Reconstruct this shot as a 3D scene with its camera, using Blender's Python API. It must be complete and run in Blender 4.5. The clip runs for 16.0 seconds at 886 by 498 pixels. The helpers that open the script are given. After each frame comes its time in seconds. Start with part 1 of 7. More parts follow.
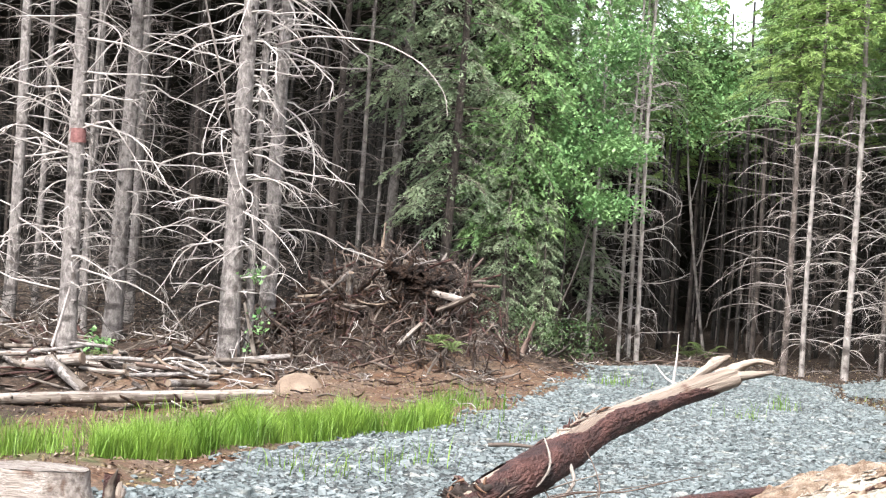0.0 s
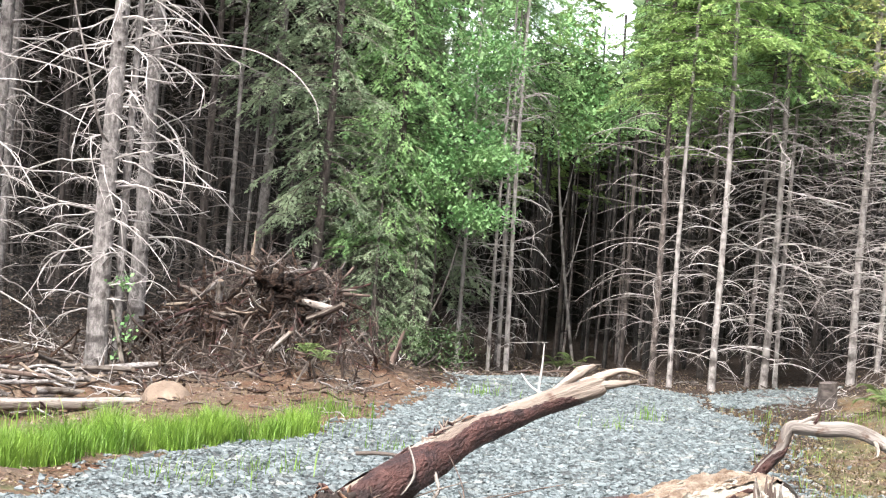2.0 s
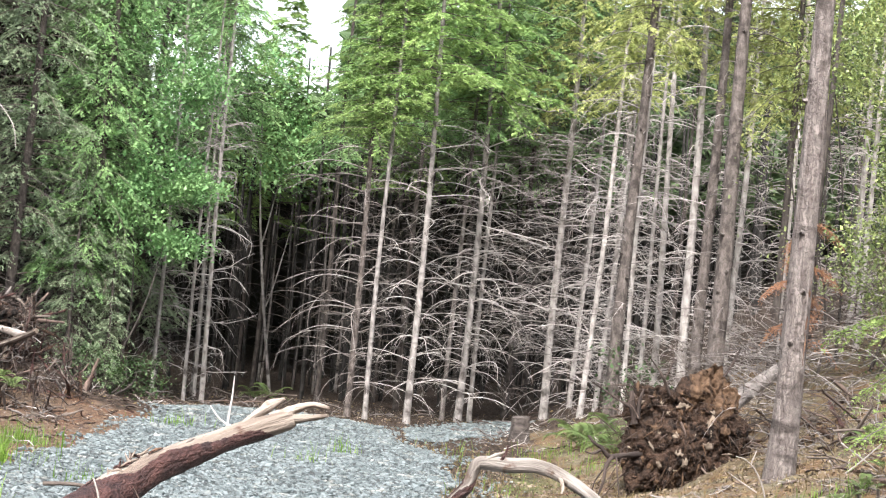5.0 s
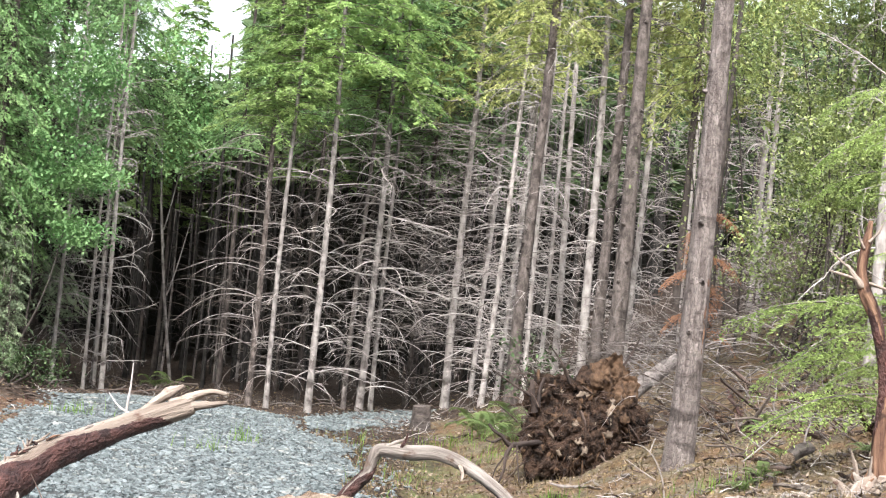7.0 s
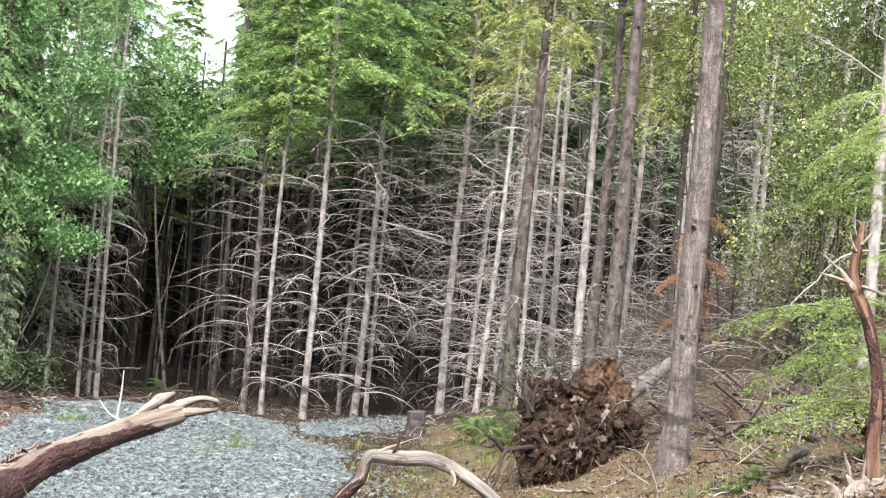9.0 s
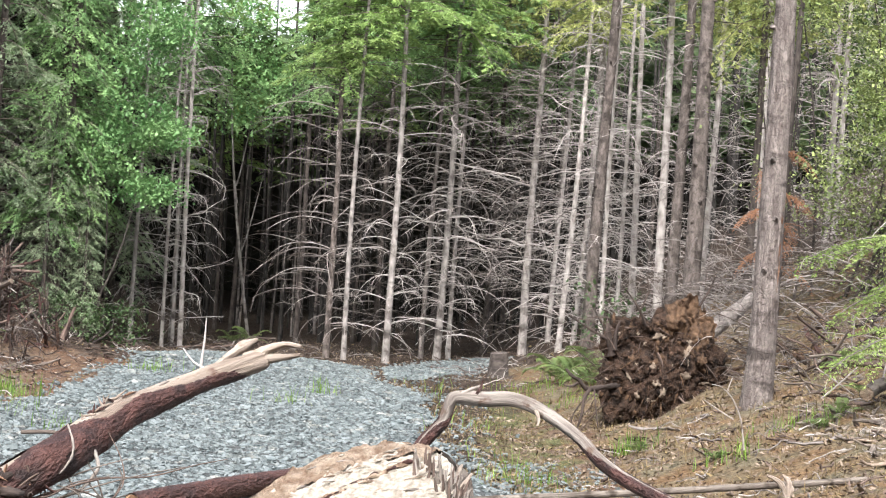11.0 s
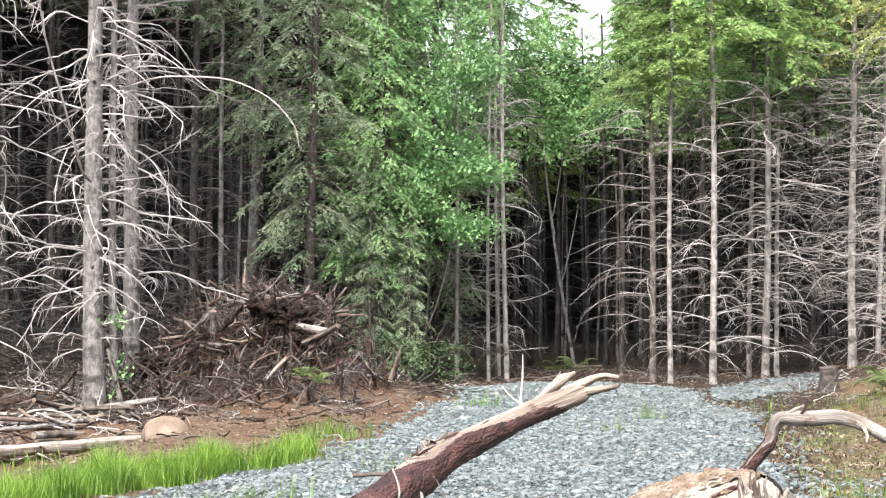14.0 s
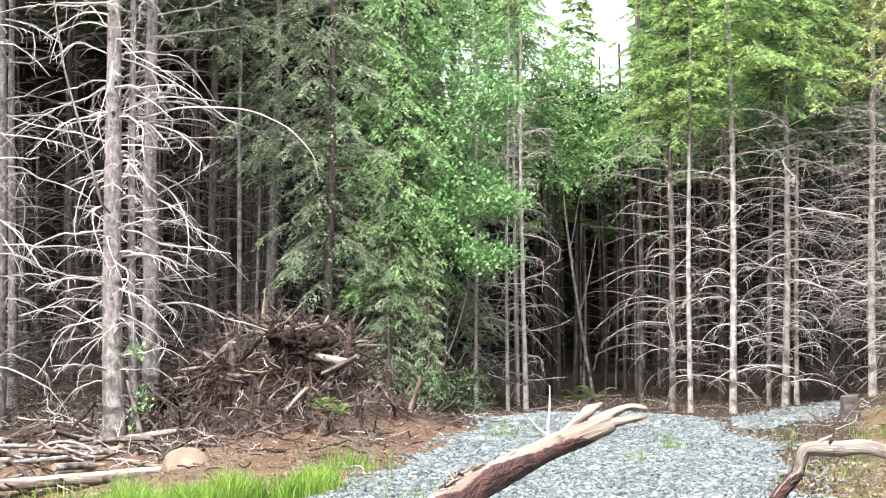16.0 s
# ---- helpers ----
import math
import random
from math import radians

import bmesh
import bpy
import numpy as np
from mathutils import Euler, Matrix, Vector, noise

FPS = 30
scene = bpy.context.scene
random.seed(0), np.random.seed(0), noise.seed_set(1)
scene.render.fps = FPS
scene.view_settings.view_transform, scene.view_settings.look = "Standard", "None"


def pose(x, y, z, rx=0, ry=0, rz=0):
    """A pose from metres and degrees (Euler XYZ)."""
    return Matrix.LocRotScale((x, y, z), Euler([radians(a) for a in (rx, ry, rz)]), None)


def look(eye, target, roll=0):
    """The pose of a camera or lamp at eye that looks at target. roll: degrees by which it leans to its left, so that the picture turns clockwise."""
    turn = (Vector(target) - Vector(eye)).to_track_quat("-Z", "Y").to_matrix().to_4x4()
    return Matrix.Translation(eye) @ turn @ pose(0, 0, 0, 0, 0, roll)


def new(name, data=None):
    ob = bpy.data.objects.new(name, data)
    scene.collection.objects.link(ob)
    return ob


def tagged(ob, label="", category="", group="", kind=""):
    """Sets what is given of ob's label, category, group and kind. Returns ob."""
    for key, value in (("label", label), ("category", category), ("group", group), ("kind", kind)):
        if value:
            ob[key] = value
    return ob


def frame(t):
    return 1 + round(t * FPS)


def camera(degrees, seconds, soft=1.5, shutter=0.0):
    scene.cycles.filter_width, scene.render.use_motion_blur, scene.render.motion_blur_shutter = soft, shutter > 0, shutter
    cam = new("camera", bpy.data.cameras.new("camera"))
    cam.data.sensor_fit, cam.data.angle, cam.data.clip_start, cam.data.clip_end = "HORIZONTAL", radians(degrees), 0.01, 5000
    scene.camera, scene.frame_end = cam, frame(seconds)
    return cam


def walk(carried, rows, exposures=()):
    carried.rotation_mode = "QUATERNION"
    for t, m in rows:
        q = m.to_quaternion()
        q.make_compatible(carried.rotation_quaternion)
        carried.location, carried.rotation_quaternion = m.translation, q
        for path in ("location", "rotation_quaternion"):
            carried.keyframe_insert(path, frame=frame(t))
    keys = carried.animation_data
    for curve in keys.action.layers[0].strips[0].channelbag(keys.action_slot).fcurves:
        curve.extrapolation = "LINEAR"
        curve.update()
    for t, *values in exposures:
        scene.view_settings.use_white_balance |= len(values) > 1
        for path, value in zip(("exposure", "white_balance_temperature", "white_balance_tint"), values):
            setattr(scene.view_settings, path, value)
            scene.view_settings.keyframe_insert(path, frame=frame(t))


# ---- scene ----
cam = camera(22.5, 16.0, 1.2)
PATH = [
    (0, (-0.1133, -0.0216, 1.5771), (-4.0930, 19.5784, 1.5225), 4.094),
    (0.5, (-0.1062, -0.0102, 1.5733), (-3.7317, 19.6583, 1.4793), 4.473),
    (1, (-0.1001, -0.0218, 1.5735), (-3.4226, 19.7001, 1.4691), 4.626),
    (1.5, (-0.0909, -0.0177, 1.5713), (-3.1835, 19.7417, 1.5260), 4.657),
    (2, (-0.0821, -0.0196, 1.5712), (-2.9471, 19.7737, 1.6894), 4.558),
    (2.5, (-0.0758, -0.0315, 1.5910), (-2.6861, 19.7939, 1.9644), 4.430),
    (3, (-0.0675, -0.0242, 1.6174), (-2.3341, 19.8373, 2.2365), 4.416),
    (3.5, (-0.0519, 0.0149, 1.6125), (-1.7935, 19.9253, 2.3491), 4.608),
    (4, (-0.0422, -0.0069, 1.6093), (-1.2552, 19.9410, 2.3900), 4.963),
    (4.5, (-0.0338, 0.0061, 1.6020), (-0.7233, 19.9815, 2.3144), 5.340),
    (5, (-0.0331, -0.0087, 1.5975), (-0.2789, 19.9802, 2.2175), 5.754),
    (5.2, (-0.0358, -0.0153, 1.5932), (-0.1465, 19.9755, 2.1874), 5.855),
    (7.5, (-0.0133, -0.0202, 1.5851), (0.6776, 19.9583, 2.2055), 5.807),
    (8, (-0.0047, -0.0116, 1.5902), (0.6800, 19.9646, 2.2856), 5.736),
    (8.2, (0.0007, -0.0115, 1.5906), (0.6908, 19.9633, 2.3183), 5.734),
    (10.3, (0.0221, -0.0074, 1.5796), (0.4378, 19.9856, 1.9065), 4.700),
    (10.5, (0.0253, -0.0052, 1.5859), (0.3453, 19.9907, 1.8347), 4.597),
    (11, (0.0133, 0.0028, 1.5783), (0.0133, 20.0026, 1.6760), 4.045),
    (11.5, (0.0467, 0.0075, 1.5878), (-0.3716, 20.0031, 1.6054), 3.270),
    (12, (0.0664, 0.0030, 1.5938), (-0.8019, 19.9842, 1.5718), 2.494),
    (12.5, (0.0805, -0.0148, 1.6151), (-1.2638, 19.9400, 1.6047), 1.772),
    (13, (0.0885, 0.0119, 1.6241), (-1.7316, 19.9289, 1.6611), 1.212),
    (13.5, (0.0863, 0.0171, 1.6245), (-2.2470, 19.8802, 1.7369), 0.656),
    (14, (0.0812, 0.0163, 1.6160), (-2.8143, 19.8044, 1.8279), 0.219),
    (14.5, (0.0892, 0.0212, 1.6161), (-3.3727, 19.7168, 1.9298), -0.263),
    (15, (0.0895, 0.0416, 1.6201), (-3.7373, 19.6678, 2.0330), -0.585),
    (15.5, (0.0730, 0.0415, 1.6240), (-3.6682, 19.6826, 2.1048), -0.499),
    (16, (0.0157, 0.0570, 1.6249), (-3.0102, 19.8211, 2.0978), -0.000),
]
EXPOSURES = [(0.0, 1.10), (2.5, 1.17), (3.7, 1.18), (5.0, 1.07), (8.0, 0.90), (11.0, 0.89), (12.5, 1.02), (14.5, 1.11), (15.3, 1.18), (16.0, 1.36)]
walk(cam, [(t, look(eye, target, roll)) for t, eye, target, roll in PATH], EXPOSURES)

P = math.pi


def v3(*a):
    return np.array(a, float)


# ---- world, sun, exposure ----
world = bpy.data.worlds.new("sky")
scene.world = world
world.use_nodes = True
wn = world.node_tree
sky = wn.nodes.new("ShaderNodeTexSky")
sky.sky_type = "NISHITA"
sky.sun_disc = False
sky.sun_elevation = radians(50)
sky.sun_rotation = radians(188)
sky.air_density, sky.dust_density, sky.ozone_density = 1.0, 4.0, 1.0
wn.nodes["Background"].inputs[1].default_value = 0.28
veil = wn.nodes.new("ShaderNodeHueSaturation")  # thin bright cloud
veil.inputs["Saturation"].default_value = 0.4
wn.links.new(sky.outputs[0], veil.inputs["Color"])
wn.links.new(veil.outputs[0], wn.nodes["Background"].inputs[0])
sun = new("sun", bpy.data.lights.new("sun", "SUN"))
sun.data.energy, sun.data.angle, sun.data.color = 4.5, radians(18), (1.0, 0.98, 0.95)
sun.matrix_world = look((-6, -42.5, 51), (0, 0, 0))


# ---- materials ----
def mat(name, c1, c2, scale=6.0, rough=0.85, bump=0.3, stretch=(1, 1, 1), fine=60.0, vary=0.25, c3=None, cover=0.5, trans=0.0, dist=0.02, grain=False, bands=0.0, plates=0.0, plate_size=24.0):
    """Two-tone surface with coarse blotches, fine grain and relief; c3 adds a third, patchy colour."""
    m = bpy.data.materials.new(name)
    m.use_nodes = True
    n, l = m.node_tree.nodes, m.node_tree.links
    b = n["Principled BSDF"]
    tc = n.new("ShaderNodeTexCoord")
    mp = n.new("ShaderNodeMapping")
    mp.inputs["Scale"].default_value = stretch
    src = tc.outputs["Object"]
    if grain:  # straightened lengthwise coordinates of stems and logs
        ga = n.new("ShaderNodeAttribute")
        ga.attribute_name = "grain"
        src = ga.outputs["Vector"]
    l.new(src, mp.inputs[0])
    n1 = n.new("ShaderNodeTexNoise")
    n1.inputs["Scale"].default_value = scale
    n1.inputs["Detail"].default_value = 5
    n2 = n.new("ShaderNodeTexNoise")
    n2.inputs["Scale"].default_value = fine
    n2.inputs["Detail"].default_value = 4
    l.new(mp.outputs[0], n1.inputs["Vector"])
    l.new(mp.outputs[0], n2.inputs["Vector"])
    r1 = n.new("ShaderNodeValToRGB")
    r1.color_ramp.elements[0].position, r1.color_ramp.elements[1].position = 0.36, 0.64
    r1.color_ramp.elements[0].color, r1.color_ramp.elements[1].color = (*c1, 1), (*c2, 1)
    l.new(n1.outputs["Fac"], r1.inputs[0])
    col = r1.outputs[0]
    if c3:
        n3 = n.new("ShaderNodeTexNoise")
        n3.inputs["Scale"].default_value = scale * 0.37
        n3.inputs["Detail"].default_value = 6
        l.new(src, n3.inputs["Vector"])
        r3 = n.new("ShaderNodeValToRGB")
        r3.color_ramp.elements[0].position, r3.color_ramp.elements[1].position = 1 - cover - 0.06, 1 - cover + 0.06
        l.new(n3.outputs["Fac"], r3.inputs[0])
        mx = n.new("ShaderNodeMixRGB")
        mx.inputs[2].default_value = (*c3, 1)
        l.new(r3.outputs[0], mx.inputs[0])
        l.new(col, mx.inputs[1])
        col = mx.outputs[0]
    if bands:  # dark rings where whorls of branches sat
        mb = n.new("ShaderNodeMapping")
        mb.inputs["Scale"].default_value = (5.5, 2.2, 2.2)
        l.new(src, mb.inputs[0])
        nb = n.new("ShaderNodeTexNoise")
        nb.inputs["Scale"].default_value, nb.inputs["Detail"].default_value = 1.0, 3
        l.new(mb.outputs[0], nb.inputs["Vector"])
        rb = n.new("ShaderNodeValToRGB")
        rb.color_ramp.elements[0].position, rb.color_ramp.elements[1].position = 0.56, 0.68
        rb.color_ramp.elements[1].color = (bands, bands, bands, 1)
        l.new(nb.outputs["Fac"], rb.inputs[0])
        mk = n.new("ShaderNodeMixRGB")
        mk.inputs[2].default_value = (c1[0] * 0.35, c1[1] * 0.33, c1[2] * 0.32, 1)
        l.new(rb.outputs[0], mk.inputs[0])
        l.new(col, mk.inputs[1])
        col = mk.outputs[0]
    crack = None
    if plates:  # long bark plates with dark cracks between them
        mq = n.new("ShaderNodeMapping")
        mq.inputs["Scale"].default_value = (0.24, 1, 1)
        nw = n.new("ShaderNodeTexNoise")
        nw.inputs["Scale"].default_value, nw.inputs["Detail"].default_value = 14, 2
        l.new(src, nw.inputs["Vector"])
        wp = n.new("ShaderNodeMixRGB")
        wp.blend_type, wp.inputs[0].default_value = "LINEAR_LIGHT", 0.06
        l.new(src, wp.inputs[1])
        l.new(nw.outputs["Color"], wp.inputs[2])
        l.new(wp.outputs[0], mq.inputs[0])
        vo = n.new("ShaderNodeTexVoronoi")
        vo.feature, vo.inputs["Scale"].default_value = "DISTANCE_TO_EDGE", plate_size
        l.new(mq.outputs[0], vo.inputs["Vector"])
        rp = n.new("ShaderNodeValToRGB")
        rp.color_ramp.elements[0].position, rp.color_ramp.elements[1].position = 0.0, 0.16
        rp.color_ramp.elements[0].color = (1 - plates, 1 - plates, 1 - plates, 1)
        l.new(vo.outputs["Distance"], rp.inputs[0])
        mc = n.new("ShaderNodeMixRGB")
        mc.blend_type, mc.inputs[0].default_value = "MULTIPLY", 1.0
        l.new(col, mc.inputs[1])
        l.new(rp.outputs[0], mc.inputs[2])
        col, crack = mc.outputs[0], rp.outputs[0]
    # fine grain and a change of tone from piece to piece
    hs = n.new("ShaderNodeHueSaturation")
    oi = n.new("ShaderNodeObjectInfo")
    ge = n.new("ShaderNodeNewGeometry")
    ad = n.new("ShaderNodeMath")
    ad.operation = "ADD"
    l.new(oi.outputs["Random"], ad.inputs[0])
    l.new(ge.outputs["Random Per Island"], ad.inputs[1])
    a2 = n.new("ShaderNodeMath")
    a2.operation = "ADD"
    l.new(ad.outputs[0], a2.inputs[0])
    l.new(n2.outputs["Fac"], a2.inputs[1])
    mr = n.new("ShaderNodeMapRange")
    mr.inputs[1].default_value, mr.inputs[2].default_value = 0.4, 2.1
    mr.inputs[3].default_value, mr.inputs[4].default_value = 1 - vary * 1.3, 1 + vary * 1.3
    l.new(a2.outputs[0], mr.inputs[0])
    l.new(mr.outputs[0], hs.inputs["Value"])
    l.new(col, hs.inputs["Color"])
    l.new(hs.outputs[0], b.inputs["Base Color"])
    b.inputs["Roughness"].default_value = rough
    b.inputs["Specular IOR Level"].default_value = 0.3
    if bump:
        bp = n.new("ShaderNodeBump")
        bp.inputs["Strength"].default_value, bp.inputs["Distance"].default_value = bump, dist
        a3 = n.new("ShaderNodeMath")
        a3.operation = "ADD"
        l.new(n1.outputs["Fac"], a3.inputs[0])
        l.new(n2.outputs["Fac"], a3.inputs[1])
        if crack:
            a4 = n.new("ShaderNodeMath")
            a4.operation = "MULTIPLY_ADD"
            a4.inputs[1].default_value = 0.8
            l.new(crack, a4.inputs[0])
            l.new(a3.outputs[0], a4.inputs[2])
            a3 = a4
        l.new(a3.outputs[0], bp.inputs["Height"])
        l.new(bp.outputs[0], b.inputs["Normal"])
    if trans:
        tr = n.new("ShaderNodeBsdfTranslucent")
        l.new(hs.outputs[0], tr.inputs[0])
        ms = n.new("ShaderNodeMixShader")
        ms.inputs[0].default_value = trans
        l.new(b.outputs[0], ms.inputs[1])
        l.new(tr.outputs[0], ms.inputs[2])
        l.new(ms.outputs[0], n["Material Output"].inputs[0])
    return m


M = {}
M["bark"] = mat("grey_bark", (0.125, 0.111, 0.106), (0.25, 0.23, 0.221), 22, 0.9, 0.9, (0.45, 1, 1), 80, 0.22, (0.062, 0.052, 0.048), 0.34, grain=True, bands=0.85, plates=0.36, plate_size=30)
# near-black copy of bark: the wood's shade put into stem colour
M["stem_shaded"] = mat("shaded_stem", (0.009, 0.008, 0.0075), (0.026, 0.023, 0.021), 20, 0.95, 0.5, (0.4, 1, 1), 70, 0.3, grain=True)
# dark bark; its tone also carries the shade on stems inside the wood
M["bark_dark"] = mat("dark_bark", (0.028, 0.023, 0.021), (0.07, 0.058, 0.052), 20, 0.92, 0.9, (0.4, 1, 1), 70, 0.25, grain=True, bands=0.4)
M["bark_scale"] = mat("scaly_bark", (0.1218, 0.1003, 0.09317), (0.2268, 0.1943, 0.1817), 24, 0.9, 1.0, (0.16, 1, 1), 70, 0.25, (0.0756, 0.06004, 0.0539), 0.36, dist=0.03, grain=True, bands=0.85, plates=0.36, plate_size=34)
M["bark_pale"] = mat("pale_bark", (0.12, 0.108, 0.102), (0.24, 0.221, 0.21), 16, 0.85, 0.5, (0.4, 1, 1), 70, 0.22, (0.065, 0.055, 0.051), 0.4, grain=True, bands=0.8)
M["bark_mid"] = mat("grey_brown_bark", (0.092, 0.078, 0.072), (0.195, 0.173, 0.162), 18, 0.88, 0.7, (0.4, 1, 1), 75, 0.25, (0.05, 0.042, 0.038), 0.34, grain=True, bands=0.7, plates=0.3, plate_size=26)
M["bark_brown"] = mat("brown_bark", (0.062, 0.05, 0.045), (0.14, 0.118, 0.108), 18, 0.9, 0.8, (0.4, 1, 1), 75, 0.25, (0.034, 0.027, 0.024), 0.36, grain=True, bands=0.6, plates=0.35, plate_size=26)
M["bark_light"] = mat("light_bark", (0.18, 0.16, 0.15), (0.34, 0.313, 0.297), 16, 0.85, 0.5, (0.4, 1, 1), 70, 0.22, (0.095, 0.08, 0.074), 0.36, grain=True, bands=0.6)
M["dead"] = mat("dead_twig", (0.215, 0.194, 0.185), (0.35, 0.323, 0.309), 5, 0.85, 0.2, (1, 1, 1), 40, 0.3)
M["dead_mid"] = mat("dead_twig_mid", (0.185, 0.16, 0.152), (0.32, 0.288, 0.276), 5, 0.88, 0.2, (1, 1, 1), 40, 0.3)
M["needle_olive"] = mat("needle_olive", (0.21, 0.25, 0.085), (0.39, 0.42, 0.16), 1.4, 0.6, 0, (1, 1, 1), 9, 0.28, trans=0.5)
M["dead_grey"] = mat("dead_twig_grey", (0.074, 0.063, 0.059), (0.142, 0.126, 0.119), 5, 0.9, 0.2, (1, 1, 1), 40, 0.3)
M["paint"] = mat("red_paint", (0.10, 0.04, 0.04), (0.17, 0.085, 0.08), 20, 0.85, 0.5, (1, 1, 1), 60, 0.25, grain=True)
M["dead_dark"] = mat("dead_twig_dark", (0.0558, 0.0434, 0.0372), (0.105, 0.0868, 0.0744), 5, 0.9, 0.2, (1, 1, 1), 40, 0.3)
M["needle"] = mat("needle_green", (0.14, 0.26, 0.108), (0.29, 0.44, 0.19), 1.6, 0.6, 0, (1, 1, 1), 9, 0.25, trans=0.48)
# darkened copy of the green needles, for inner crowns and roof in shade
M["needle_shaded"] = mat("needle_shaded", (0.05, 0.085, 0.035), (0.11, 0.165, 0.07), 1.4, 0.65, 0, (1, 1, 1), 9, 0.25, trans=0.35)
M["needle_dull"] = mat("needle_dull", (0.155, 0.21, 0.132), (0.295, 0.36, 0.23), 1.4, 0.65, 0, (1, 1, 1), 9, 0.25, trans=0.48)
# yellow-green copy of the needles, brightened for crowns that stand in sun
M["needle_lit"] = mat("needle_yellow_green_lit", (0.145, 0.24, 0.076), (0.285, 0.395, 0.138), 1.4, 0.6, 0, (1, 1, 1), 9, 0.22, trans=0.45)
# leaves coloured dark to stand for shade under the conifers
M["bush"] = mat("bush_leaf_shaded", (0.02, 0.04, 0.014), (0.05, 0.08, 0.03), 2.0, 0.5, 0, (1, 1, 1), 12, 0.4, trans=0.2)
M["needle_young"] = mat("needle_young", (0.17, 0.25, 0.07), (0.31, 0.395, 0.135), 3, 0.6, 0, (1, 1, 1), 15, 0.3, trans=0.5)
M["needle_dead"] = mat("needle_rust", (0.198, 0.09, 0.045), (0.342, 0.18, 0.108), 3, 0.8, 0, (1, 1, 1), 15, 0.25, trans=0.2)
M["leaf"] = mat("leaf_green", (0.112, 0.235, 0.092), (0.225, 0.365, 0.155), 2.2, 0.5, 0, (1, 1, 1), 12, 0.3, trans=0.45)
M["leaf_dark"] = mat("leaf_dark", (0.095, 0.14, 0.05), (0.27, 0.32, 0.12), 2.0, 0.3, 0, (1, 1, 1), 12, 0.6, trans=0.35)
M["grass"] = mat("grass_green", (0.072, 0.143, 0.018), (0.155, 0.245, 0.04), 1.2, 0.5, 0, (1, 1, 1), 8, 0.45, trans=0.4)
M["grass_dry"] = mat("grass_dry", (0.10, 0.074, 0.036), (0.175, 0.132, 0.068), 3, 0.7, 0, (1, 1, 1), 8, 0.35, trans=0.3)
M["fern"] = mat("fern_green", (0.07, 0.108, 0.036), (0.14, 0.18, 0.065), 3, 0.5, 0, (1, 1, 1), 10, 0.3, trans=0.4)
M["stone"] = mat("crushed_stone", (0.045, 0.055, 0.057), (0.091, 0.103, 0.106), 9, 0.75, 0.3, (1, 1, 1), 60, 0.62, (0.134, 0.136, 0.127), 0.36)
M["boulder"] = mat("sandy_boulder", (0.12, 0.088, 0.066), (0.185, 0.14, 0.107), 6, 0.9, 0.8, (1, 1, 1), 60, 0.2, (0.09, 0.07, 0.055), 0.3)
M["soil"] = mat("red_soil", (0.024, 0.0135, 0.009), (0.066, 0.037, 0.025), 16, 0.95, 1.0, (1, 1, 1), 60, 0.4, (0.012, 0.0075, 0.006), 0.45, dist=0.06)
M["clod"] = mat("soil_clod", (0.02664, 0.01517, 0.00999), (0.0756, 0.04292, 0.02738), 16, 0.95, 1.0, (1, 1, 1), 60, 0.3, (0.0144, 0.00851, 0.00592), 0.42, dist=0.05)
M["root"] = mat("root_wood", (0.036, 0.0245, 0.020), (0.092, 0.066, 0.055), 14, 0.9, 0.5, (0.3, 1, 1), 50, 0.4, grain=True)
M["log_bark"] = mat("red_brown_bark", (0.024, 0.0105, 0.0095), (0.062, 0.027, 0.0225), 14, 0.6, 1.0, (0.5, 1, 1), 70, 0.3, (0.013, 0.0065, 0.006), 0.36, dist=0.03, grain=True)
M["wood"] = mat("weathered_wood", (0.14, 0.108, 0.087), (0.265, 0.222, 0.187), 26, 0.8, 0.8, (0.05, 1, 1), 120, 0.22, (0.09, 0.052, 0.038), 0.36, dist=0.02, grain=True)
M["wood_grey"] = mat("bleached_wood", (0.115, 0.096, 0.085), (0.26, 0.232, 0.21), 34, 0.8, 0.6, (0.09, 1, 1), 120, 0.2, (0.09, 0.06, 0.046), 0.38, grain=True)
M["root_dark"] = mat("dark_root", (0.017, 0.012, 0.0105), (0.048, 0.035, 0.030), 14, 0.9, 0.5, (0.3, 1, 1), 50, 0.4, grain=True)
M["root_red"] = mat("torn_inner_bark", (0.06, 0.03, 0.02), (0.17, 0.10, 0.065), 24, 0.85, 0.9, (0.12, 1, 1), 90, 0.3, (0.03, 0.015, 0.011), 0.4, grain=True)
M["bleached"] = mat("bleached_splinter", (0.18, 0.15, 0.128), (0.33, 0.29, 0.25), 26, 0.85, 0.8, (0.07, 1, 1), 120, 0.2, (0.12, 0.08, 0.057), 0.34, grain=True)
M["clod_tan"] = mat("tan_clod", (0.0407, 0.02368, 0.014), (0.0851, 0.05032, 0.0294), 11, 0.95, 0.8, (1, 1, 1), 40, 0.4)
# bed coloured darker than the stones so gaps between them look shaded
M["gravel_bed"] = mat("gravel_bed", (0.03, 0.033, 0.034), (0.065, 0.07, 0.071), 20, 0.9, 0.8, (1, 1, 1), 60, 0.3)
M["wood_fresh"] = mat("fresh_wood", (0.10, 0.05, 0.028), (0.22, 0.135, 0.08), 30, 0.8, 0.5, (0.1, 1, 1), 90, 0.25, (0.05, 0.02, 0.013), 0.42, grain=True)
M["sawdust"] = mat("sawdust", (0.25, 0.215, 0.175), (0.45, 0.41, 0.355), 30, 0.95, 1.0, (1, 1, 1), 150, 0.3, (0.15, 0.105, 0.072), 0.33, dist=0.03)
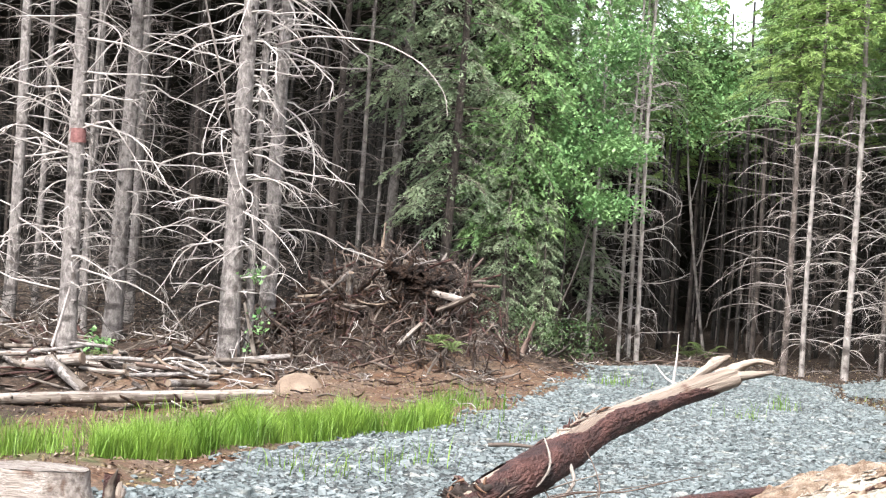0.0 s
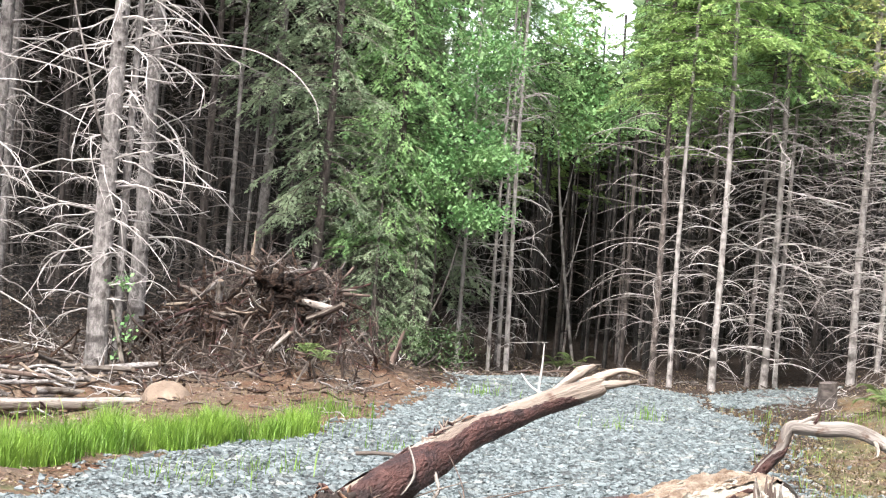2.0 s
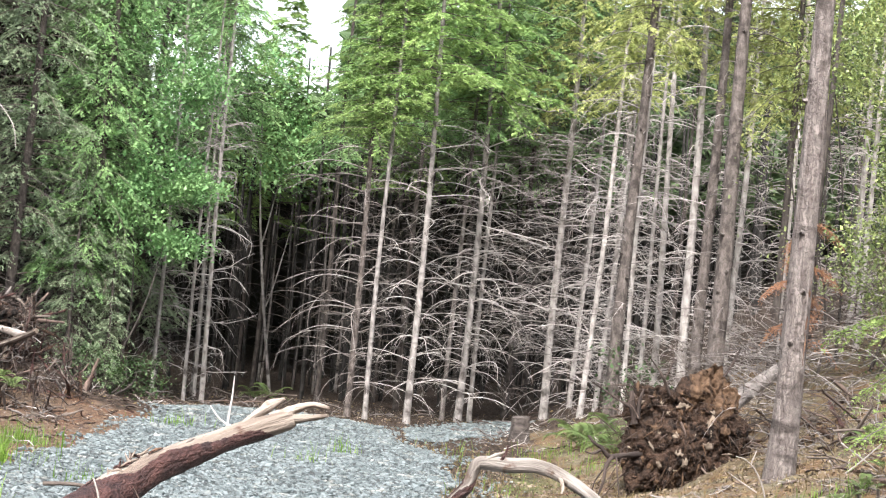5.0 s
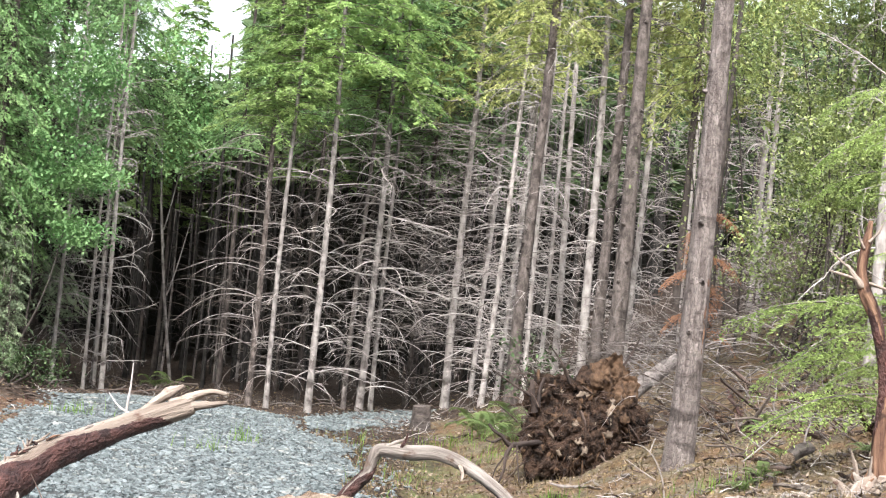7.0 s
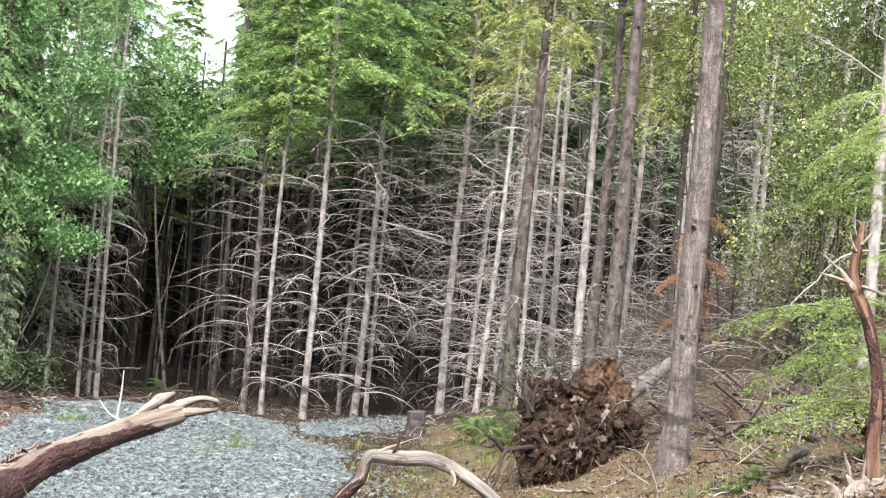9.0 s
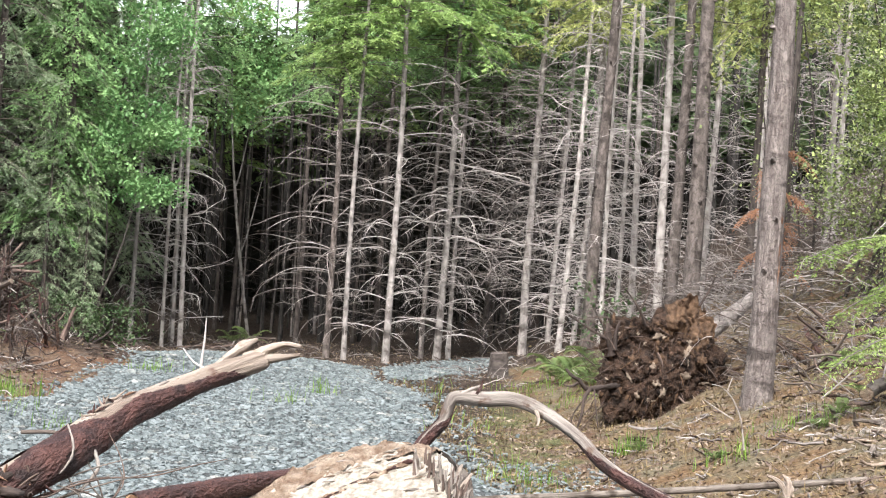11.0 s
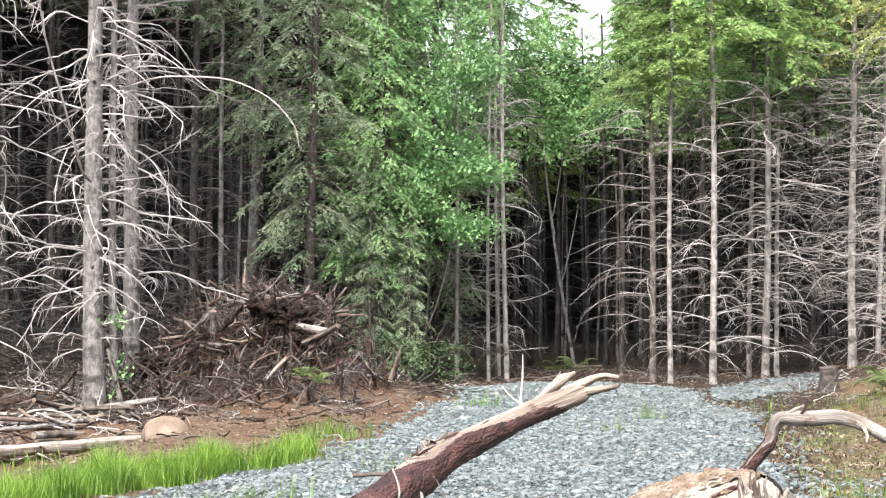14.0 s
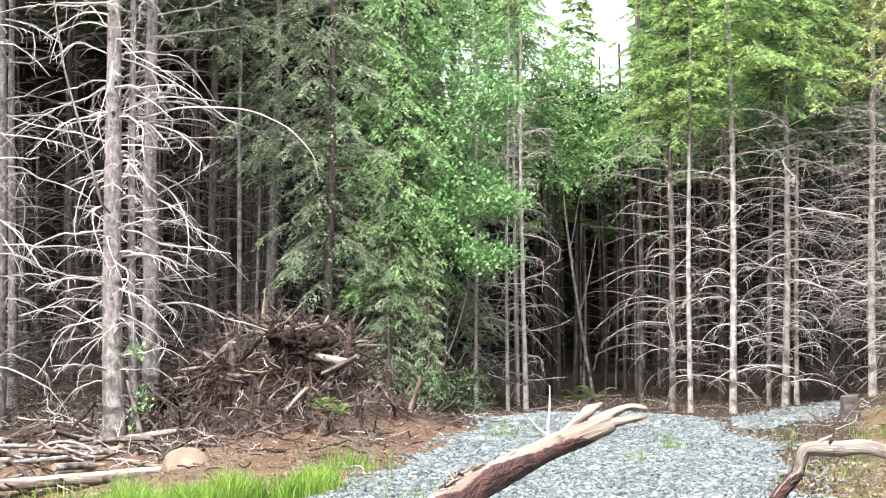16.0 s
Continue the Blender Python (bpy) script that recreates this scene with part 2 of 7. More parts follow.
M["log_pale"] = mat("peeled_log", (0.058, 0.047, 0.040), (0.145, 0.124, 0.107), 22, 0.85, 0.7, (0.14, 1, 1), 80, 0.3, (0.038, 0.028, 0.022), 0.44, grain=True)
M["rust_wood"] = mat("rust_stained_wood", (0.20, 0.13, 0.088), (0.38, 0.30, 0.23), 16, 0.95, 1.0, (1, 1, 1), 110, 0.35, (0.12, 0.062, 0.038), 0.34, dist=0.05)
M["chip"] = mat("wood_chip", (0.085, 0.062, 0.047), (0.17, 0.135, 0.105), 8, 0.9, 0.2, (1, 1, 1), 40, 0.4)
M["sky_block"] = mat("sky_block_green", (0.012, 0.017, 0.009), (0.04, 0.055, 0.026), 0.5, 1.0, 0.0, (1, 1, 0.4), 3, 0.3)
# near-black colour that stands in for shade at the back of the wood
M["deep"] = mat("forest_shade", (0.007, 0.007, 0.006), (0.02, 0.018, 0.014), 0.6, 1.0, 0.0, (3, 3, 0.3), 6, 0.3)


def ground_material():
    m = bpy.data.materials.new("forest_ground")
    m.use_nodes = True
    n, l = m.node_tree.nodes, m.node_tree.links
    b = n["Principled BSDF"]
    tc = n.new("ShaderNodeTexCoord")

    def tex(scale, detail=6):
        t = n.new("ShaderNodeTexNoise")
        t.inputs["Scale"].default_value, t.inputs["Detail"].default_value = scale, detail
        l.new(tc.outputs["Object"], t.inputs["Vector"])
        return t.outputs["Fac"]

    def ramp(src, c1, c2, a=0.38, z=0.62):
        r = n.new("ShaderNodeValToRGB")
        r.color_ramp.elements[0].position, r.color_ramp.elements[1].position = a, z
        r.color_ramp.elements[0].color, r.color_ramp.elements[1].color = (*c1, 1), (*c2, 1)
        l.new(src, r.inputs[0])
        return r.outputs[0]

    def mix(f, c, d):
        x = n.new("ShaderNodeMixRGB")
        l.new(f, x.inputs[0])
        l.new(c, x.inputs[1])
        l.new(d, x.inputs[2])
        return x.outputs[0]

    def zone(name):
        a = n.new("ShaderNodeAttribute")
        a.attribute_name = name
        s = n.new("ShaderNodeMath")
        s.operation = "ADD"
        l.new(a.outputs["Fac"], s.inputs[0])
        l.new(tex(3.0), s.inputs[1])
        return ramp(s.outputs[0], (0, 0, 0), (1, 1, 1), 0.82, 1.12)

    # needle litter, darkened beyond its own brown for shade under the trees
    litter = ramp(tex(14), (0.018, 0.0125, 0.0095), (0.05, 0.034, 0.025))
    bare = mix(ramp(tex(1.7), (0, 0, 0), (1, 1, 1)), ramp(tex(30), (0.052, 0.028, 0.017), (0.115, 0.063, 0.038)), ramp(tex(22), (0.062, 0.043, 0.031), (0.13, 0.094, 0.068)))
    straw = mix(ramp(tex(2.4), (0, 0, 0), (1, 1, 1)), ramp(tex(26), (0.075, 0.043, 0.022), (0.15, 0.096, 0.052)), ramp(tex(18), (0.062, 0.053, 0.034), (0.14, 0.118, 0.078)))
    moss = ramp(tex(9), (0.05, 0.052, 0.022), (0.10, 0.10, 0.045))
    col = mix(zone("bare"), litter, bare)
    col = mix(zone("straw"), col, straw)
    col = mix(zone("moss"), col, moss)
    l.new(col, b.inputs["Base Color"])
    b.inputs["Roughness"].default_value = 0.95
    b.inputs["Specular IOR Level"].default_value = 0.2
    bp = n.new("ShaderNodeBump")
    bp.inputs["Strength"].default_value, bp.inputs["Distance"].default_value = 1.0, 0.05
    l.new(tex(24), bp.inputs["Height"])
    l.new(bp.outputs[0], b.inputs["Normal"])
    return m


M["ground"] = ground_material()


# ---- mesh tools ----
class Geo:
    """Vertices and faces gathered for one mesh."""

    def __init__(self):
        self.v, self.f, self.s, self.g, self.n = [], [], [], [], 0

    def add(self, verts, faces, slot=0, grain=None):
        verts = np.asarray(verts, float)
        self.v.append(verts)
        self.g.append(verts if grain is None else np.asarray(grain, float))
        self.f += [tuple(i + self.n for i in q) for q in faces]
        self.s += [slot] * len(faces)
        self.n += len(verts)

    def mesh(self, name, mats, smooth=True):
        me = bpy.data.meshes.new(name)
        me.from_pydata(np.concatenate(self.v).tolist(), [], self.f)
        for m in mats if isinstance(mats, (list, tuple)) else [mats]:
            me.materials.append(m)
        me.polygons.foreach_set("material_index", self.s)
        me.polygons.foreach_set("use_smooth", [smooth] * len(self.f))
        at = me.attributes.new("grain", "FLOAT_VECTOR", "POINT")
        at.data.foreach_set("vector", np.concatenate(self.g).astype(np.float32).ravel())
        me.update()
        return me


def part(name, me, parent=None, label="", m=None):
    ob = new(name, me)
    if parent:
        ob.parent = parent
    if m is not None:
        ob.matrix_basis = m
    if label:
        ob["label"] = label
    return ob


def thing(name, place, label, category, group="", kind=""):
    ob = new(name)
    ob.empty_display_size = 0.2
    ob.location = place
    return tagged(ob, label, category, group, kind)


def tube(g, pts, rad, sides=6, slot=0, cap=None, lump=0.0, rng=random):
    """A tapered tube along pts; cap: slot of its end faces."""
    pts = np.asarray(pts, float)
    k = len(pts)
    tan = np.gradient(pts, axis=0)
    tan /= np.linalg.norm(tan, axis=1)[:, None] + 1e-9
    up = v3(0, 0, 1) if abs(tan[:, 2]).mean() < 0.8 else v3(1, 0, 0)
    a = np.cross(tan, up)
    a /= np.linalg.norm(a, axis=1)[:, None] + 1e-9
    b = np.cross(tan, a)
    th = np.arange(sides) * 2 * P / sides
    rr = np.broadcast_to(np.asarray(rad, float), (k,))[:, None] * np.ones((1, sides))
    if lump:
        rr = rr * (1 + lump * np.array([[rng.uniform(-1, 1) for _ in range(sides)] for _ in range(k)]))
    vs = pts[:, None] + a[:, None] * (np.cos(th) * rr)[..., None] + b[:, None] * (np.sin(th) * rr)[..., None]
    fs = [(i * sides + j, i * sides + (j + 1) % sides, (i + 1) * sides + (j + 1) % sides, (i + 1) * sides + j) for i in range(k - 1) for j in range(sides)]
    run = np.concatenate([[0], np.cumsum(np.linalg.norm(np.diff(pts, axis=0), axis=1))]) + pts[0].sum() * 1.7
    gr = np.stack([np.repeat(run, sides), (np.cos(th) * rr).ravel(), (np.sin(th) * rr).ravel()], 1)
    g.add(vs.reshape(-1, 3), fs, slot, gr)
    if cap is not None:
        for q, flip in ((0, 1), (k - 1, 0)):
            ring = vs[q] + 0
            g.add(ring, [tuple(range(sides))[:: -1 if flip else 1]], cap)


def smooth01(x):
    x = np.clip(x, 0, 1)
    return x * x * (3 - 2 * x)


# ---- ground ----
def bumps(x, y, s=1.0):
    return np.sin(1.7 * x * s + 1.3) * np.sin(1.3 * y * s + 0.7) + 0.5 * np.sin(3.9 * x * s + 2.1 * y * s) + 0.35 * np.sin(7.3 * x * s - 5.1 * y * s + 1)


def height(x, y):
    """The lie of the land."""
    x, y = np.asarray(x, float), np.asarray(y, float)
    s = np.maximum(0, x - (1.5 - 0.045 * (np.clip(y, 5, 40) - 18)))
    z = 0.42 * s * s / (s + 0.35) / (1 + 0.06 * s)
    z = z + 0.75 * np.exp(-(((x + 6.3) / 1.5) ** 2) - ((y - 28.4) / 1.5) ** 2)
    z = z + 0.30 * smooth01((y - 27.5) / 4) * smooth01((-4.6 - x) / 2)
    z = z + 0.36 * np.exp(-(((y - 9.6) / 1.3) ** 2)) * smooth01((x + 2.3) / 0.7)
    z = z + 0.10 * np.exp(-(((y - 29.6) / 2.2) ** 2) - ((x + 2.6) / 1.2) ** 2)
    z = z - 0.10 * np.exp(-(((x - 0.9) / 0.5) ** 2)) * smooth01((y - 13) / 3) * smooth01((27 - y) / 4)
    z = z - 0.14 * smooth01((-5.2 - x) / 2.0) * smooth01((27.5 - y) / 1.5) - 0.42 * smooth01((-5.4 - x) / 3.6) * smooth01((24.2 - y) / 1.4)
    z = z + 0.3 * np.maximum(0, x - 3.3) * smooth01((y - 21) / 6) - 0.2 * np.exp(-(((x - 2.1) / 0.55) ** 2) - ((y - 22.0) / 0.6) ** 2)
    off = smooth01((np.abs(x + 2.0) - 1.6) / 1.0)
    return z + 0.035 * bumps(x, y) * (0.25 + 0.75 * off) * np.exp(-((np.abs(x) + np.abs(y - 20)) / 80) ** 2)


def hz(x, y):
    return float(height(x, y))


def left_edge(y):
    return np.interp(y, [11, 12.3, 14, 15.4, 16.7, 17.6, 19, 20.3, 23, 26, 29.2, 31, 32], [-4.5, -4.37, -4.28, -4.38, -4.21, -3.97, -3.84, -3.72, -3.72, -3.83, -3.83, -3.6, -3.0]) + 0.07 * np.sin(2.1 * y) + 0.05 * np.sin(5.3 * y + 1)


def right_edge(y):
    return np.interp(y, [11, 14, 15.5, 17, 19.3, 21.8, 24, 26.6, 28.5, 31.5], [1.1, 0.75, 0.52, 0.33, -0.03, 0.0, 0.0, -0.3, -0.82, -1.0]) + 0.07 * np.sin(1.7 * y + 2) + 0.05 * np.sin(4.7 * y)


def gravelled(x, y):
    """How far a place lies inside the gravel, in metres."""
    far = np.interp(x, [-5, -3.6, -2.9, -2.2, -1.0], [29, 30.9, 31.8, 31.4, 31.0])
    d = np.minimum(np.minimum(x - left_edge(y), right_edge(y) - x), far - y)
    bend = np.interp(y, [28.4, 31, 33, 35.5], [-0.45, -0.15, 0.3, 0.85])
    d2 = np.minimum(np.interp(y, [28.4, 31, 34, 35.6], [0.15, 0.55, 0.5, 0.1]) - np.abs(x - bend), np.minimum(y - 28.4, 35.6 - y))
    return np.maximum(d, d2)


def ground():
    core_x, core_y = np.arange(-13, 8.01, 0.16), np.arange(7, 46.01, 0.2)
    out = np.cumsum(np.geomspace(0.3, 400, 26))
    xs = np.concatenate([(-13 - out)[::-1], core_x, 8 + out])
    ys = np.concatenate([(7 - out)[::-1], core_y, 46 + out])
    X, Y = np.meshgrid(xs, ys)
    Z = height(X, Y)
    fine = (np.abs(X + 2) < 12) & (Y > 7) & (Y < 46)
    rs = np.random.RandomState(4)
    Z = Z + fine * rs.normal(0, 0.012, Z.shape) * (gravelled(X, Y) < 0)
    nx = len(xs)
    q = np.arange(nx * (len(ys) - 1)).reshape(-1, nx)[:, :-1].ravel()
    g = Geo()
    g.add(np.stack([X, Y, Z], -1).reshape(-1, 3), np.stack([q, q + 1, q + nx + 1, q + nx], 1).tolist())
    ob = tagged(new("ground", g.mesh("ground", M["ground"])), "forest floor with needle litter, bare reddish soil and moss", "ground", kind="structure")
    # bare soil gives way to dark litter where tree shade should fall
    bare = (1 - smooth01((Y - 24.3) / 1.0) * smooth01((-6.9 - X) / 1.0)) * smooth01((X + 9.5) / 1.5) * smooth01((-1.0 - X) / 1.5) * smooth01((29 + 0.6 * (X + 4) - Y) / 2.5) + 0.8 * np.exp(-(((X - 1.2) / 0.8) ** 2)) * smooth01((27 - Y) / 5)
    straw = smooth01((X - 1.2) / 0.8) * smooth01((26 - Y) / 5) * 0.8 + 0.5 * smooth01((X - 0.6) / 0.5) * smooth01((Y - 22) / 3) * smooth01((34 - Y) / 2) + 0.15 * smooth01((X - 3.3) / 1) * smooth01((Y - 22) / 3)
    moss = 0.45 * np.exp(-(((X - 0.75) / 0.5) ** 2)) * smooth01((28 - Y) / 4) + 0.2 * smooth01((X - 0.5) / 1) * smooth01((38 - Y) / 5) + 0.3 * smooth01((-3.5 - X) / 0.6) * smooth01((22 - Y) / 3)
    for name, a in (("bare", bare), ("straw", straw), ("moss", moss)):
        at = ob.data.attributes.new(name, "FLOAT", "POINT")
        at.data.foreach_set("value", a.ravel().astype(np.float32))
    return ob


ground()


def stone_shape(rs, size):
    """An angular broken stone: a box with pushed corners."""
    c = np.array([[i, j, k] for i in (-1, 1) for j in (-1, 1) for k in (-1, 1)], float)
    c = c * (1 + rs.uniform(-0.45, 0.2, (8, 3))) * size * np.array([1.1, rs.uniform(0.5, 0.95), rs.uniform(0.28, 0.55)]) * 0.5
    e = Euler((rs.uniform(-0.35, 0.35), rs.uniform(-0.35, 0.35), rs.uniform(0, 6.28))).to_matrix()
    return c @ np.array(e).T


BOX = [(0, 1, 3, 2), (4, 6, 7, 5), (0, 4, 5, 1), (2, 3, 7, 6), (0, 2, 6, 4), (1, 5, 7, 3)]


def gravel():
    xs, ys = np.arange(-5.4, 1.8, 0.12), np.arange(11, 36.5, 0.14)
    g = Geo()
    X, Y = np.meshgrid(xs, ys)
    keep = gravelled(X[:-1, :-1] + 0.06, Y[:-1, :-1] + 0.07) > 0.03
    nx = len(xs)
    q = np.arange(nx * (len(ys) - 1)).reshape(-1, nx)[:, :-1][keep]
    g.add(np.stack([X, Y, height(X, Y) + 0.012], -1).reshape(-1, 3), np.stack([q, q + 1, q + nx + 1, q + nx], 1).tolist())
    road = tagged(new("road", g.mesh("road", M["gravel_bed"])), "track of loose grey crushed stone", "road", kind="structure")
    rs = np.random.RandomState(7)
    shapes = []
    for i in range(40):
        s = Geo()
        s.add(stone_shape(rs, 1.0), BOX)
        shapes.append(s)
    g = Geo()
    singles = 0
    meshes = [s.mesh("stone", M["stone"], False) for s in shapes]
    for i in range(68000):
        y = 11.5 + 24.5 * rs.uniform() ** 1.15
        x = rs.uniform(-5.4, 1.7)
        d = gravelled(x, y)
        side = (1.3 if y < 19 else 0.8) if x > right_edge(y) and y < 30 else 0.3
        if d < -side or rs.uniform() > (0.55 if side > 1 else 0.25) + 0.75 * (d > 0) or (d < 0 and rs.uniform() < -d / side):
            continue
        size = 0.024 + 0.030 * rs.uniform() ** 2 + 0.04 * (rs.uniform() > 0.985)
        z = hz(x, y) + 0.012 + size * 0.12
        if singles < 300 and 13.2 < y < 14.4 and -4.2 < x < -1.8:
            part("stone", meshes[i % 40], road, m=pose(x, y, z, 0, 0, rs.uniform(0, 360)) @ Matrix.Scale(size, 4))
            singles += 1
        else:
            a = rs.uniform(0, 6.28)
            c, s = math.cos(a), math.sin(a)
            vs = shapes[i % 40].v[0] * size
            g.add(vs @ np.array([[c, s, 0], [-s, c, 0], [0, 0, 1]]) + v3(x, y, z), BOX)
    ob = part("stones", g.mesh("stones", M["stone"], False), road)
    ob["kind"] = "stuff"


gravel()


# ---- trees ----
def path_tube(name, pts, rad, material, parent=None, sides=8, cap=None, lump=0.06, seed=1, label="", fine=3):
    """A tube through pts, smoothed; cap: material of the ends."""
    pts = np.asarray(pts, float)
    k = np.arange(len(pts))
    q = np.linspace(0, len(pts) - 1, (len(pts) - 1) * fine + 1)
    fit = np.stack([np.interp(q, k, pts[:, i]) for i in range(3)], 1)
    for _ in range(2):
        fit[1:-1] = 0.5 * fit[1:-1] + 0.25 * (fit[:-2] + fit[2:])
    r = np.interp(q, np.linspace(0, len(pts) - 1, len(rad)), rad)
    g = Geo()
    tube(g, fit, r, sides, 0, 1 if cap else None, lump, random.Random(seed))
    return part(name, g.mesh(name, [material] + ([cap] if cap else [])), parent, label)


def arc(L, n, rise, droop, sway, rng):
    """A branch line of length L along x that rises, then hangs."""
    s = np.linspace(0, 1, n)
    w = sway * np.cumsum([0] + [rng.uniform(-1, 1) for _ in range(n - 1)]) / n
    return np.stack([L * s * (1 - 0.18 * droop * s * s), L * w, L * (rise * s - droop * s * s) + L * 0.25 * w[::-1]], 1)


def limb_line(n, rise, droop, sway, kinks, rng):
    """A limb one metre long that leaves the stem rising, bows over and hangs at its tip."""
    u = np.linspace(0, 1, n)
    ph, f = rng.uniform(0, 6.28), rng.uniform(2.0, 4.5)
    side = sway * (np.sin(f * u + ph) - math.sin(ph)) * u ** 0.7
    z = rise * u - droop * u ** rng.uniform(1.9, 3.0)
    pts = np.stack([u * (1 - 0.3 * max(0.0, droop - 0.2) * u), side, z], 1)
    for _ in range(kinks):
        k = rng.randint(2, n - 2)
        a = rng.uniform(-0.55, 0.55)
        c, q = math.cos(a), math.sin(a)
        pts[k:] = (pts[k:] - pts[k]) @ np.array([[c, 0, q], [0, 1, 0], [-q, 0, c]]) + pts[k]
    return pts


def dead_branch(name, material, seed, rise, droop, twigs, thick, sway=0.12, spread=(0.5, 1.4), kinks=0):
    """A bare branch one metre long with bare side twigs that hang forward."""
    rng = random.Random(seed)
    g = Geo()
    n = 10
    line = limb_line(n, rise * rng.uniform(*spread), droop * rng.uniform(*spread), sway, kinks, rng)
    tube(g, line, thick * np.linspace(1, 0.3, n), 4)
    for i in range(twigs):
        k = rng.uniform(1.5, n - 1.4)
        p = line[int(k)] + (line[int(k) + 1] - line[int(k)]) * (k % 1)
        d = line[int(k) + 1] - line[int(k)]
        pitch = -math.atan2(d[2], math.hypot(d[0], d[1]))
        a = rng.uniform(0.3, 1.1) * (1 if i % 2 else -1)
        L = rng.uniform(0.10, 0.42) * (1.2 - k / n)
        t = limb_line(5, rng.uniform(-0.1, 0.25), rng.uniform(0.1, 0.7), 0.15, 0, rng) * L
        m = np.array((Matrix.Rotation(a, 3, "Z") @ Matrix.Rotation(pitch, 3, "Y")).transposed())
        tube(g, t @ m + p, thick * 0.4 * np.linspace(1, 0.4, 5), 3)
    return g.mesh(name, material)


BRANCH = {
    "arched": [dead_branch("branch", M["dead_mid"], 100 + i, 0.22, 0.50, 6, 0.0068, 0.12) for i in range(14)],
    "pale": [dead_branch("branch", M["dead"], 150 + i, 0.25, 0.50, 7, 0.0080, 0.15) for i in range(12)],
    "wild": [dead_branch("branch", M["dead"], 200 + i, 0.20, 0.55, 10, 0.0115, 0.25, (-0.3, 1.9), 2 + i % 3) for i in range(24)],
    "grey": [dead_branch("branch", M["dead_grey"], 300 + i, 0.22, 0.5, 7, 0.009, 0.15, (0.2, 1.6), i % 2) for i in range(12)],
    "dark": [dead_branch("branch", M["dead_dark"], 400 + i, 0.10, 0.45, 7, 0.010, 0.2) for i in range(8)],
    "stub": [dead_branch("branch", M["dead_grey"], 500 + i, 0.1, 0.2, 1, 0.03, 0.2) for i in range(6)],
}


def trunk_mesh(H, r, lean, wob, material, seed, sides=12, flare=1.3):
    rng = random.Random(seed)
    n = 34
    z = np.concatenate([[-0.25, 0.0, 0.25], np.linspace(0.7, H, n - 3)])
    ph, q = rng.uniform(0, 6), rng.uniform(0, 6)
    pts = np.stack([lean[0] * z + wob * np.sin(z * 0.8 + ph) - wob * math.sin(ph), lean[1] * z + wob * np.sin(z * 0.7 + q) - wob * math.sin(q), z], 1)
    rad = r * (1 - 0.78 * np.clip(z, 0, H) / H)
    rad[:3] *= (flare, 0.5 + flare * 0.5, 1.05)
    g = Geo()
    tube(g, pts, rad, sides, lump=0.055, rng=rng)
    # whorls of short stubs and knots on the stem
    zz = 0.5
    while zz < min(H, 7.5):
        zz += rng.uniform(0.16, 0.5)
        k = rng.uniform(0, 2 * P)
        c = v3(*[np.interp(zz, z, pts[:, i]) for i in range(3)])
        rr = float(np.interp(zz, z, rad))
        d = v3(math.cos(k), math.sin(k), rng.uniform(-0.2, 0.3))
        L = rng.uniform(0.01, 0.06)
        tube(g, [c + d * rr * 0.7, c + d * (rr + L * 0.5), c + d * (rr + L)], [rr * 0.34, rr * 0.24, rr * 0.12], 5)
    return g.mesh("trunk", material), z, pts, rad


def fine_sprays(rs, line, reach, hang, shoots=9, size=0.085):
    """Needle shoots on flat side sprays along a bough line, as arrays of kites."""
    n = len(line)
    d = line[-1] - line[0]
    fwd = d / (np.linalg.norm(d) + 1e-9)
    side = np.cross(fwd, v3(0, 0, 1))
    side /= np.linalg.norm(side) + 1e-9
    m = 2 * max(7, int(9 * np.linalg.norm(d) / 0.9))
    u = rs.uniform(0.06, 1.0, m)
    p = np.stack([np.interp(u * (n - 1), np.arange(n), line[:, k]) for k in range(3)], 1)
    sg = np.where(np.arange(m) % 2, 1, -1)
    a = rs.uniform(0.4, 1.1, m) * sg
    L = reach * rs.uniform(0.55, 1.2, m) * (1.12 - 0.8 * u)
    dirn = fwd * np.cos(a)[:, None] + side * np.sin(a)[:, None]
    w = rs.uniform(0, 1, (m, shoots))
    b = p[:, None] + dirn[:, None] * (L[:, None] * w)[..., None]
    b[..., 2] -= hang * (L[:, None] * w * w) * rs.uniform(0.5, 1.3, (m, 1))
    q = rs.uniform(-1.1, 1.1, (m, shoots))
    sd = np.cross(dirn, v3(0, 0, 1))
    e = dirn[:, None] * np.cos(q)[..., None] + sd[:, None] * np.sin(q)[..., None]
    e[..., 2] += rs.normal(-0.25 * hang - 0.05, 0.28, (m, shoots))
    ln = size * rs.uniform(0.6, 1.4, (m, shoots))[..., None]
    wv = np.cross(e, rs.normal(0, 0.8, (m, shoots, 3)) + v3(0, -0.4, 0.8)) * ln * 0.10
    k = np.stack([b, b + e * ln * 0.45 + wv, b + e * ln, b + e * ln * 0.45 - wv], 2)
    return k.reshape(-1, 3)


def kites(g, vs, slot=0):
    i = np.arange(0, len(vs), 4)
    g.add(vs, np.stack([i, i + 1, i + 2, i + 3], 1).tolist(), slot)


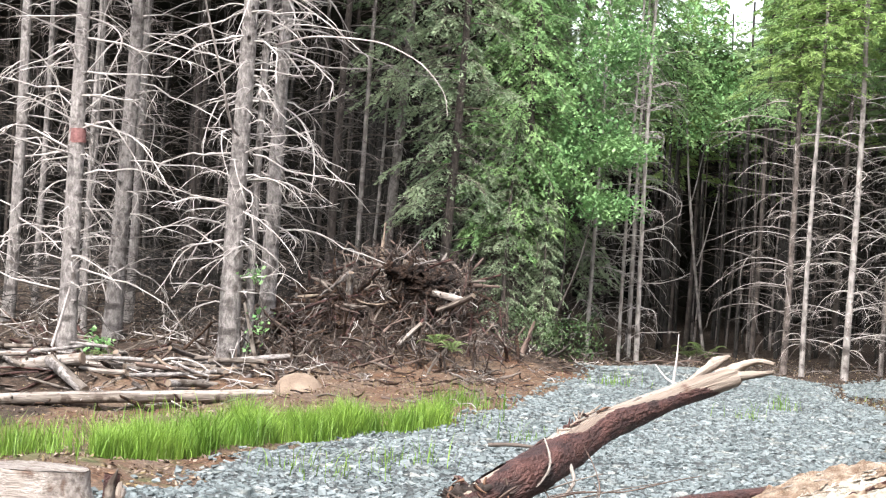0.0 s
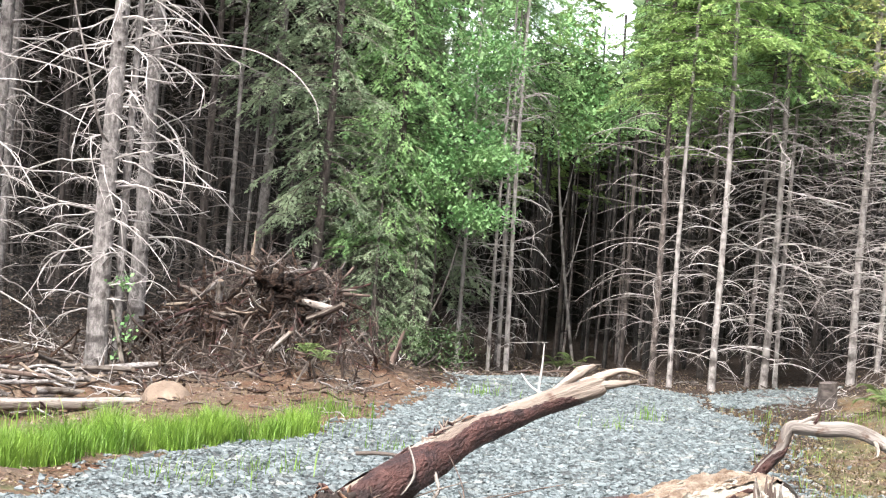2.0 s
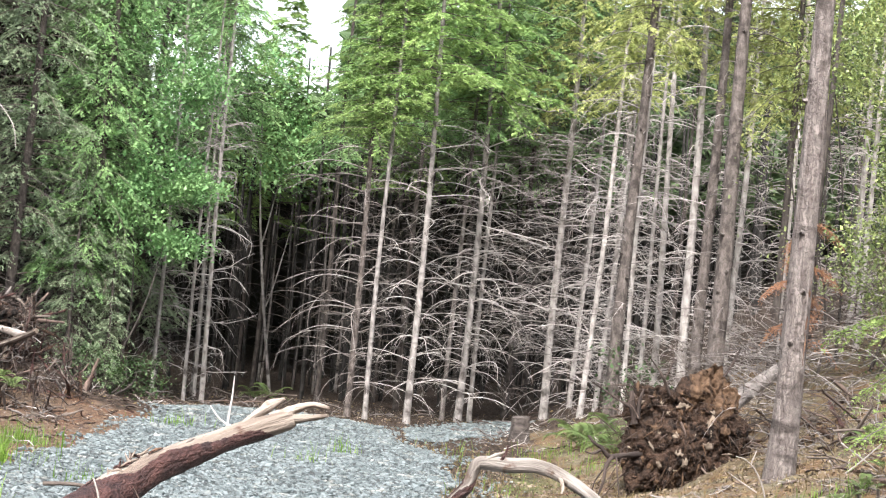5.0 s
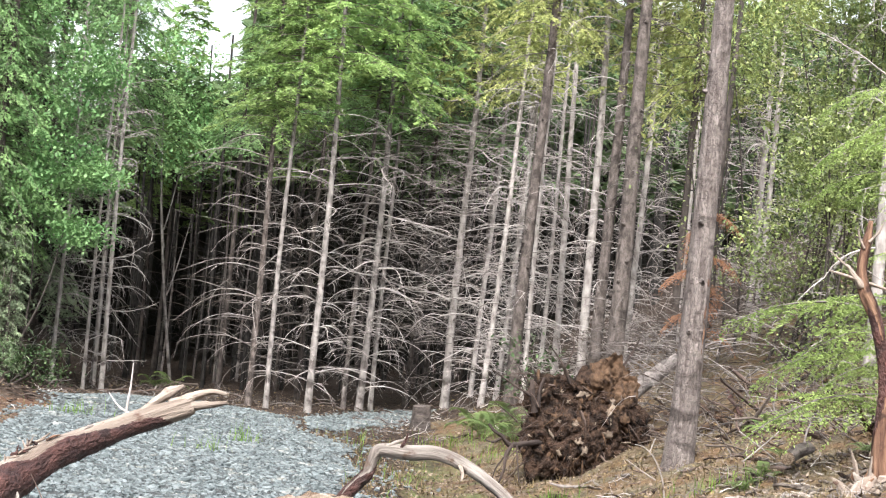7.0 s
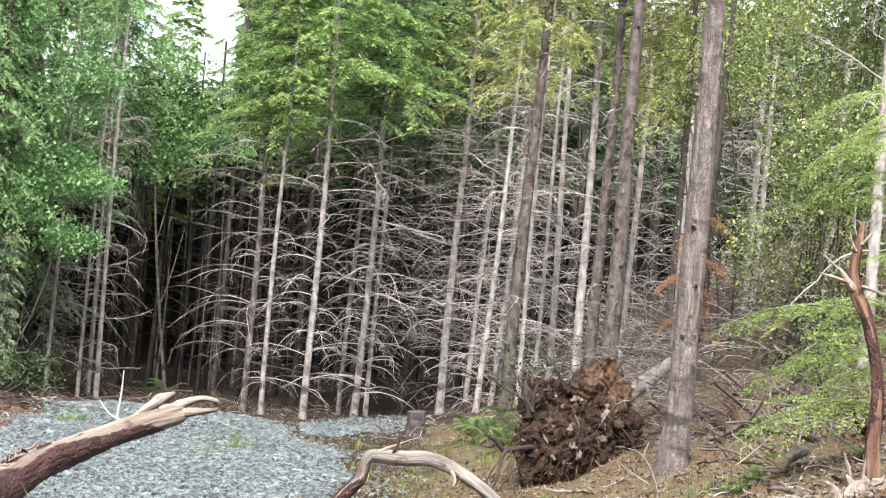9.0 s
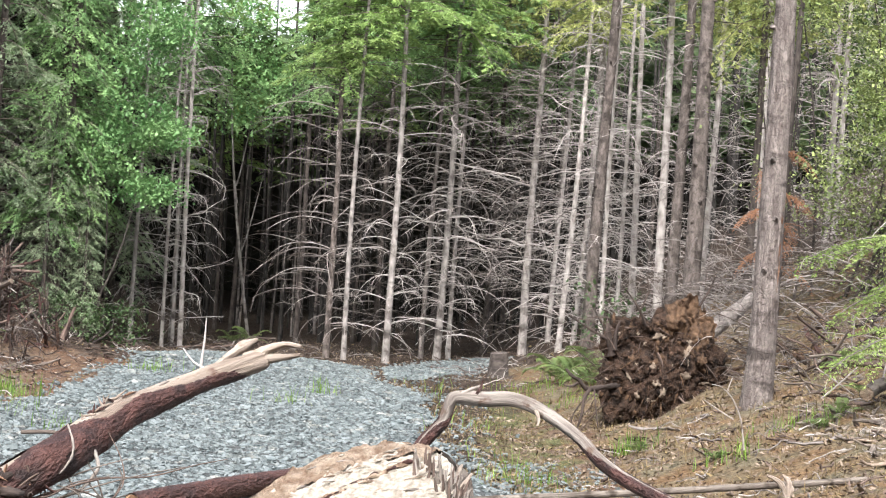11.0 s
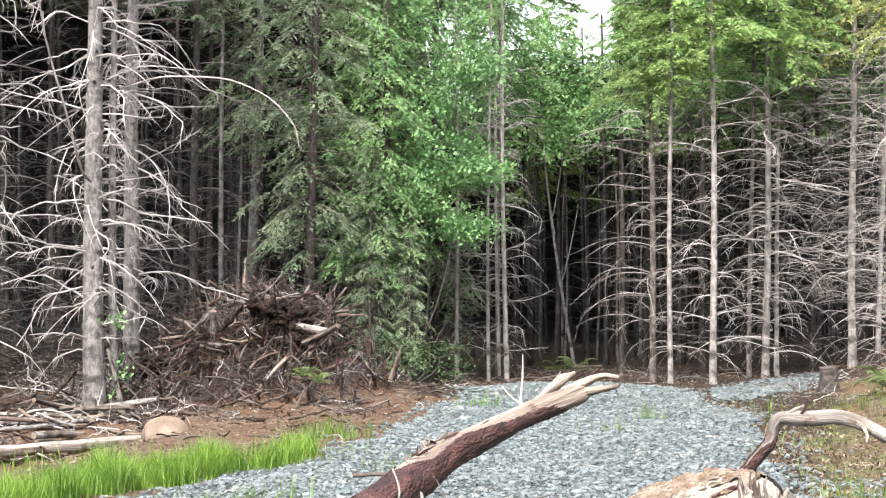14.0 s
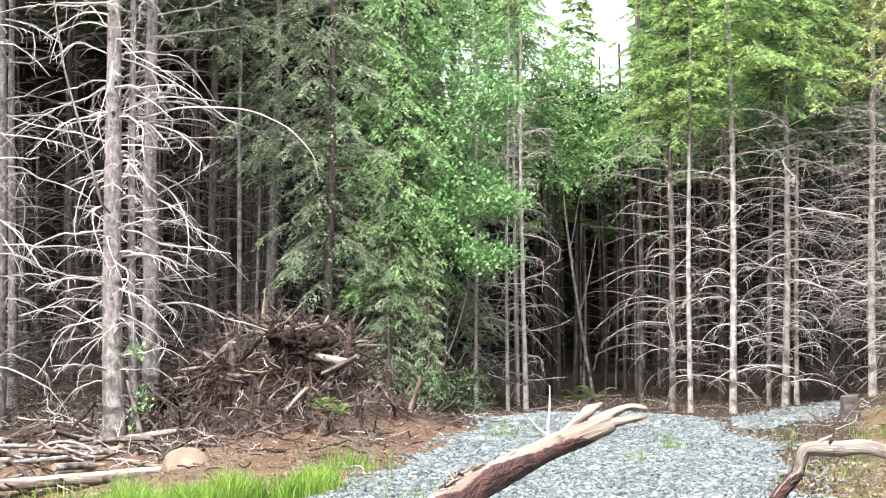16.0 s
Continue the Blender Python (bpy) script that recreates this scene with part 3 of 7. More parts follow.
def crown_mesh(name, material, seed, z0, z1, r0, r1, count, droop=0.5, hang=0.5, fine=9, width=0.36, bow=0.0):
    """Boughs round a stem, from height z0 (reach r0) to z1 (reach r1)."""
    rng = random.Random(seed)
    rs = np.random.RandomState(seed)
    g = Geo()
    stack = []
    for i in range(count):
        u = (i + rng.random()) / count
        z = z0 + (z1 - z0) * u
        L = (r0 + (r1 - r0) * u) * rng.uniform(0.55, 1.15) * (1 - bow * (1 - u) ** 4)
        a = i * 2.4 + rng.uniform(-0.6, 0.6)
        line = arc(L, 8, rng.uniform(0.0, 0.35), droop * rng.uniform(0.6, 1.4), 0.2, rng)
        c, s = math.cos(a), math.sin(a)
        line = line @ np.array([[c, s, 0], [-s, c, 0], [0, 0, 1]]) + v3(0, 0, z)
        w = width * (0.45 + 0.55 * L)
        stack.append(fine_sprays(rs, line, w, hang, fine, {4: 0.17, 6: 0.125, 9: 0.09, 12: 0.076, 17: 0.062, 25: 0.052}[fine]))
        tube(g, line, np.linspace(0.012, 0.003, 8), 3, 1)
    kites(g, np.concatenate(stack))
    return g.mesh(name, [material, M["dead_dark"]], False)


def leaf_mass(name, material, seed, boxes, count, size, clump=0.35):
    """Broad leaves in clumps inside a set of rounded lumps (centre, radii)."""
    rs = np.random.RandomState(seed)
    vs, fs = [], []
    k = 0
    for i in range(count):
        c, r = boxes[i % len(boxes)]
        if i % 9 < len(boxes) or i == 0:
            d = rs.normal(0, 1, 3)
            d /= np.linalg.norm(d)
            cl = np.array(c) + d * np.array(r) * rs.uniform(0.35, 1.0) ** 0.5
        p = cl + rs.normal(0, clump, 3) * np.array([1, 1, 0.45])
        a, t = rs.uniform(0, 6.28), rs.normal(0, 0.8)
        L = size * rs.uniform(0.6, 1.3)
        u = np.array([math.cos(a), math.sin(a), -0.35 + t * 0.4]) * L
        w = np.array([-math.sin(a), math.cos(a), t]) * L * 0.38
        f = np.array([0, 0, 0.12 * L])
        vs += [p - u * 0.5, p - w + f, p + u * 0.5, p + w + f]
        fs += [(k, k + 1, k + 2), (k, k + 2, k + 3)]
        k += 4
    g = Geo()
    g.add(vs, fs)
    return g.mesh(name, material, False)


CROWN = {
    "high": [crown_mesh("crown", M["needle"], 10 + i, 0, 4.2, 1.75, 0.5, 92, fine=12) for i in range(3)],
    # fresh crowns take the needles brightened for sun, high ones plain green
    "fresh": [crown_mesh("crown", M["needle_lit"], 20 + i, 0, 4.2, 1.7, 0.5, 96, 0.35, fine=12) for i in range(3)],
    "olive": [crown_mesh("crown", M["needle_olive"], 70 + i, 0, 4.2, 1.6, 0.5, 66, 0.5, 0.7) for i in range(3)],
    "hemlock": [crown_mesh("crown", M["needle"], 30 + i, 0, 6.6, 1.9, 0.7, 116, 0.6, 0.6, 17, 0.42, 0.5) for i in range(2)],
    "dull": [crown_mesh("crown", M["needle_dull"], 40 + i, 0, 6.6, 1.7, 0.7, 104, 0.5, 0.6, 17, 0.36, 0.4) for i in range(2)],
    "far": [crown_mesh("crown", M["needle_shaded"], 50 + i, 0, 4.5, 1.9, 0.5, 70, fine=4) for i in range(3)],
    "far_fresh": [crown_mesh("crown", M["needle_lit"], 60 + i, 0, 4.5, 1.7, 0.3, 80, 0.35, fine=6) for i in range(2)],
}
COUNT = [0]


def tree(x, y, r, lean=(0, 0), H=10.5, bark="bark", branches=(), crown=None, label="", group="", wob=0.02, zoff=0.0, category="conifer tree"):
    """A stem with single bare branches and, where given, a green crown (kind, height of its foot, scale)."""
    COUNT[0] += 1
    # unseen high crowns added to the left edge trees to shade the floor
    if group == G1 and not crown:
        crown = ("far", 7.7, 0.85)
    seed = COUNT[0] * 17
    rng = random.Random(seed)
    t = thing("tree", (x, y, hz(x, y) + zoff), label, category, group)
    me, z, pts, rad = trunk_mesh(H, r, lean, wob, M[bark], seed)
    part("trunk", me, t)
    for kind, n, z0, z1, length in branches:
        tiers = max(2, int((z1 - z0) / 0.34))
        turn = rng.uniform(0, 360)
        for i in range(n):
            zz = z0 + (z1 - z0) * (i + rng.random()) / n
            if kind in ("arched", "pale", "wild") and i % 4:  # most limbs sit in whorls
                zz = z0 + (z1 - z0) * (int((zz - z0) / (z1 - z0) * tiers) + 0.5) / tiers + rng.gauss(0, 0.025)
            a = turn + i * 137.5 + rng.uniform(-25, 25)
            L = length * rng.uniform(0.4, 1.25)
            p = [float(np.interp(zz, z, pts[:, k])) for k in range(3)]
            th = 1.0 / max(0.6, L) ** 0.4
            part("branch", rng.choice(BRANCH[kind]), t, m=pose(*p, rng.uniform(-15, 15), rng.uniform(-22, 20) if kind == "wild" else rng.uniform(-12, 10), a) @ Matrix.Diagonal((L, L * th, L * th, 1)))
    if crown:
        kind, z0, sc = crown
        p = [float(np.interp(z0, z, pts[:, k])) for k in range(3)]
        me = rng.choice(CROWN[kind])
        part("crown", me, t, m=pose(*p, 0, 0, rng.uniform(0, 360)) @ Matrix.Scale(sc, 4))
    return t


SPRUCE = "dead-limbed conifer with grey bark, standing at the wood's edge"
THIN = "slender conifer with bare arching dead branches beyond the track"
G1, G2, G3 = "trees at the left wood edge", "trees beyond the track", "trees on the right bank"
# left wood edge
front_tree = tree(-8.04, 26.25, 0.140, (-0.008, 0), bark="bark", branches=(("wild", 84, 0.7, 7.0, 1.25), ("grey", 12, 0.4, 6, 0.7)), label=SPRUCE, group=G1)
tree(-7.88, 26.57, 0.058, (-0.010, 0), bark="bark", branches=(("wild", 16, 1.2, 6.5, 0.8),), label="thin grey conifer stem beside a thicker one", group=G1)
rear_tree = tree(-8.04, 27.83, 0.115, (0.008, 0), bark="bark", branches=(("wild", 92, 1.2, 7.0, 1.3), ("grey", 20, 0.6, 6, 0.8)), label=SPRUCE, group=G1)
tree(-10.12, 27.83, 0.124, (0.0, 0), bark="bark", branches=(("wild", 44, 0.8, 7.0, 1.2), ("grey", 34, 0.5, 7, 1.1)), label=SPRUCE, group=G1)
marked_tree = tree(-10.14, 26.25, 0.124, (-0.012, 0), bark="bark", branches=(("wild", 78, 0.6, 6.5, 1.35), ("grey", 12, 0.5, 6, 0.7)), label=SPRUCE, group=G1)
tree(-10.46, 29.40, 0.069, (0.0, 0), bark="bark", branches=(("grey", 26, 0.7, 6.5, 1.0),), label="thinner grey conifer in the wood's edge", group=G1)
tree(-11.17, 29.40, 0.058, (0.005, 0), bark="bark", branches=(("grey", 28, 0.7, 6.5, 1.1),), label="thinner grey conifer in the wood's edge", group=G1)
tree(-10.71, 28.35, 0.044, (-0.02, 0), bark="bark", branches=(("grey", 20, 0.7, 6.5, 0.9),), label="thin grey conifer stem in the wood's edge", group=G1)
tree(-11.97, 28.77, 0.095, (-0.01, 0), bark="bark", branches=(("wild", 30, 0.6, 6.5, 1.3),), label=SPRUCE, group=G1)
tree(-12.27, 30.45, 0.053, (-0.02, 0), bark="bark", branches=(("grey", 24, 0.7, 6.5, 1.0),), label="thin grey conifer stem in the wood's edge", group=G1)
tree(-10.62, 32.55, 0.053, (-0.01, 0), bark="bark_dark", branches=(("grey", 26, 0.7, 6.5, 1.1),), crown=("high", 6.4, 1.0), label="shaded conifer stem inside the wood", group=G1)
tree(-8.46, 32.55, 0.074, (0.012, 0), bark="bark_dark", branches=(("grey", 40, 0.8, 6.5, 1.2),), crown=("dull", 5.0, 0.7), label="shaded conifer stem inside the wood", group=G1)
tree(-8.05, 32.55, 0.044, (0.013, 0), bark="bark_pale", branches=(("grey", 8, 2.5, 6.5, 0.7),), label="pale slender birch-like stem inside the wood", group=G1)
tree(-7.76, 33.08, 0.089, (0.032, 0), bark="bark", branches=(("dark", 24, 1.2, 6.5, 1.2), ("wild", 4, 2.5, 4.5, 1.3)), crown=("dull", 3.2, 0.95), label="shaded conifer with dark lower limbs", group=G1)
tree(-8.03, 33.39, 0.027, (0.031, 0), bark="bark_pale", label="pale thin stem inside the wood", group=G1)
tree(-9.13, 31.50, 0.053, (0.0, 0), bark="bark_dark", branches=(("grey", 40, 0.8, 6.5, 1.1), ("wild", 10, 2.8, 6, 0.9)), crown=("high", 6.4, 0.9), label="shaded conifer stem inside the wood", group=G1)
# green conifers between the pile and the track
tree(-6.41, 31.0, 0.075, (0.02, 0), bark="bark_dark", branches=(("dark", 14, 0.8, 3, 1.0),), crown=("dull", 1.5, 0.95), label="hemlock with grey-green drooping boughs above the brush pile", group="green conifers")
tree(-5.55, 31.8, 0.08, (0.01, 0), bark="bark_dark", branches=(("dark", 8, 0.6, 2, 0.9),), crown=("hemlock", 1.45, 0.92), label="green hemlock with boughs hanging nearly to the ground", group="green conifers")
tree(-5.38, 31.4, 0.07, (0.0, 0), bark="bark_dark", branches=(("grey", 14, 0.6, 2.4, 0.9),), crown=("hemlock", 1.6, 0.72), label="green hemlock with boughs hanging nearly to the ground", group="green conifers")
tree(-5.0, 34.0, 0.07, (0.0, 0), bark="bark_dark", crown=("dull", 0.9, 1.0), label="grey-green hemlock behind the front ones", group="green conifers")
tree(-6.1, 33.5, 0.08, (0.0, 0), bark="bark_dark", crown=("dull", 1.0, 1.0), label="dense green hemlock standing behind others", group="green conifers")
# pale bare trees left of the dark gap
tree(-3.78, 33.0, 0.038, (-0.012, 0), bark="bark_light", branches=(("pale", 40, 0.3, 5.0, 0.7), ("wild", 60, 0.3, 5.0, 0.6), ("grey", 14, 4, 7.5, 0.5)), crown=("high", 5.5, 0.5), label="pale dead conifer with short broken branches", group="pale dead trees")
tree(-4.05, 33.0, 0.028, (0.0, 0), bark="bark_light", branches=(("pale", 30, 0.3, 5.2, 0.6), ("grey", 30, 0.3, 5.2, 0.7),), crown=("olive", 6.2, 0.4), label="pale dead conifer with short broken branches", group="pale dead trees")
tree(-4.53, 33.0, 0.034, (-0.010, 0), bark="bark_light", branches=(("pale", 36, 0.3, 4.4, 0.7), ("wild", 40, 0.3, 4.4, 0.45),), label="pale dead conifer with short broken branches", group="pale dead trees")
tree(-3.965, 33.6, 0.027, (-0.010, 0), bark="bark_light", branches=(("pale", 23, 0.3, 4.4, 0.70), ("grey", 24, 0.3, 4.4, 0.8),), label="pale dead conifer with short broken branches", group="pale dead trees")
tree(-4.15, 35.0, 0.045, (0.006, 0), bark="bark", branches=(("grey", 26, 0.3, 4.4, 0.8),), crown=("high", 3.6, 0.9), label="conifer with bare lower branches", group="pale dead trees")
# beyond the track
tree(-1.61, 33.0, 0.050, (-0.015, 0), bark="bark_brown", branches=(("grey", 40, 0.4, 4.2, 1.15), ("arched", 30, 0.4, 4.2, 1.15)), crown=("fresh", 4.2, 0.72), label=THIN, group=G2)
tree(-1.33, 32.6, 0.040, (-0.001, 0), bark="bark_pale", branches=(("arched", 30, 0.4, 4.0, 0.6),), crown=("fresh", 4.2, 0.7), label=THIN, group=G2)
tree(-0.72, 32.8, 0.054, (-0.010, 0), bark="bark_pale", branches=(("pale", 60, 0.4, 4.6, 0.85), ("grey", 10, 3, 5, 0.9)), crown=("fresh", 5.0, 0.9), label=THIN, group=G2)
tree(-0.22, 35.0, 0.040, (0.006, 0), bark="bark_mid", branches=(("arched", 32, 0.4, 4.4, 0.97),), crown=("high", 4.7, 0.8), label=THIN, group=G2)
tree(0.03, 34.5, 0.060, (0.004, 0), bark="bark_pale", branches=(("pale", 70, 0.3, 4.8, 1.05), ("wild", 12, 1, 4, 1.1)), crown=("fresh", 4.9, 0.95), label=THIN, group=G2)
tree(0.21, 35.0, 0.038, (-0.004, 0), bark="bark_pale", branches=(("arched", 35, 0.3, 4.2, 0.88),), label=THIN, group=G2)
tree(1.38, 35.5, 0.066, (-0.001, 0), bark="bark_light", branches=(("pale", 34, 0.8, 5.8, 0.95), ("arched", 40, 0.4, 6.0, 1.32), ("wild", 18, 1.5, 6.5, 1.5)), crown=("olive", 5.0, 0.75), label=THIN, group=G2)
tree(1.80, 36.0, 0.040, (0.018, 0), bark="bark_light", branches=(("pale", 34, 0.8, 5.8, 0.95), ("arched", 29, 0.4, 4.5, 0.88),), label=THIN, group=G2)
tree(1.87, 34.0, 0.046, (0.033, 0), bark="bark_light", branches=(("pale", 34, 0.8, 5.8, 0.95), ("wild", 16, 0.4, 5.0, 0.9),), crown=("olive", 4.9, 0.55), label=THIN, group=G2)
tree(2.13, 34.6, 0.042, (0.030, 0), bark="bark_light", branches=(("pale", 34, 0.8, 5.8, 0.95), ("wild", 16, 0.4, 5.0, 0.9),), crown=("olive", 4.9, 0.55), label=THIN, group=G2)
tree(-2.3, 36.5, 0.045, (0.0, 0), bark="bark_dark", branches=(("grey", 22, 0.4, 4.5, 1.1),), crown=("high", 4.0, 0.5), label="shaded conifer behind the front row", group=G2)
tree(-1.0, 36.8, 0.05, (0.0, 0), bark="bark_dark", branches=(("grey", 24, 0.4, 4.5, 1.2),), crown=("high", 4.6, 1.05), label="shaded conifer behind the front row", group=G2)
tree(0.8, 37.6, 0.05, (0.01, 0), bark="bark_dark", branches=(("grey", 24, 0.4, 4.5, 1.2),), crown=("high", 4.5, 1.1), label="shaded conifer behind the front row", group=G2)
# right bank
BIG = "grey-barked conifer trunk standing on the bank"
tree(2.04, 30.0, 0.095, (0.011, 0), bark="bark_brown", branches=(("grey", 26, 0.8, 6.5, 0.9), ("pale", 26, 0.8, 5.5, 0.9), ("stub", 10, 0.5, 5, 0.25)), crown=("olive", 5.2, 0.62), label=BIG, group=G3, zoff=0.1)
tree(2.94, 34.0, 0.055, (-0.02, 0), bark="bark_light", branches=(("wild", 18, 0.4, 5.0, 0.8),), label="pale slender conifer on the bank", group=G3)
tree(3.01, 30.5, 0.066, (-0.03, 0), bark="bark_light", branches=(("grey", 22, 0.8, 6.0, 0.8), ("pale", 26, 0.8, 5.5, 0.9),), crown=("olive", 4.7, 0.6), label="pale slender conifer on the bank", group=G3)
tree(3.02, 29.0, 0.085, (-0.006, 0), bark="bark_brown", branches=(("grey", 24, 0.8, 6.0, 0.9), ("pale", 26, 0.8, 5.5, 0.9),), crown=("olive", 5.6, 0.42), label="dark scaly conifer, one of a close pair", group=G3)
tree(3.15, 28.0, 0.120, (0.0, 0), bark="bark_brown", branches=(("grey", 18, 0.8, 6.0, 0.9), ("stub", 14, 0.6, 5, 0.25)), crown=("olive", 5.6, 0.45), label="dark scaly conifer, one of a close pair", group=G3)
stout_tree = tree(2.92, 20.0, 0.130, (0.003, 0), bark="bark_scale", branches=(("stub", 14, 0.9, 4.5, 0.16),), crown=("olive", 6.8, 0.6), label="stout grey conifer trunk beside the upturned root plate", group=G3, wob=0.015)
tree(4.08, 27.0, 0.046, (0.010, 0), bark="bark_dark", branches=(("grey", 14, 0.8, 6.0, 0.8),), label="thin dark conifer stem on the bank", group=G3)
tree(4.00, 29.0, 0.055, (-0.01, 0), bark="bark_dark", branches=(("grey", 12, 0.8, 6.0, 0.8),), crown=("olive", 3.5, 0.9), label="thin dark conifer stem on the bank", group=G3)
tree(5.25, 23.0, 0.070, (-0.003, 0), bark="bark_light", branches=(("wild", 20, 1.2, 4.0, 0.9),), crown=("olive", 4.5, 0.8), label="pale conifer stem among green boughs", group=G3)
for x, y, r in ((2.5, 37.0, 0.05), (3.8, 32.5, 0.05), (4.6, 33.0, 0.05), (5.4, 31.5, 0.05), (2.6, 40.0, 0.05), (5.0, 28.6, 0.04), (6.2, 30.0, 0.06), (6.6, 27.5, 0.05), (2.35, 32.0, 0.036), (2.65, 33.2, 0.035), (1.9, 38.0, 0.045)):
    tree(x, y, r, (random.uniform(-0.02, 0.02), 0), bark="bark_light" if y < 36 else "bark_mid", branches=(("pale", 44, 0.5, 5.5, 0.85),), crown=("olive", 4.2, 0.55) if x > 3 else None, label="conifer with bare lower limbs farther up the bank", group=G3)

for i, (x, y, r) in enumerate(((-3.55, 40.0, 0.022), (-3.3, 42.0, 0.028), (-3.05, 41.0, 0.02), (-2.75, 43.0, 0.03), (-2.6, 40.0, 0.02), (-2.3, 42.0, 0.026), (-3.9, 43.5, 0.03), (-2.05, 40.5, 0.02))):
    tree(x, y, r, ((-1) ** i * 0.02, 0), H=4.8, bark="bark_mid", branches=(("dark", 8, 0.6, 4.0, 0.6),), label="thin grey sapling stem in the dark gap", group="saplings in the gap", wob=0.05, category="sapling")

# low growth at the foot of the green conifers
tree(-5.5, 31.0, 0.035, (0.01, 0), H=3.6, bark="bark_dark", crown=("dull", 0.25, 0.46), label="low grey-green hemlock hanging over the foot of the brush pile", group="green conifers")
tree(-4.95, 31.2, 0.03, (0.0, 0), H=2.8, bark="bark_dark", crown=("dull", 0.15, 0.32), label="small dark green hemlock beside the brush pile", group="green conifers")


def birch():
    t = thing("birch", (-3.16, 38.0, hz(-3.16, 38)), "slender forked birch with a pale crooked stem in the dark gap", "birch tree")
    g = Geo()
    s = np.linspace(0, 1, 12)
    tube(g, np.stack([-0.55 * np.sin(s * 1.5) - 0.1 * s, 0 * s, 5.2 * s - 0.2], 1), np.linspace(0.032, 0.012, 12), 7, lump=0.05)
    part("trunk", g.mesh("trunk", M["bark_pale"]), t)
    for z0, dx, dz in ((1.5, 0.28, 1.3), (2.3, -0.2, 1.5), (2.6, 0.22, 1.4)):
        g = Geo()
        x0 = -0.55 * math.sin(z0 / 5.2 * 1.5) - 0.1 * z0 / 5.2
        tube(g, np.stack([x0 + dx * s ** 0.8, 0 * s, z0 + dz * s], 1), np.linspace(0.014, 0.006, 12), 5)
        part("limb", g.mesh("limb", M["bark_pale"]), t)
    part("crown", leaf_mass("crown", M["leaf"], 5, [((-0.7, 0, 5.3), (1.0, 1.0, 0.9)), ((-0.2, 0, 4.2), (0.7, 0.7, 0.8))], 5200, 0.055, 0.22), t)


birch()


def inner_wood():
    """The depth of the wood: single trees behind the edge, then stems too many to count."""
    rng = random.Random(99)
    n = 0
    while n < 40:
        y = rng.uniform(33.5, 56)
        x = rng.uniform(-0.44 * y - 2, 0.25 * y + 2)
        if -4.9 < x < 3.2 and y < 38.5 or (x < -4.9 and y < 33.5) or (x > 2.4 and y < 46):
            continue
        gap = abs(x / y + 0.069) < 0.045
        zc = rng.uniform(2.7, 3.9) if gap else rng.uniform(8.5, 9.5) if x < -5.8 else rng.uniform(4.8, 5.8)
        # dark bark and limbs put the wood's shade into these trees' colour
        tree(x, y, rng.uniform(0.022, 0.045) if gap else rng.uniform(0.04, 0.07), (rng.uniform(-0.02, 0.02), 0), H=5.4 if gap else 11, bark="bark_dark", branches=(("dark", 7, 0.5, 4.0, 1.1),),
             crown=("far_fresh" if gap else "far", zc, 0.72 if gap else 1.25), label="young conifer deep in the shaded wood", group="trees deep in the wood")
        n += 1
    g = Geo()
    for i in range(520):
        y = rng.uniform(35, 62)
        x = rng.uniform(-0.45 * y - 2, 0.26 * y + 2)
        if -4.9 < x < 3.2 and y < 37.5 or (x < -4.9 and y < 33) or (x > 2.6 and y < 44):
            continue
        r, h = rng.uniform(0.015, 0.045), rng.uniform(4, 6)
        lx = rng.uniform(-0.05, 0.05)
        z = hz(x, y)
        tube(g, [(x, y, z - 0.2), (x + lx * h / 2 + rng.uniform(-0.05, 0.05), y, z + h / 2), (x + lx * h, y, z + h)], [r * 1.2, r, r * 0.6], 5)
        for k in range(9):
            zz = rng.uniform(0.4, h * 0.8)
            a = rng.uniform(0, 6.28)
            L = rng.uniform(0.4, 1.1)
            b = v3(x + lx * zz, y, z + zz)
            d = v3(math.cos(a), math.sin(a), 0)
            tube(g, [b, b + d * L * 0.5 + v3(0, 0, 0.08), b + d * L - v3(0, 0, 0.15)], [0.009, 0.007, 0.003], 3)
    tagged(new("far_stems", g.mesh("far_stems", [M["stem_shaded"]])), "crowd of thin conifer stems, coloured dark for the wood's shade", "woods", kind="stuff")
    # roof of needles, added partly out of view to shade the wood
    rs = np.random.RandomState(12)
    n = 96000
    y = np.where(np.arange(n) % 2, rs.uniform(34, 44, n), rs.uniform(42, 66, n))
    x = rs.uniform(0, 1, n) * (0.75 * y + 12) - 0.48 * y - 7
    lane = np.abs(x / y + 0.092) < 0.027
    keep = ~((x > -5.2) & (x < -0.7) & (y < 37.5)) & ~((x > 2.2) & (y < 47)) & ~((x < 3.2) & (x > -0.7) & (y < 34.8))
    z = np.where(lane, rs.uniform(4.6, 5.4, n) + 0.13 * np.maximum(0, y - 48) * rs.uniform(0, 1, n), np.where(x < -5.8, rs.uniform(9.0, 12.0, n), np.where(y < 43, rs.uniform(4.2, 8.2, n), rs.uniform(4.7, 9.5, n))))
    c = np.stack([x, y, z], 1)[keep]
    m = len(c)
    thin = (c[:, 1] < 44) | (c[:, 0] > -1) & (c[:, 1] < 54) | lane[keep] & (c[:, 1] < 47)
    u = rs.normal(0, 1, (m, 3)) * np.array([1, 1, 0.5])
    u /= np.linalg.norm(u, axis=1)[:, None]
    w = np.cross(u, rs.normal(0, 0.6, (m, 3)) + v3(0, 0, 1)) * np.where(thin, 0.035, 0.15)[:, None]
    L = rs.uniform(0.6, 1.2, (m, 1)) * np.where(thin, 0.16, 0.42)[:, None]
    g = Geo()
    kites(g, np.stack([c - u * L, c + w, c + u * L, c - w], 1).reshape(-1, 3))
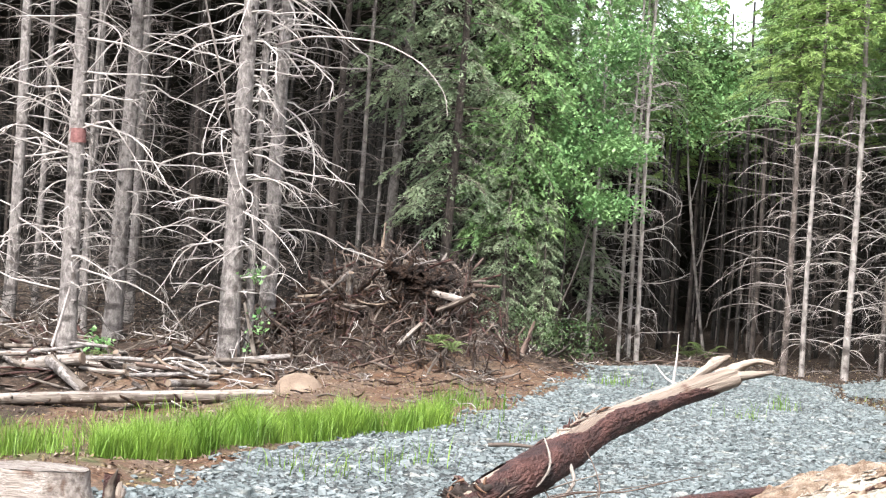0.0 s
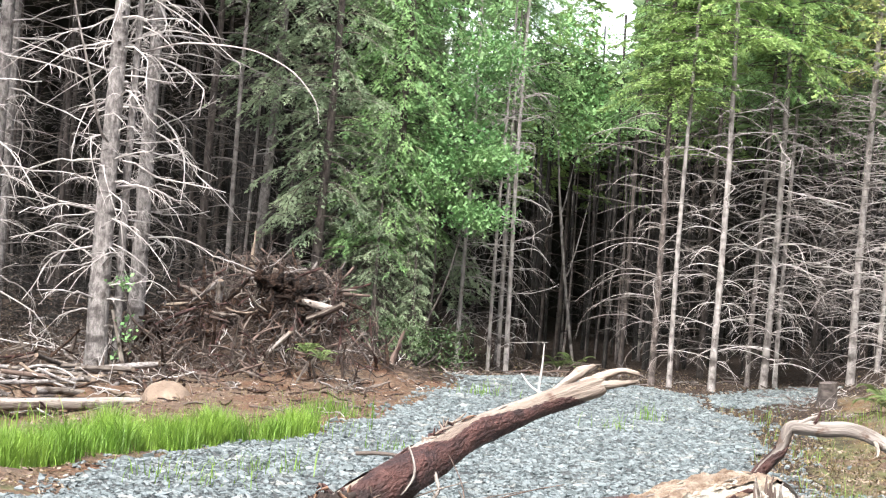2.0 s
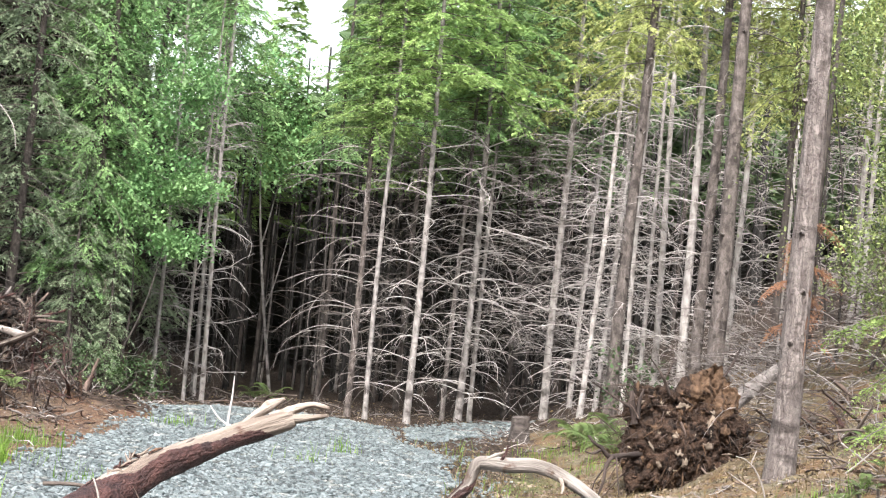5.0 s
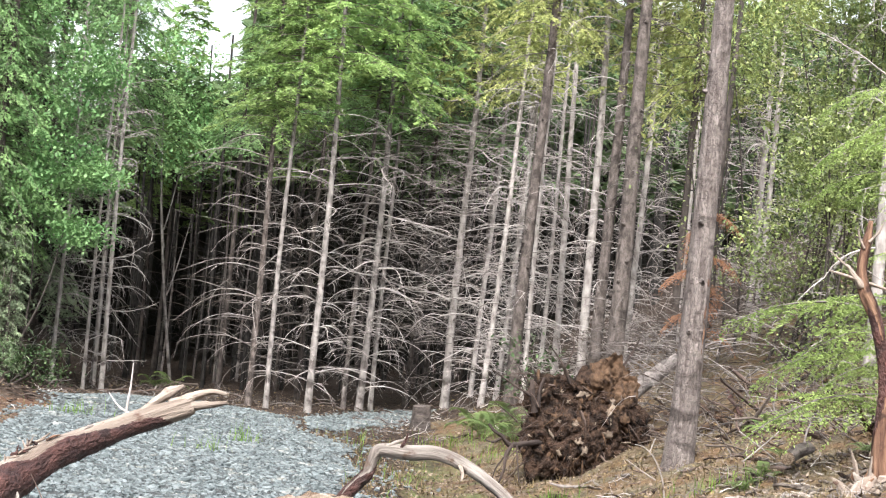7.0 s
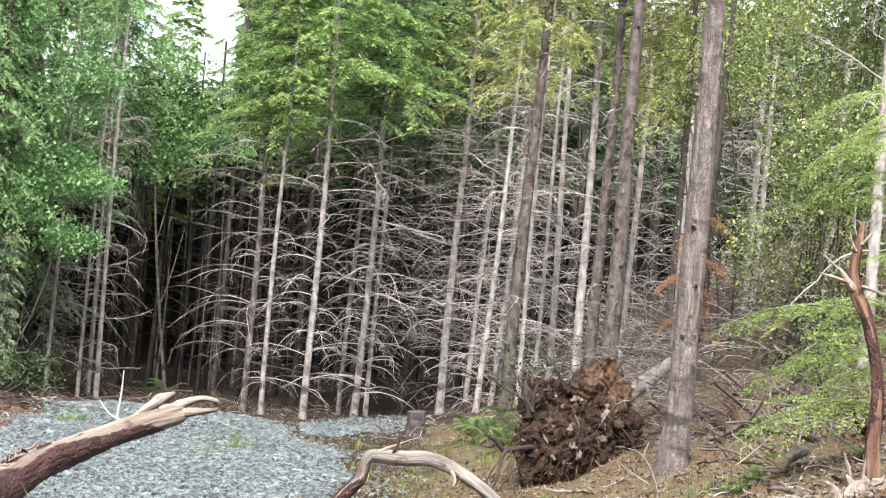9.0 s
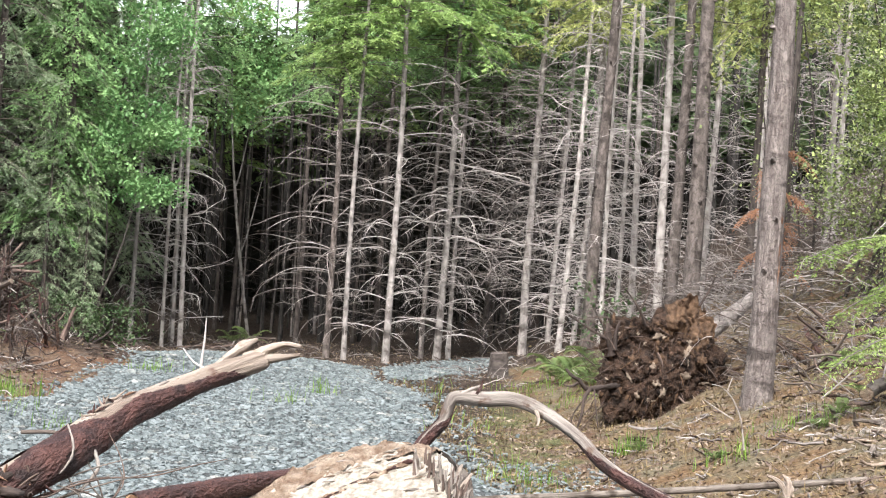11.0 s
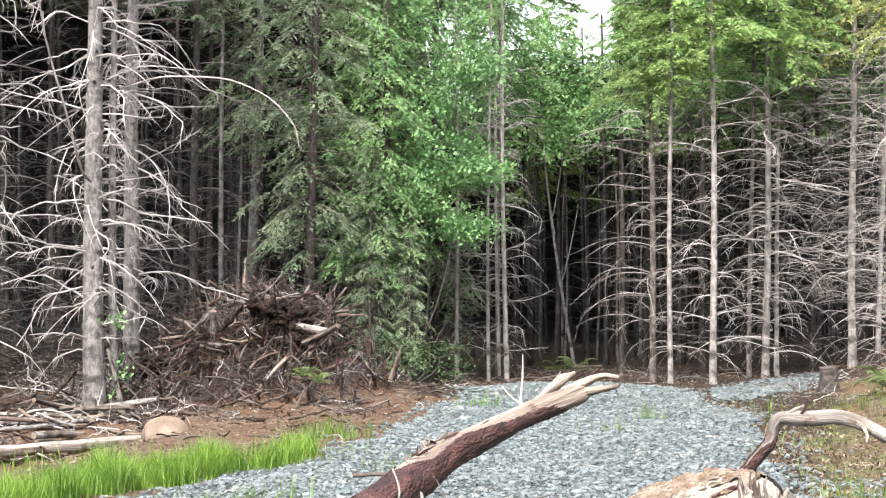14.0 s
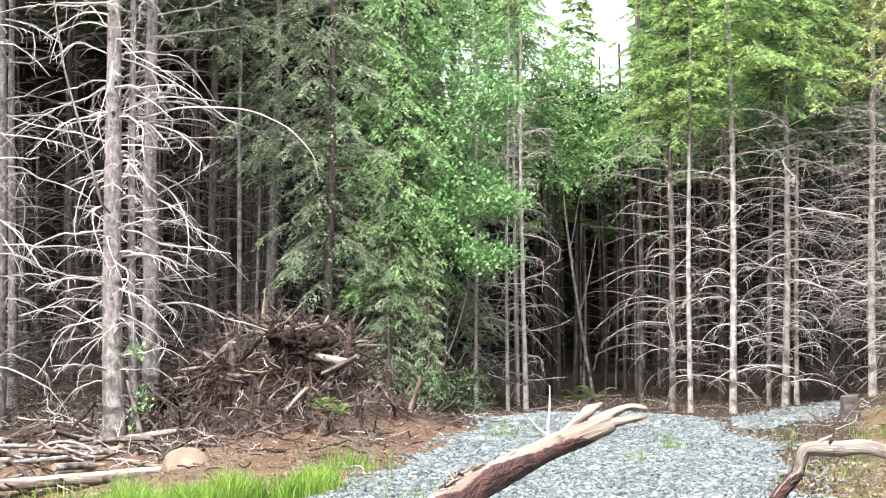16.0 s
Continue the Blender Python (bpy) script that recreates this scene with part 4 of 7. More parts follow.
    tagged(new("canopy", g.mesh("canopy", M["needle_shaded"], False)), "green canopy added over the conifer wood to shade it", "canopy", kind="stuff")
    # near-black sheet far behind the stems, painted as the wood's shaded depth
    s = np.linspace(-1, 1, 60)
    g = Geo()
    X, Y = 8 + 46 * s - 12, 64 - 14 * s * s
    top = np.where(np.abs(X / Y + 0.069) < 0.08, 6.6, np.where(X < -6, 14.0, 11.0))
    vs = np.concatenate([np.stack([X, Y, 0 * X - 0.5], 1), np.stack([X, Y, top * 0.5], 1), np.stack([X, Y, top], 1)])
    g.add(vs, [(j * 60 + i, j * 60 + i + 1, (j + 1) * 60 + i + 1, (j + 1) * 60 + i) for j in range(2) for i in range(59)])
    tagged(new("backdrop", g.mesh("backdrop", M["deep"])), "near-black sheet painted as the wood's shaded depth", "backdrop", kind="structure")
    # unseen ring added behind the viewer to hold off low sky light
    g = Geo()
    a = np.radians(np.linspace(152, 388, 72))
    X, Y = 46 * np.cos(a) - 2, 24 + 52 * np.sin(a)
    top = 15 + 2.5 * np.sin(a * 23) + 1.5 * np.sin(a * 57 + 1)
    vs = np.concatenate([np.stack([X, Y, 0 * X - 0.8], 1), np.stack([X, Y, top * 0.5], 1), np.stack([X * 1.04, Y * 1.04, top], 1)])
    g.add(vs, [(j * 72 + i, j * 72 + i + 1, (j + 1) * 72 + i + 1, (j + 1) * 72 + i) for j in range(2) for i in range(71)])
    tagged(new("backdrop", g.mesh("backdrop", M["sky_block"])), "unseen dark green ring added to block low sky light", "backdrop", kind="structure")


inner_wood()


def tangle(label, mats, n, spot, seed, length, thick):
    """Fine dead twigs, bent and interlaced."""
    rs = np.random.RandomState(seed)
    g = Geo()
    for i in range(n):
        b = v3(*spot(rs))
        a = rs.uniform(0, 6.28)
        L = rs.uniform(*length)
        d = v3(math.cos(a), math.sin(a) * 0.6, 0)
        s = np.linspace(0, 1, 6)
        side = v3(-math.sin(a), math.cos(a), 0) * rs.normal(0, 0.10)
        z = rs.normal(0.25, 0.2) * s - rs.uniform(0.1, 0.6) * s * s
        pts = b + L * (d * s[:, None] + side * np.sin(s * rs.uniform(2, 6))[:, None] + v3(0, 0, 1) * z[:, None])
        tube(g, pts, thick * rs.uniform(0.6, 1.2) * np.linspace(1, 0.3, 6), 3, i % len(mats))
        for k in range(2):
            q = pts[rs.randint(1, 4)]
            e = q + L * v3(rs.normal(0, 0.16), rs.normal(0, 0.12), rs.normal(-0.05, 0.12))
            tube(g, [q, (q + e) / 2 + v3(0, 0, 0.02), e], [thick * 0.5, thick * 0.45, thick * 0.2], 3, i % len(mats))
    tagged(new("dead_branches", g.mesh("dead_branches", [M[m] for m in mats])), label, "branches", kind="stuff")


def bank_spot(rs):
    y = rs.uniform(30.5, 41)
    x = 1.5 + (rs.uniform() ** 1.2) * 0.19 * y + 0.05 * (y - 30)
    return x, y, hz(x, y) + 3.8 * rs.uniform() ** 1.4 + 0.1


def floor_spot(rs):
    x, y = rs.uniform(-13.5, -7.2), rs.uniform(28, 33)
    return x, y, hz(x, y) + 0.9 * rs.uniform() ** 1.5


def edge_spot(rs):
    x, y = rs.uniform(-14.5, -6.0), rs.uniform(29.5, 35.5)
    return x, y, hz(x, y) + 0.3 + 6.6 * rs.uniform()


def row_spot(rs):
    x, y = rs.uniform(-2.3, 3.2), rs.uniform(35.5, 40.5)
    return x, y, hz(x, y) + 0.4 + 4.6 * rs.uniform()


def cluster_spot(rs):
    x, y = rs.uniform(0.0, 1.7), rs.uniform(34.0, 36.5)
    return x, y, hz(x, y) + 1.0 + 3.9 * rs.uniform()


def brush_spot(rs):
    x, y = rs.uniform(2.7, 6.8), rs.uniform(21.5, 31)
    return x, y, hz(x, y) + 1.1 * rs.uniform() ** 1.6


tangle("tangle of fine pale dead branches between the bank trees", ("dead_mid", "dead", "dead_mid"), 1000, bank_spot, 61, (0.4, 1.2), 0.006)
# the next three are coloured dark to stand for the wood's shade
tangle("dead twigs on the floor of the wood, coloured dark for its shade", ("stem_shaded", "dead_dark", "stem_shaded", "stem_shaded"), 1000, floor_spot, 62, (0.4, 1.1), 0.008)
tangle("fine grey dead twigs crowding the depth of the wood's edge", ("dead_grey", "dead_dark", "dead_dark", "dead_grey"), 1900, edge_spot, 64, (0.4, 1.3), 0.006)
tangle("fine grey dead twigs behind the slender conifers", ("dead_dark", "dead_grey", "stem_shaded"), 800, row_spot, 65, (0.4, 1.2), 0.006)
tangle("pale dead twigs crowded between slender conifers", ("dead_mid", "dead", "dead_grey"), 420, cluster_spot, 66, (0.4, 1.1), 0.006)
tangle("grey dead brush lying behind the stout trunk", ("dead_grey", "dead_mid", "dead_dark", "root"), 1300, brush_spot, 63, (0.3, 0.9), 0.006)


# torn strip on the stout trunk
path_tube("scar", [(0.065, -0.065, 2.25), (0.080, -0.061, 1.95), (0.085, -0.062, 1.6), (0.088, -0.068, 1.2), (0.091, -0.074, 0.85)], [0.006, 0.02, 0.026, 0.02, 0.005], M["root_red"], stout_tree, 10, None, 0.35, 7, "torn strip of bare red-brown wood", 6)


# ---- loose wood, brush and stones ----
def half_barked(t, pts, rad, seed, bare_dir, width, names=("bark", "bare_wood"), mats=("log_bark", "wood"), n=190, sides=64, rough=0.10, soften=60):
    """A broken log whose bark has come away along one side: two skins with a ragged edge between them."""
    pts = np.asarray(pts, float)
    k = np.arange(len(pts))
    q = np.linspace(0, len(pts) - 1, n)
    line = np.stack([np.interp(q, k, pts[:, i]) for i in range(3)], 1)
    for _ in range(soften):
        line[1:-1] = 0.5 * line[1:-1] + 0.25 * (line[:-2] + line[2:])
    r = np.interp(q, np.linspace(0, len(pts) - 1, len(rad)), rad)
    w = np.interp(q, np.linspace(0, len(pts) - 1, len(width)), width)
    tan = np.gradient(line, axis=0)
    tan /= np.linalg.norm(tan, axis=1)[:, None]
    a = v3(*bare_dir) - tan * (tan @ v3(*bare_dir))[:, None]
    a /= np.linalg.norm(a, axis=1)[:, None]
    b = np.cross(tan, a)
    run = np.concatenate([[0], np.cumsum(np.linalg.norm(np.diff(line, axis=0), axis=1))])
    out = []
    for skin in (0, 1):
        vs, gr = [], []
        for i in range(n):
            for j in range(sides):
                th = 2 * P * j / sides
                c, s = math.cos(th), math.sin(th)
                f = noise.noise(Vector((run[i] * 2.2, c * 0.9, s * 0.9 + seed * 7)))
                f2 = noise.noise(Vector((run[i] * (14 if skin == 0 else 3), c * 4, s * 4 + seed * 3)))
                rr = r[i] * (1 + rough * f + (0.06 if skin == 0 else 0.08) * f2) * (1.0 if skin == 0 else 0.93)
                vs.append(line[i] + a[i] * c * rr + b[i] * s * rr)
                gr.append((run[i], c * r[i], s * r[i]))
        fs = []
        for i in range(n - 1):
            for j in range(sides):
                th = (j + 0.5) / sides
                th = min(th, 1 - th) * 2
                edge = w[i] * (1 + 0.5 * noise.noise(Vector((run[i] * 3.2, 3.0 * (j < sides / 2), seed))) + 0.14 * noise.noise(Vector((run[i] * 15, 9.0 * (j < sides / 2), seed))))
                if (skin == 0 and th > edge) or (skin == 1 and th < edge + 0.2):
                    fs.append((i * sides + j, i * sides + (j + 1) % sides, (i + 1) * sides + (j + 1) % sides, (i + 1) * sides + j))
        for i in (0, n - 1):
            if skin == 1:
                fs.append(tuple(range(i * sides, (i + 1) * sides)))
        if fs:
            g = Geo()
            g.add(vs, fs, 0, gr)
            out.append(part(names[skin], g.mesh(names[skin], M[mats[skin]]), t))
    return out


def log(a, b, r, bark, cut, label, group="", seed=1, name="log", bend=0.02, category="log", bare=1.1):
    """A felled log from a to b with two cut ends and a few knots."""
    a, b = v3(*a), v3(*b)
    rng = random.Random(seed)
    c = (a + b) / 2
    t = thing(name, tuple(c), label, category, group)
    n = 9
    s = np.linspace(0, 1, n)[:, None]
    pts = a + (b - a) * s - c + np.sin(s * P) * v3(0, rng.uniform(-bend, bend), rng.uniform(-bend, bend)) * np.linalg.norm(b - a)
    if r > 0.03:
        skin = half_barked(t, pts, [r, r * 0.97, r * 0.9], seed, (rng.uniform(-0.2, 0.2), rng.uniform(-1, 0.2), rng.uniform(0.2, 1)), [rng.uniform(0.0, bare) for _ in range(4)], mats=(bark, "log_pale" if bark != "log_pale" else "wood_grey"), n=46, sides=20, rough=0.12)[0]
    else:
        skin = path_tube("bark", pts, [r, r * 0.97, r * 0.9], M[bark], t, 11, None, 0.05, seed, fine=1)
    ax = (b - a) / np.linalg.norm(b - a)
    for p, sg, rr in ((pts[0], -1, r), (pts[-1], 1, r * 0.9)):
        g = Geo()
        tube(g, [p - ax * sg * 0.02, p + ax * sg * 0.004], [rr * 0.97, rr * 0.93], 11, 0, 0)
        part("cut_end", g.mesh("cut_end", M[cut]), t, "sawn pale end grain")
    for i in range(rng.randint(2, 4)):
        p = pts[rng.randint(1, n - 2)]
        k = rng.uniform(0, 2 * P)
        d = v3(0.2, math.cos(k), abs(math.sin(k)))
        g = Geo()
        tube(g, [p + d * r * 0.6, p + d * (r * 1.25), p + d * r * 1.5], [r * 0.3, r * 0.22, r * 0.12], 5, 0, 0)
        part("knot", g.mesh("knot", M[bark]), skin)
    return t


def stick_mesh(seed, material, thick, twigs=1, name="stick"):
    rng = random.Random(seed)
    g = Geo()
    s = np.linspace(-0.5, 0.5, 6)
    w = np.cumsum([rng.uniform(-0.10, 0.10) for _ in range(6)])
    u = np.cumsum([rng.uniform(-0.05, 0.05) for _ in range(6)])
    line = np.stack([s, w, u], 1)
    tube(g, line, thick * np.linspace(1, 0.5, 6), 5, 0, 0, 0.15, rng)
    for i in range(twigs):
        p = line[rng.randint(2, 4)]
        e = p + v3(rng.uniform(0.1, 0.35), rng.uniform(-0.25, 0.25), rng.uniform(-0.2, 0.25))
        tube(g, [p, (p + e) / 2 + v3(0, 0, 0.03), e], [thick * 0.5, thick * 0.4, thick * 0.2], 4)
    return g.mesh(name, material)


def slab_mesh(seed, material, name="stick"):
    """A torn, curled slab of bark or root, one metre long."""
    rng = random.Random(seed)
    g = Geo()
    n = 7
    s = np.linspace(-0.5, 0.5, n)
    curl, tw = rng.uniform(-0.2, 0.2), rng.uniform(-1.0, 1.0)
    top, low = [], []
    for i, u in enumerate(s):
        w = rng.uniform(0.012, 0.05) * (1.1 - abs(u) * 1.2)
        c, q = math.cos(tw * u), math.sin(tw * u)
        z = curl * u * u * 2 + rng.uniform(-0.02, 0.02)
        for k in (-1, 0, 1):
            f = 0.014 * (k == 0)
            top.append((u + rng.uniform(-0.03, 0.03), k * w * c - f * q, z + k * w * q + f * c + rng.uniform(0, 0.015)))
            low.append((u, k * w * c, z + k * w * q - 0.012))
    m = 3 * n
    fs = [(i * 3 + k, i * 3 + k + 1, i * 3 + k + 4, i * 3 + k + 3) for i in range(n - 1) for k in (0, 1)]
    fs += [tuple(m + v for v in reversed(f)) for f in fs]
    fs += [(i * 3, (i + 1) * 3, m + (i + 1) * 3, m + i * 3) for i in range(n - 1)] + [(i * 3 + 2, m + i * 3 + 2, m + i * 3 + 5, i * 3 + 5) for i in range(n - 1)]
    g.add(np.array(top + low), fs)
    return g.mesh(name, material)


STICK = {
    "slab": [slab_mesh(700 + i, M[("root", "log_bark", "dead_dark", "clod", "soil")[i % 5]]) for i in range(15)],
    "greyslab": [slab_mesh(730 + i, M[("log_pale", "dead_grey", "root", "chip")[i % 4]]) for i in range(12)],
    "brown": [stick_mesh(600 + i, M["root"], 0.016, 3) for i in range(8)],
    "pale": [stick_mesh(620 + i, M["dead"], 0.012, 3) for i in range(6)],
    "grey": [stick_mesh(640 + i, M["dead_grey"], 0.014, 3) for i in range(6)],
    "chunk": [stick_mesh(660 + i, M["log_pale"], 0.05, 0) for i in range(5)],
    "pitch": [stick_mesh(700 + i, M["root_dark"], 0.013, 3) for i in range(8)],
    "wood": [slab_mesh(760 + i, M["bleached" if i % 2 else "wood"]) for i in range(6)],
    "dark": [stick_mesh(680 + i, M["dead_dark"], 0.014, 3) for i in range(6)],
}


def scatter(owner, kinds, n, spot, rng, length=(0.3, 1.0), tilt=25, lift=0.02, name="stick", singles=None):
    """Sticks laid at spots; up to `singles` of them as parts, the rest joined."""
    g, done = Geo(), 0
    mats = []
    base = owner.location
    for i in range(n):
        x, y, z = spot(rng)
        me = rng.choice(STICK[rng.choice(kinds)])
        L = rng.uniform(*length)
        m = pose(x - base.x, y - base.y, z + lift - base.z, rng.uniform(0, 360), 0, 0)
        m = Matrix.Translation(m.translation) @ Euler((0, radians(rng.gauss(0, tilt)), radians(rng.uniform(0, 360)))).to_matrix().to_4x4() @ Euler((rng.uniform(0, 6.28), 0, 0)).to_matrix().to_4x4() @ Matrix.Diagonal((L, L ** 0.5 * 0.85, L ** 0.5 * 0.85, 1))
        part(name, me, owner, m=m)


def mound(x, y):
    return 0.64 * math.exp(-(((x + 6.5) / 1.5) ** 4) - ((y - 28.2) / 1.4) ** 2)


def lump_mesh(name, material, radii, seed, rough=0.3, n=22, m=14, freq=1.6, fine=0.1, ragged=0.0):
    """A closed rough lump."""
    g = Geo()
    vs = []
    off = Vector((seed * 3.1, seed * 1.7, 0))
    for j in range(m + 1):
        ph = P * j / m
        for i in range(n):
            th = 2 * P * i / n
            d = Vector((math.sin(ph) * math.cos(th), math.sin(ph) * math.sin(th), math.cos(ph)))
            k = 1 + rough * noise.noise(d * freq + off) + fine * noise.noise(d * freq * 4 + off) + ragged * noise.noise(d * freq * 11 + off)
            vs.append((d.x * radii[0] * k, d.y * radii[1] * k, d.z * radii[2] * k))
    fs = [(j * n + i, (j + 1) * n + i, (j + 1) * n + (i + 1) % n, j * n + (i + 1) % n) for j in range(m) for i in range(n)]
    g.add(vs, fs)
    return g.mesh(name, material)


def brush_pile():
    t = thing("brush_pile", (-6.4, 28.0, hz(-6.4, 28.0)), "heap of dug-out roots, branches and reddish soil at the wood's edge", "brush pile")
    rng = random.Random(31)

    def top(r):
        while True:
            x, y = r.gauss(-6.45, 1.15), r.uniform(26.0, 29.0)
            if -8.6 < x < -4.5:
                return x, y, hz(x, y) + mound(x, y) * r.uniform(0.75, 1.12)

    def inside(r):
        x, y, z = top(r)
        return x, y - 0.25, hz(x, y) + mound(x, y) * r.uniform(0.1, 1.0)

    def slope(r):
        x, y = r.uniform(-8.3, -4.3), r.uniform(24.6, 27.2)
        return x, y, hz(x, y)

    def crest(r):
        x, y, z = top(r)
        return x, y - 0.3, hz(x, y) + mound(x, y) * r.uniform(0.45, 1.15)

    part("soil_heart", lump_mesh("soil_heart", M["soil"], (1.2, 0.75, 0.42), 3, 0.5, 90, 44, 1.5, 0.35, 0.18), t, "dark root-bound soil", pose(-0.35, 0.3, -0.22))
    for i in range(5):  # ragged clods of root and soil, jutting over a hollow
        part("root_mass", lump_mesh("root_mass", M["soil"], (rng.uniform(0.10, 0.2), 0.14, rng.uniform(0.06, 0.12)), 40 + i, 1.0, 40, 26, 2.0, 0.6, 0.25), t, "dark upturned root plate",
             pose(0.15 + 0.13 * i + rng.uniform(-0.05, 0.05), -0.75 + rng.uniform(-0.1, 0.1), 0.50 - 0.05 * i + rng.uniform(-0.06, 0.06), rng.uniform(-30, 30), rng.uniform(-20, 40), 0))
    scatter(t, ("slab", "dark", "slab", "slab", "pitch", "pitch", "greyslab"), 300, top, rng, (0.2, 0.8), 45, name="slab")
    scatter(t, ("brown", "pitch", "dark", "pitch", "pitch", "grey"), 300, top, rng, (0.2, 0.7), 40)
    scatter(t, ("slab", "pitch", "pitch", "slab"), 300, inside, rng, (0.15, 0.55), 50, name="root")
    scatter(t, ("pitch", "slab", "slab", "dark", "greyslab"), 170, slope, rng, (0.08, 0.34), 16, name="branch")
    scatter(t, ("grey", "greyslab", "pale", "grey", "greyslab", "slab"), 110, crest, rng, (0.12, 0.5), 35, name="stick")
    return t


brush_pile()
log((-5.95, 27.2, 0.98), (-5.25, 26.9, 0.88), 0.05, "log_pale", "chip", "short pale log stuck in the brush pile", seed=3)
log((-5.6, 27.0, 0.74), (-5.12, 26.7, 0.96), 0.04, "root", "chip", "dark broken log end jutting from the brush pile", seed=4, bare=0.15)
log((-5.95, 26.4, 0.30), (-5.68, 26.4, 0.58), 0.032, "log_pale", "chip", "pale broken branch leaning on the brush pile", seed=6)
log((-6.85, 27.4, 0.85), (-6.82, 27.3, 1.12), 0.045, "bark", "chip", "grey broken stub standing in the brush pile", seed=7)
log((-6.12, 27.2, 1.0), (-6.08, 27.1, 1.32), 0.045, "bark", "chip", "grey broken stub standing in the brush pile", seed=8)

# marks and single limbs on the left trees
path_tube("branch", np.array([(-7.95, 27.0, 3.9), (-7.35, 26.6, 4.02), (-6.7, 26.3, 3.98), (-6.34, 26.25, 3.94), (-5.85, 26.2, 3.72), (-5.54, 26.2, 3.37), (-5.5, 26.2, 3.1)]) - np.array(rear_tree.location), [0.013, 0.011, 0.009, 0.004], M["dead_mid"], rear_tree, 6, None, 0.08, 3, "long bleached arching branch", 4)
path_tube("branch", np.array([(-8.05, 26.1, 2.7), (-8.07, 25.8, 2.78), (-8.2, 25.6, 3.5), (-8.42, 25.4, 4.4), (-8.5, 25.3, 5.2)]) - np.array(front_tree.location), [0.013, 0.017, 0.013, 0.009], M["bark_mid"], front_tree, 6, None, 0.1, 4, "mossy broken limb hanging beside the trunk", 4)
_g = Geo()
tube(_g, [(-0.04, 0, 2.62), (-0.045, 0, 2.70), (-0.05, 0, 2.80)], [0.107, 0.110, 0.106], 16, lump=0.05)
part("paint_mark", _g.mesh("paint_mark", M["paint"]), marked_tree, "faded red paint mark")

# log stack at the left wood edge
LOGS = "felled logs beside the grass"
log((-9.9, 23.0, -0.51), (-6.46, 23.0, -0.17), 0.07, "log_pale", "chip", "long grey peeled log lying above the grass", LOGS, 11, bare=0.35)
log((-10.4, 24.0, -0.28), (-9.03, 23.9, -0.02), 0.085, "log_pale", "chip", "thick pale log resting across the stack", LOGS, 12, bare=0.5)
log((-9.35, 23.7, -0.05), (-8.72, 23.2, -0.33), 0.07, "bark", "chip", "grey log slanting down from the stack", LOGS, 13)
_r = random.Random(77)
for i in range(34):
    x, y = _r.uniform(-11.3, -7.3), _r.uniform(23.3, 25.6)
    L, a = _r.uniform(0.4, 1.5), _r.gauss(0, 0.8)
    r = _r.uniform(0.016, 0.045)
    z = hz(x, y) + r + _r.uniform(0, 0.10) * (1 + i / 24)
    d = v3(math.cos(a), math.sin(a) * 0.6, _r.gauss(0, 0.11)) * L / 2
    log(v3(x, y, z) - d, v3(x, y, z) + d, r, _r.choice(("log_pale", "bark", "bark", "bark_dark", "root")), "chip", "weathered log in the low stack by the trees", LOGS, 100 + i)


def litter(name, label, kinds, n, box, length, seed, tilt=10, category="brush"):
    x0, x1, y0, y1 = box
    cx, cy = (x0 + x1) / 2, (y0 + y1) / 2
    t = thing(name, (cx, cy, hz(cx, cy)), label, category)

    def spot(r):
        x, y = r.uniform(x0, x1), r.uniform(y0, y1)
        return x, y, hz(x, y)

    scatter(t, kinds, n, spot, random.Random(seed), length, tilt, 0.02)


litter("fallen_branches", "bleached sticks and slabs strewn between the logs", ("pale", "grey", "greyslab", "slab", "dark", "slab"), 300, (-11.4, -6.6, 22.9, 25.9), (0.2, 0.95), 41, 14)
litter("fallen_branches", "dead branches lying on the floor of the wood", ("grey", "dark", "slab", "pale", "dark", "slab"), 300, (-12.5, -7.3, 26.0, 30.0), (0.3, 1.1), 42, 26)
litter("fallen_branches", "dark twigs on the ground below the bank trees", ("dark", "brown", "grey", "dark", "slab"), 300, (3.2, 6.0, 19.0, 24.5), (0.3, 1.1), 43, 22)
litter("fallen_branches", "grey sticks and chips on the straw-covered bank", ("grey", "pale", "slab", "brown", "greyslab"), 240, (1.2, 4.8, 13.4, 20.5), (0.06, 0.4), 44, 8)
litter("fallen_branches", "pale broken wood and chips round the torn trunk", ("greyslab", "pale", "chunk", "wood", "wood"), 150, (2.9, 4.7, 14.8, 18.6), (0.06, 0.32), 49, 9)
litter("fallen_branches", "broken sticks at the far edge of the track", ("grey", "brown", "pale"), 110, (0.4, 2.6, 27.0, 34.0), (0.15, 0.7), 45, 14)
litter("fallen_branches", "twigs and bark on the bare soil by the track", ("brown", "slab", "grey", "pale", "slab"), 170, (-6.0, -3.9, 20.5, 31.0), (0.08, 0.4), 46, 8)
litter("fallen_branches", "dark branches under the green conifers", ("dark", "brown", "grey"), 80, (-6.0, -2.8, 31.0, 35.5), (0.3, 1.0), 47, 18)
litter("fallen_branches", "brown sticks on the dirt before the far trees", ("brown", "grey"), 70, (-2.2, 1.4, 32.2, 36.5), (0.15, 0.7), 48, 10)


def boulder():
    t = thing("boulder", (-6.19, 22.8, hz(-6.19, 22.8)), "rounded sandy-brown boulder behind the grass", "boulder")
    part("rock", lump_mesh("rock", M["boulder"], (0.27, 0.26, 0.27), 2, 0.16, 26, 18, 1.2, 0.03), t, m=pose(0, 0, -0.06))


boulder()


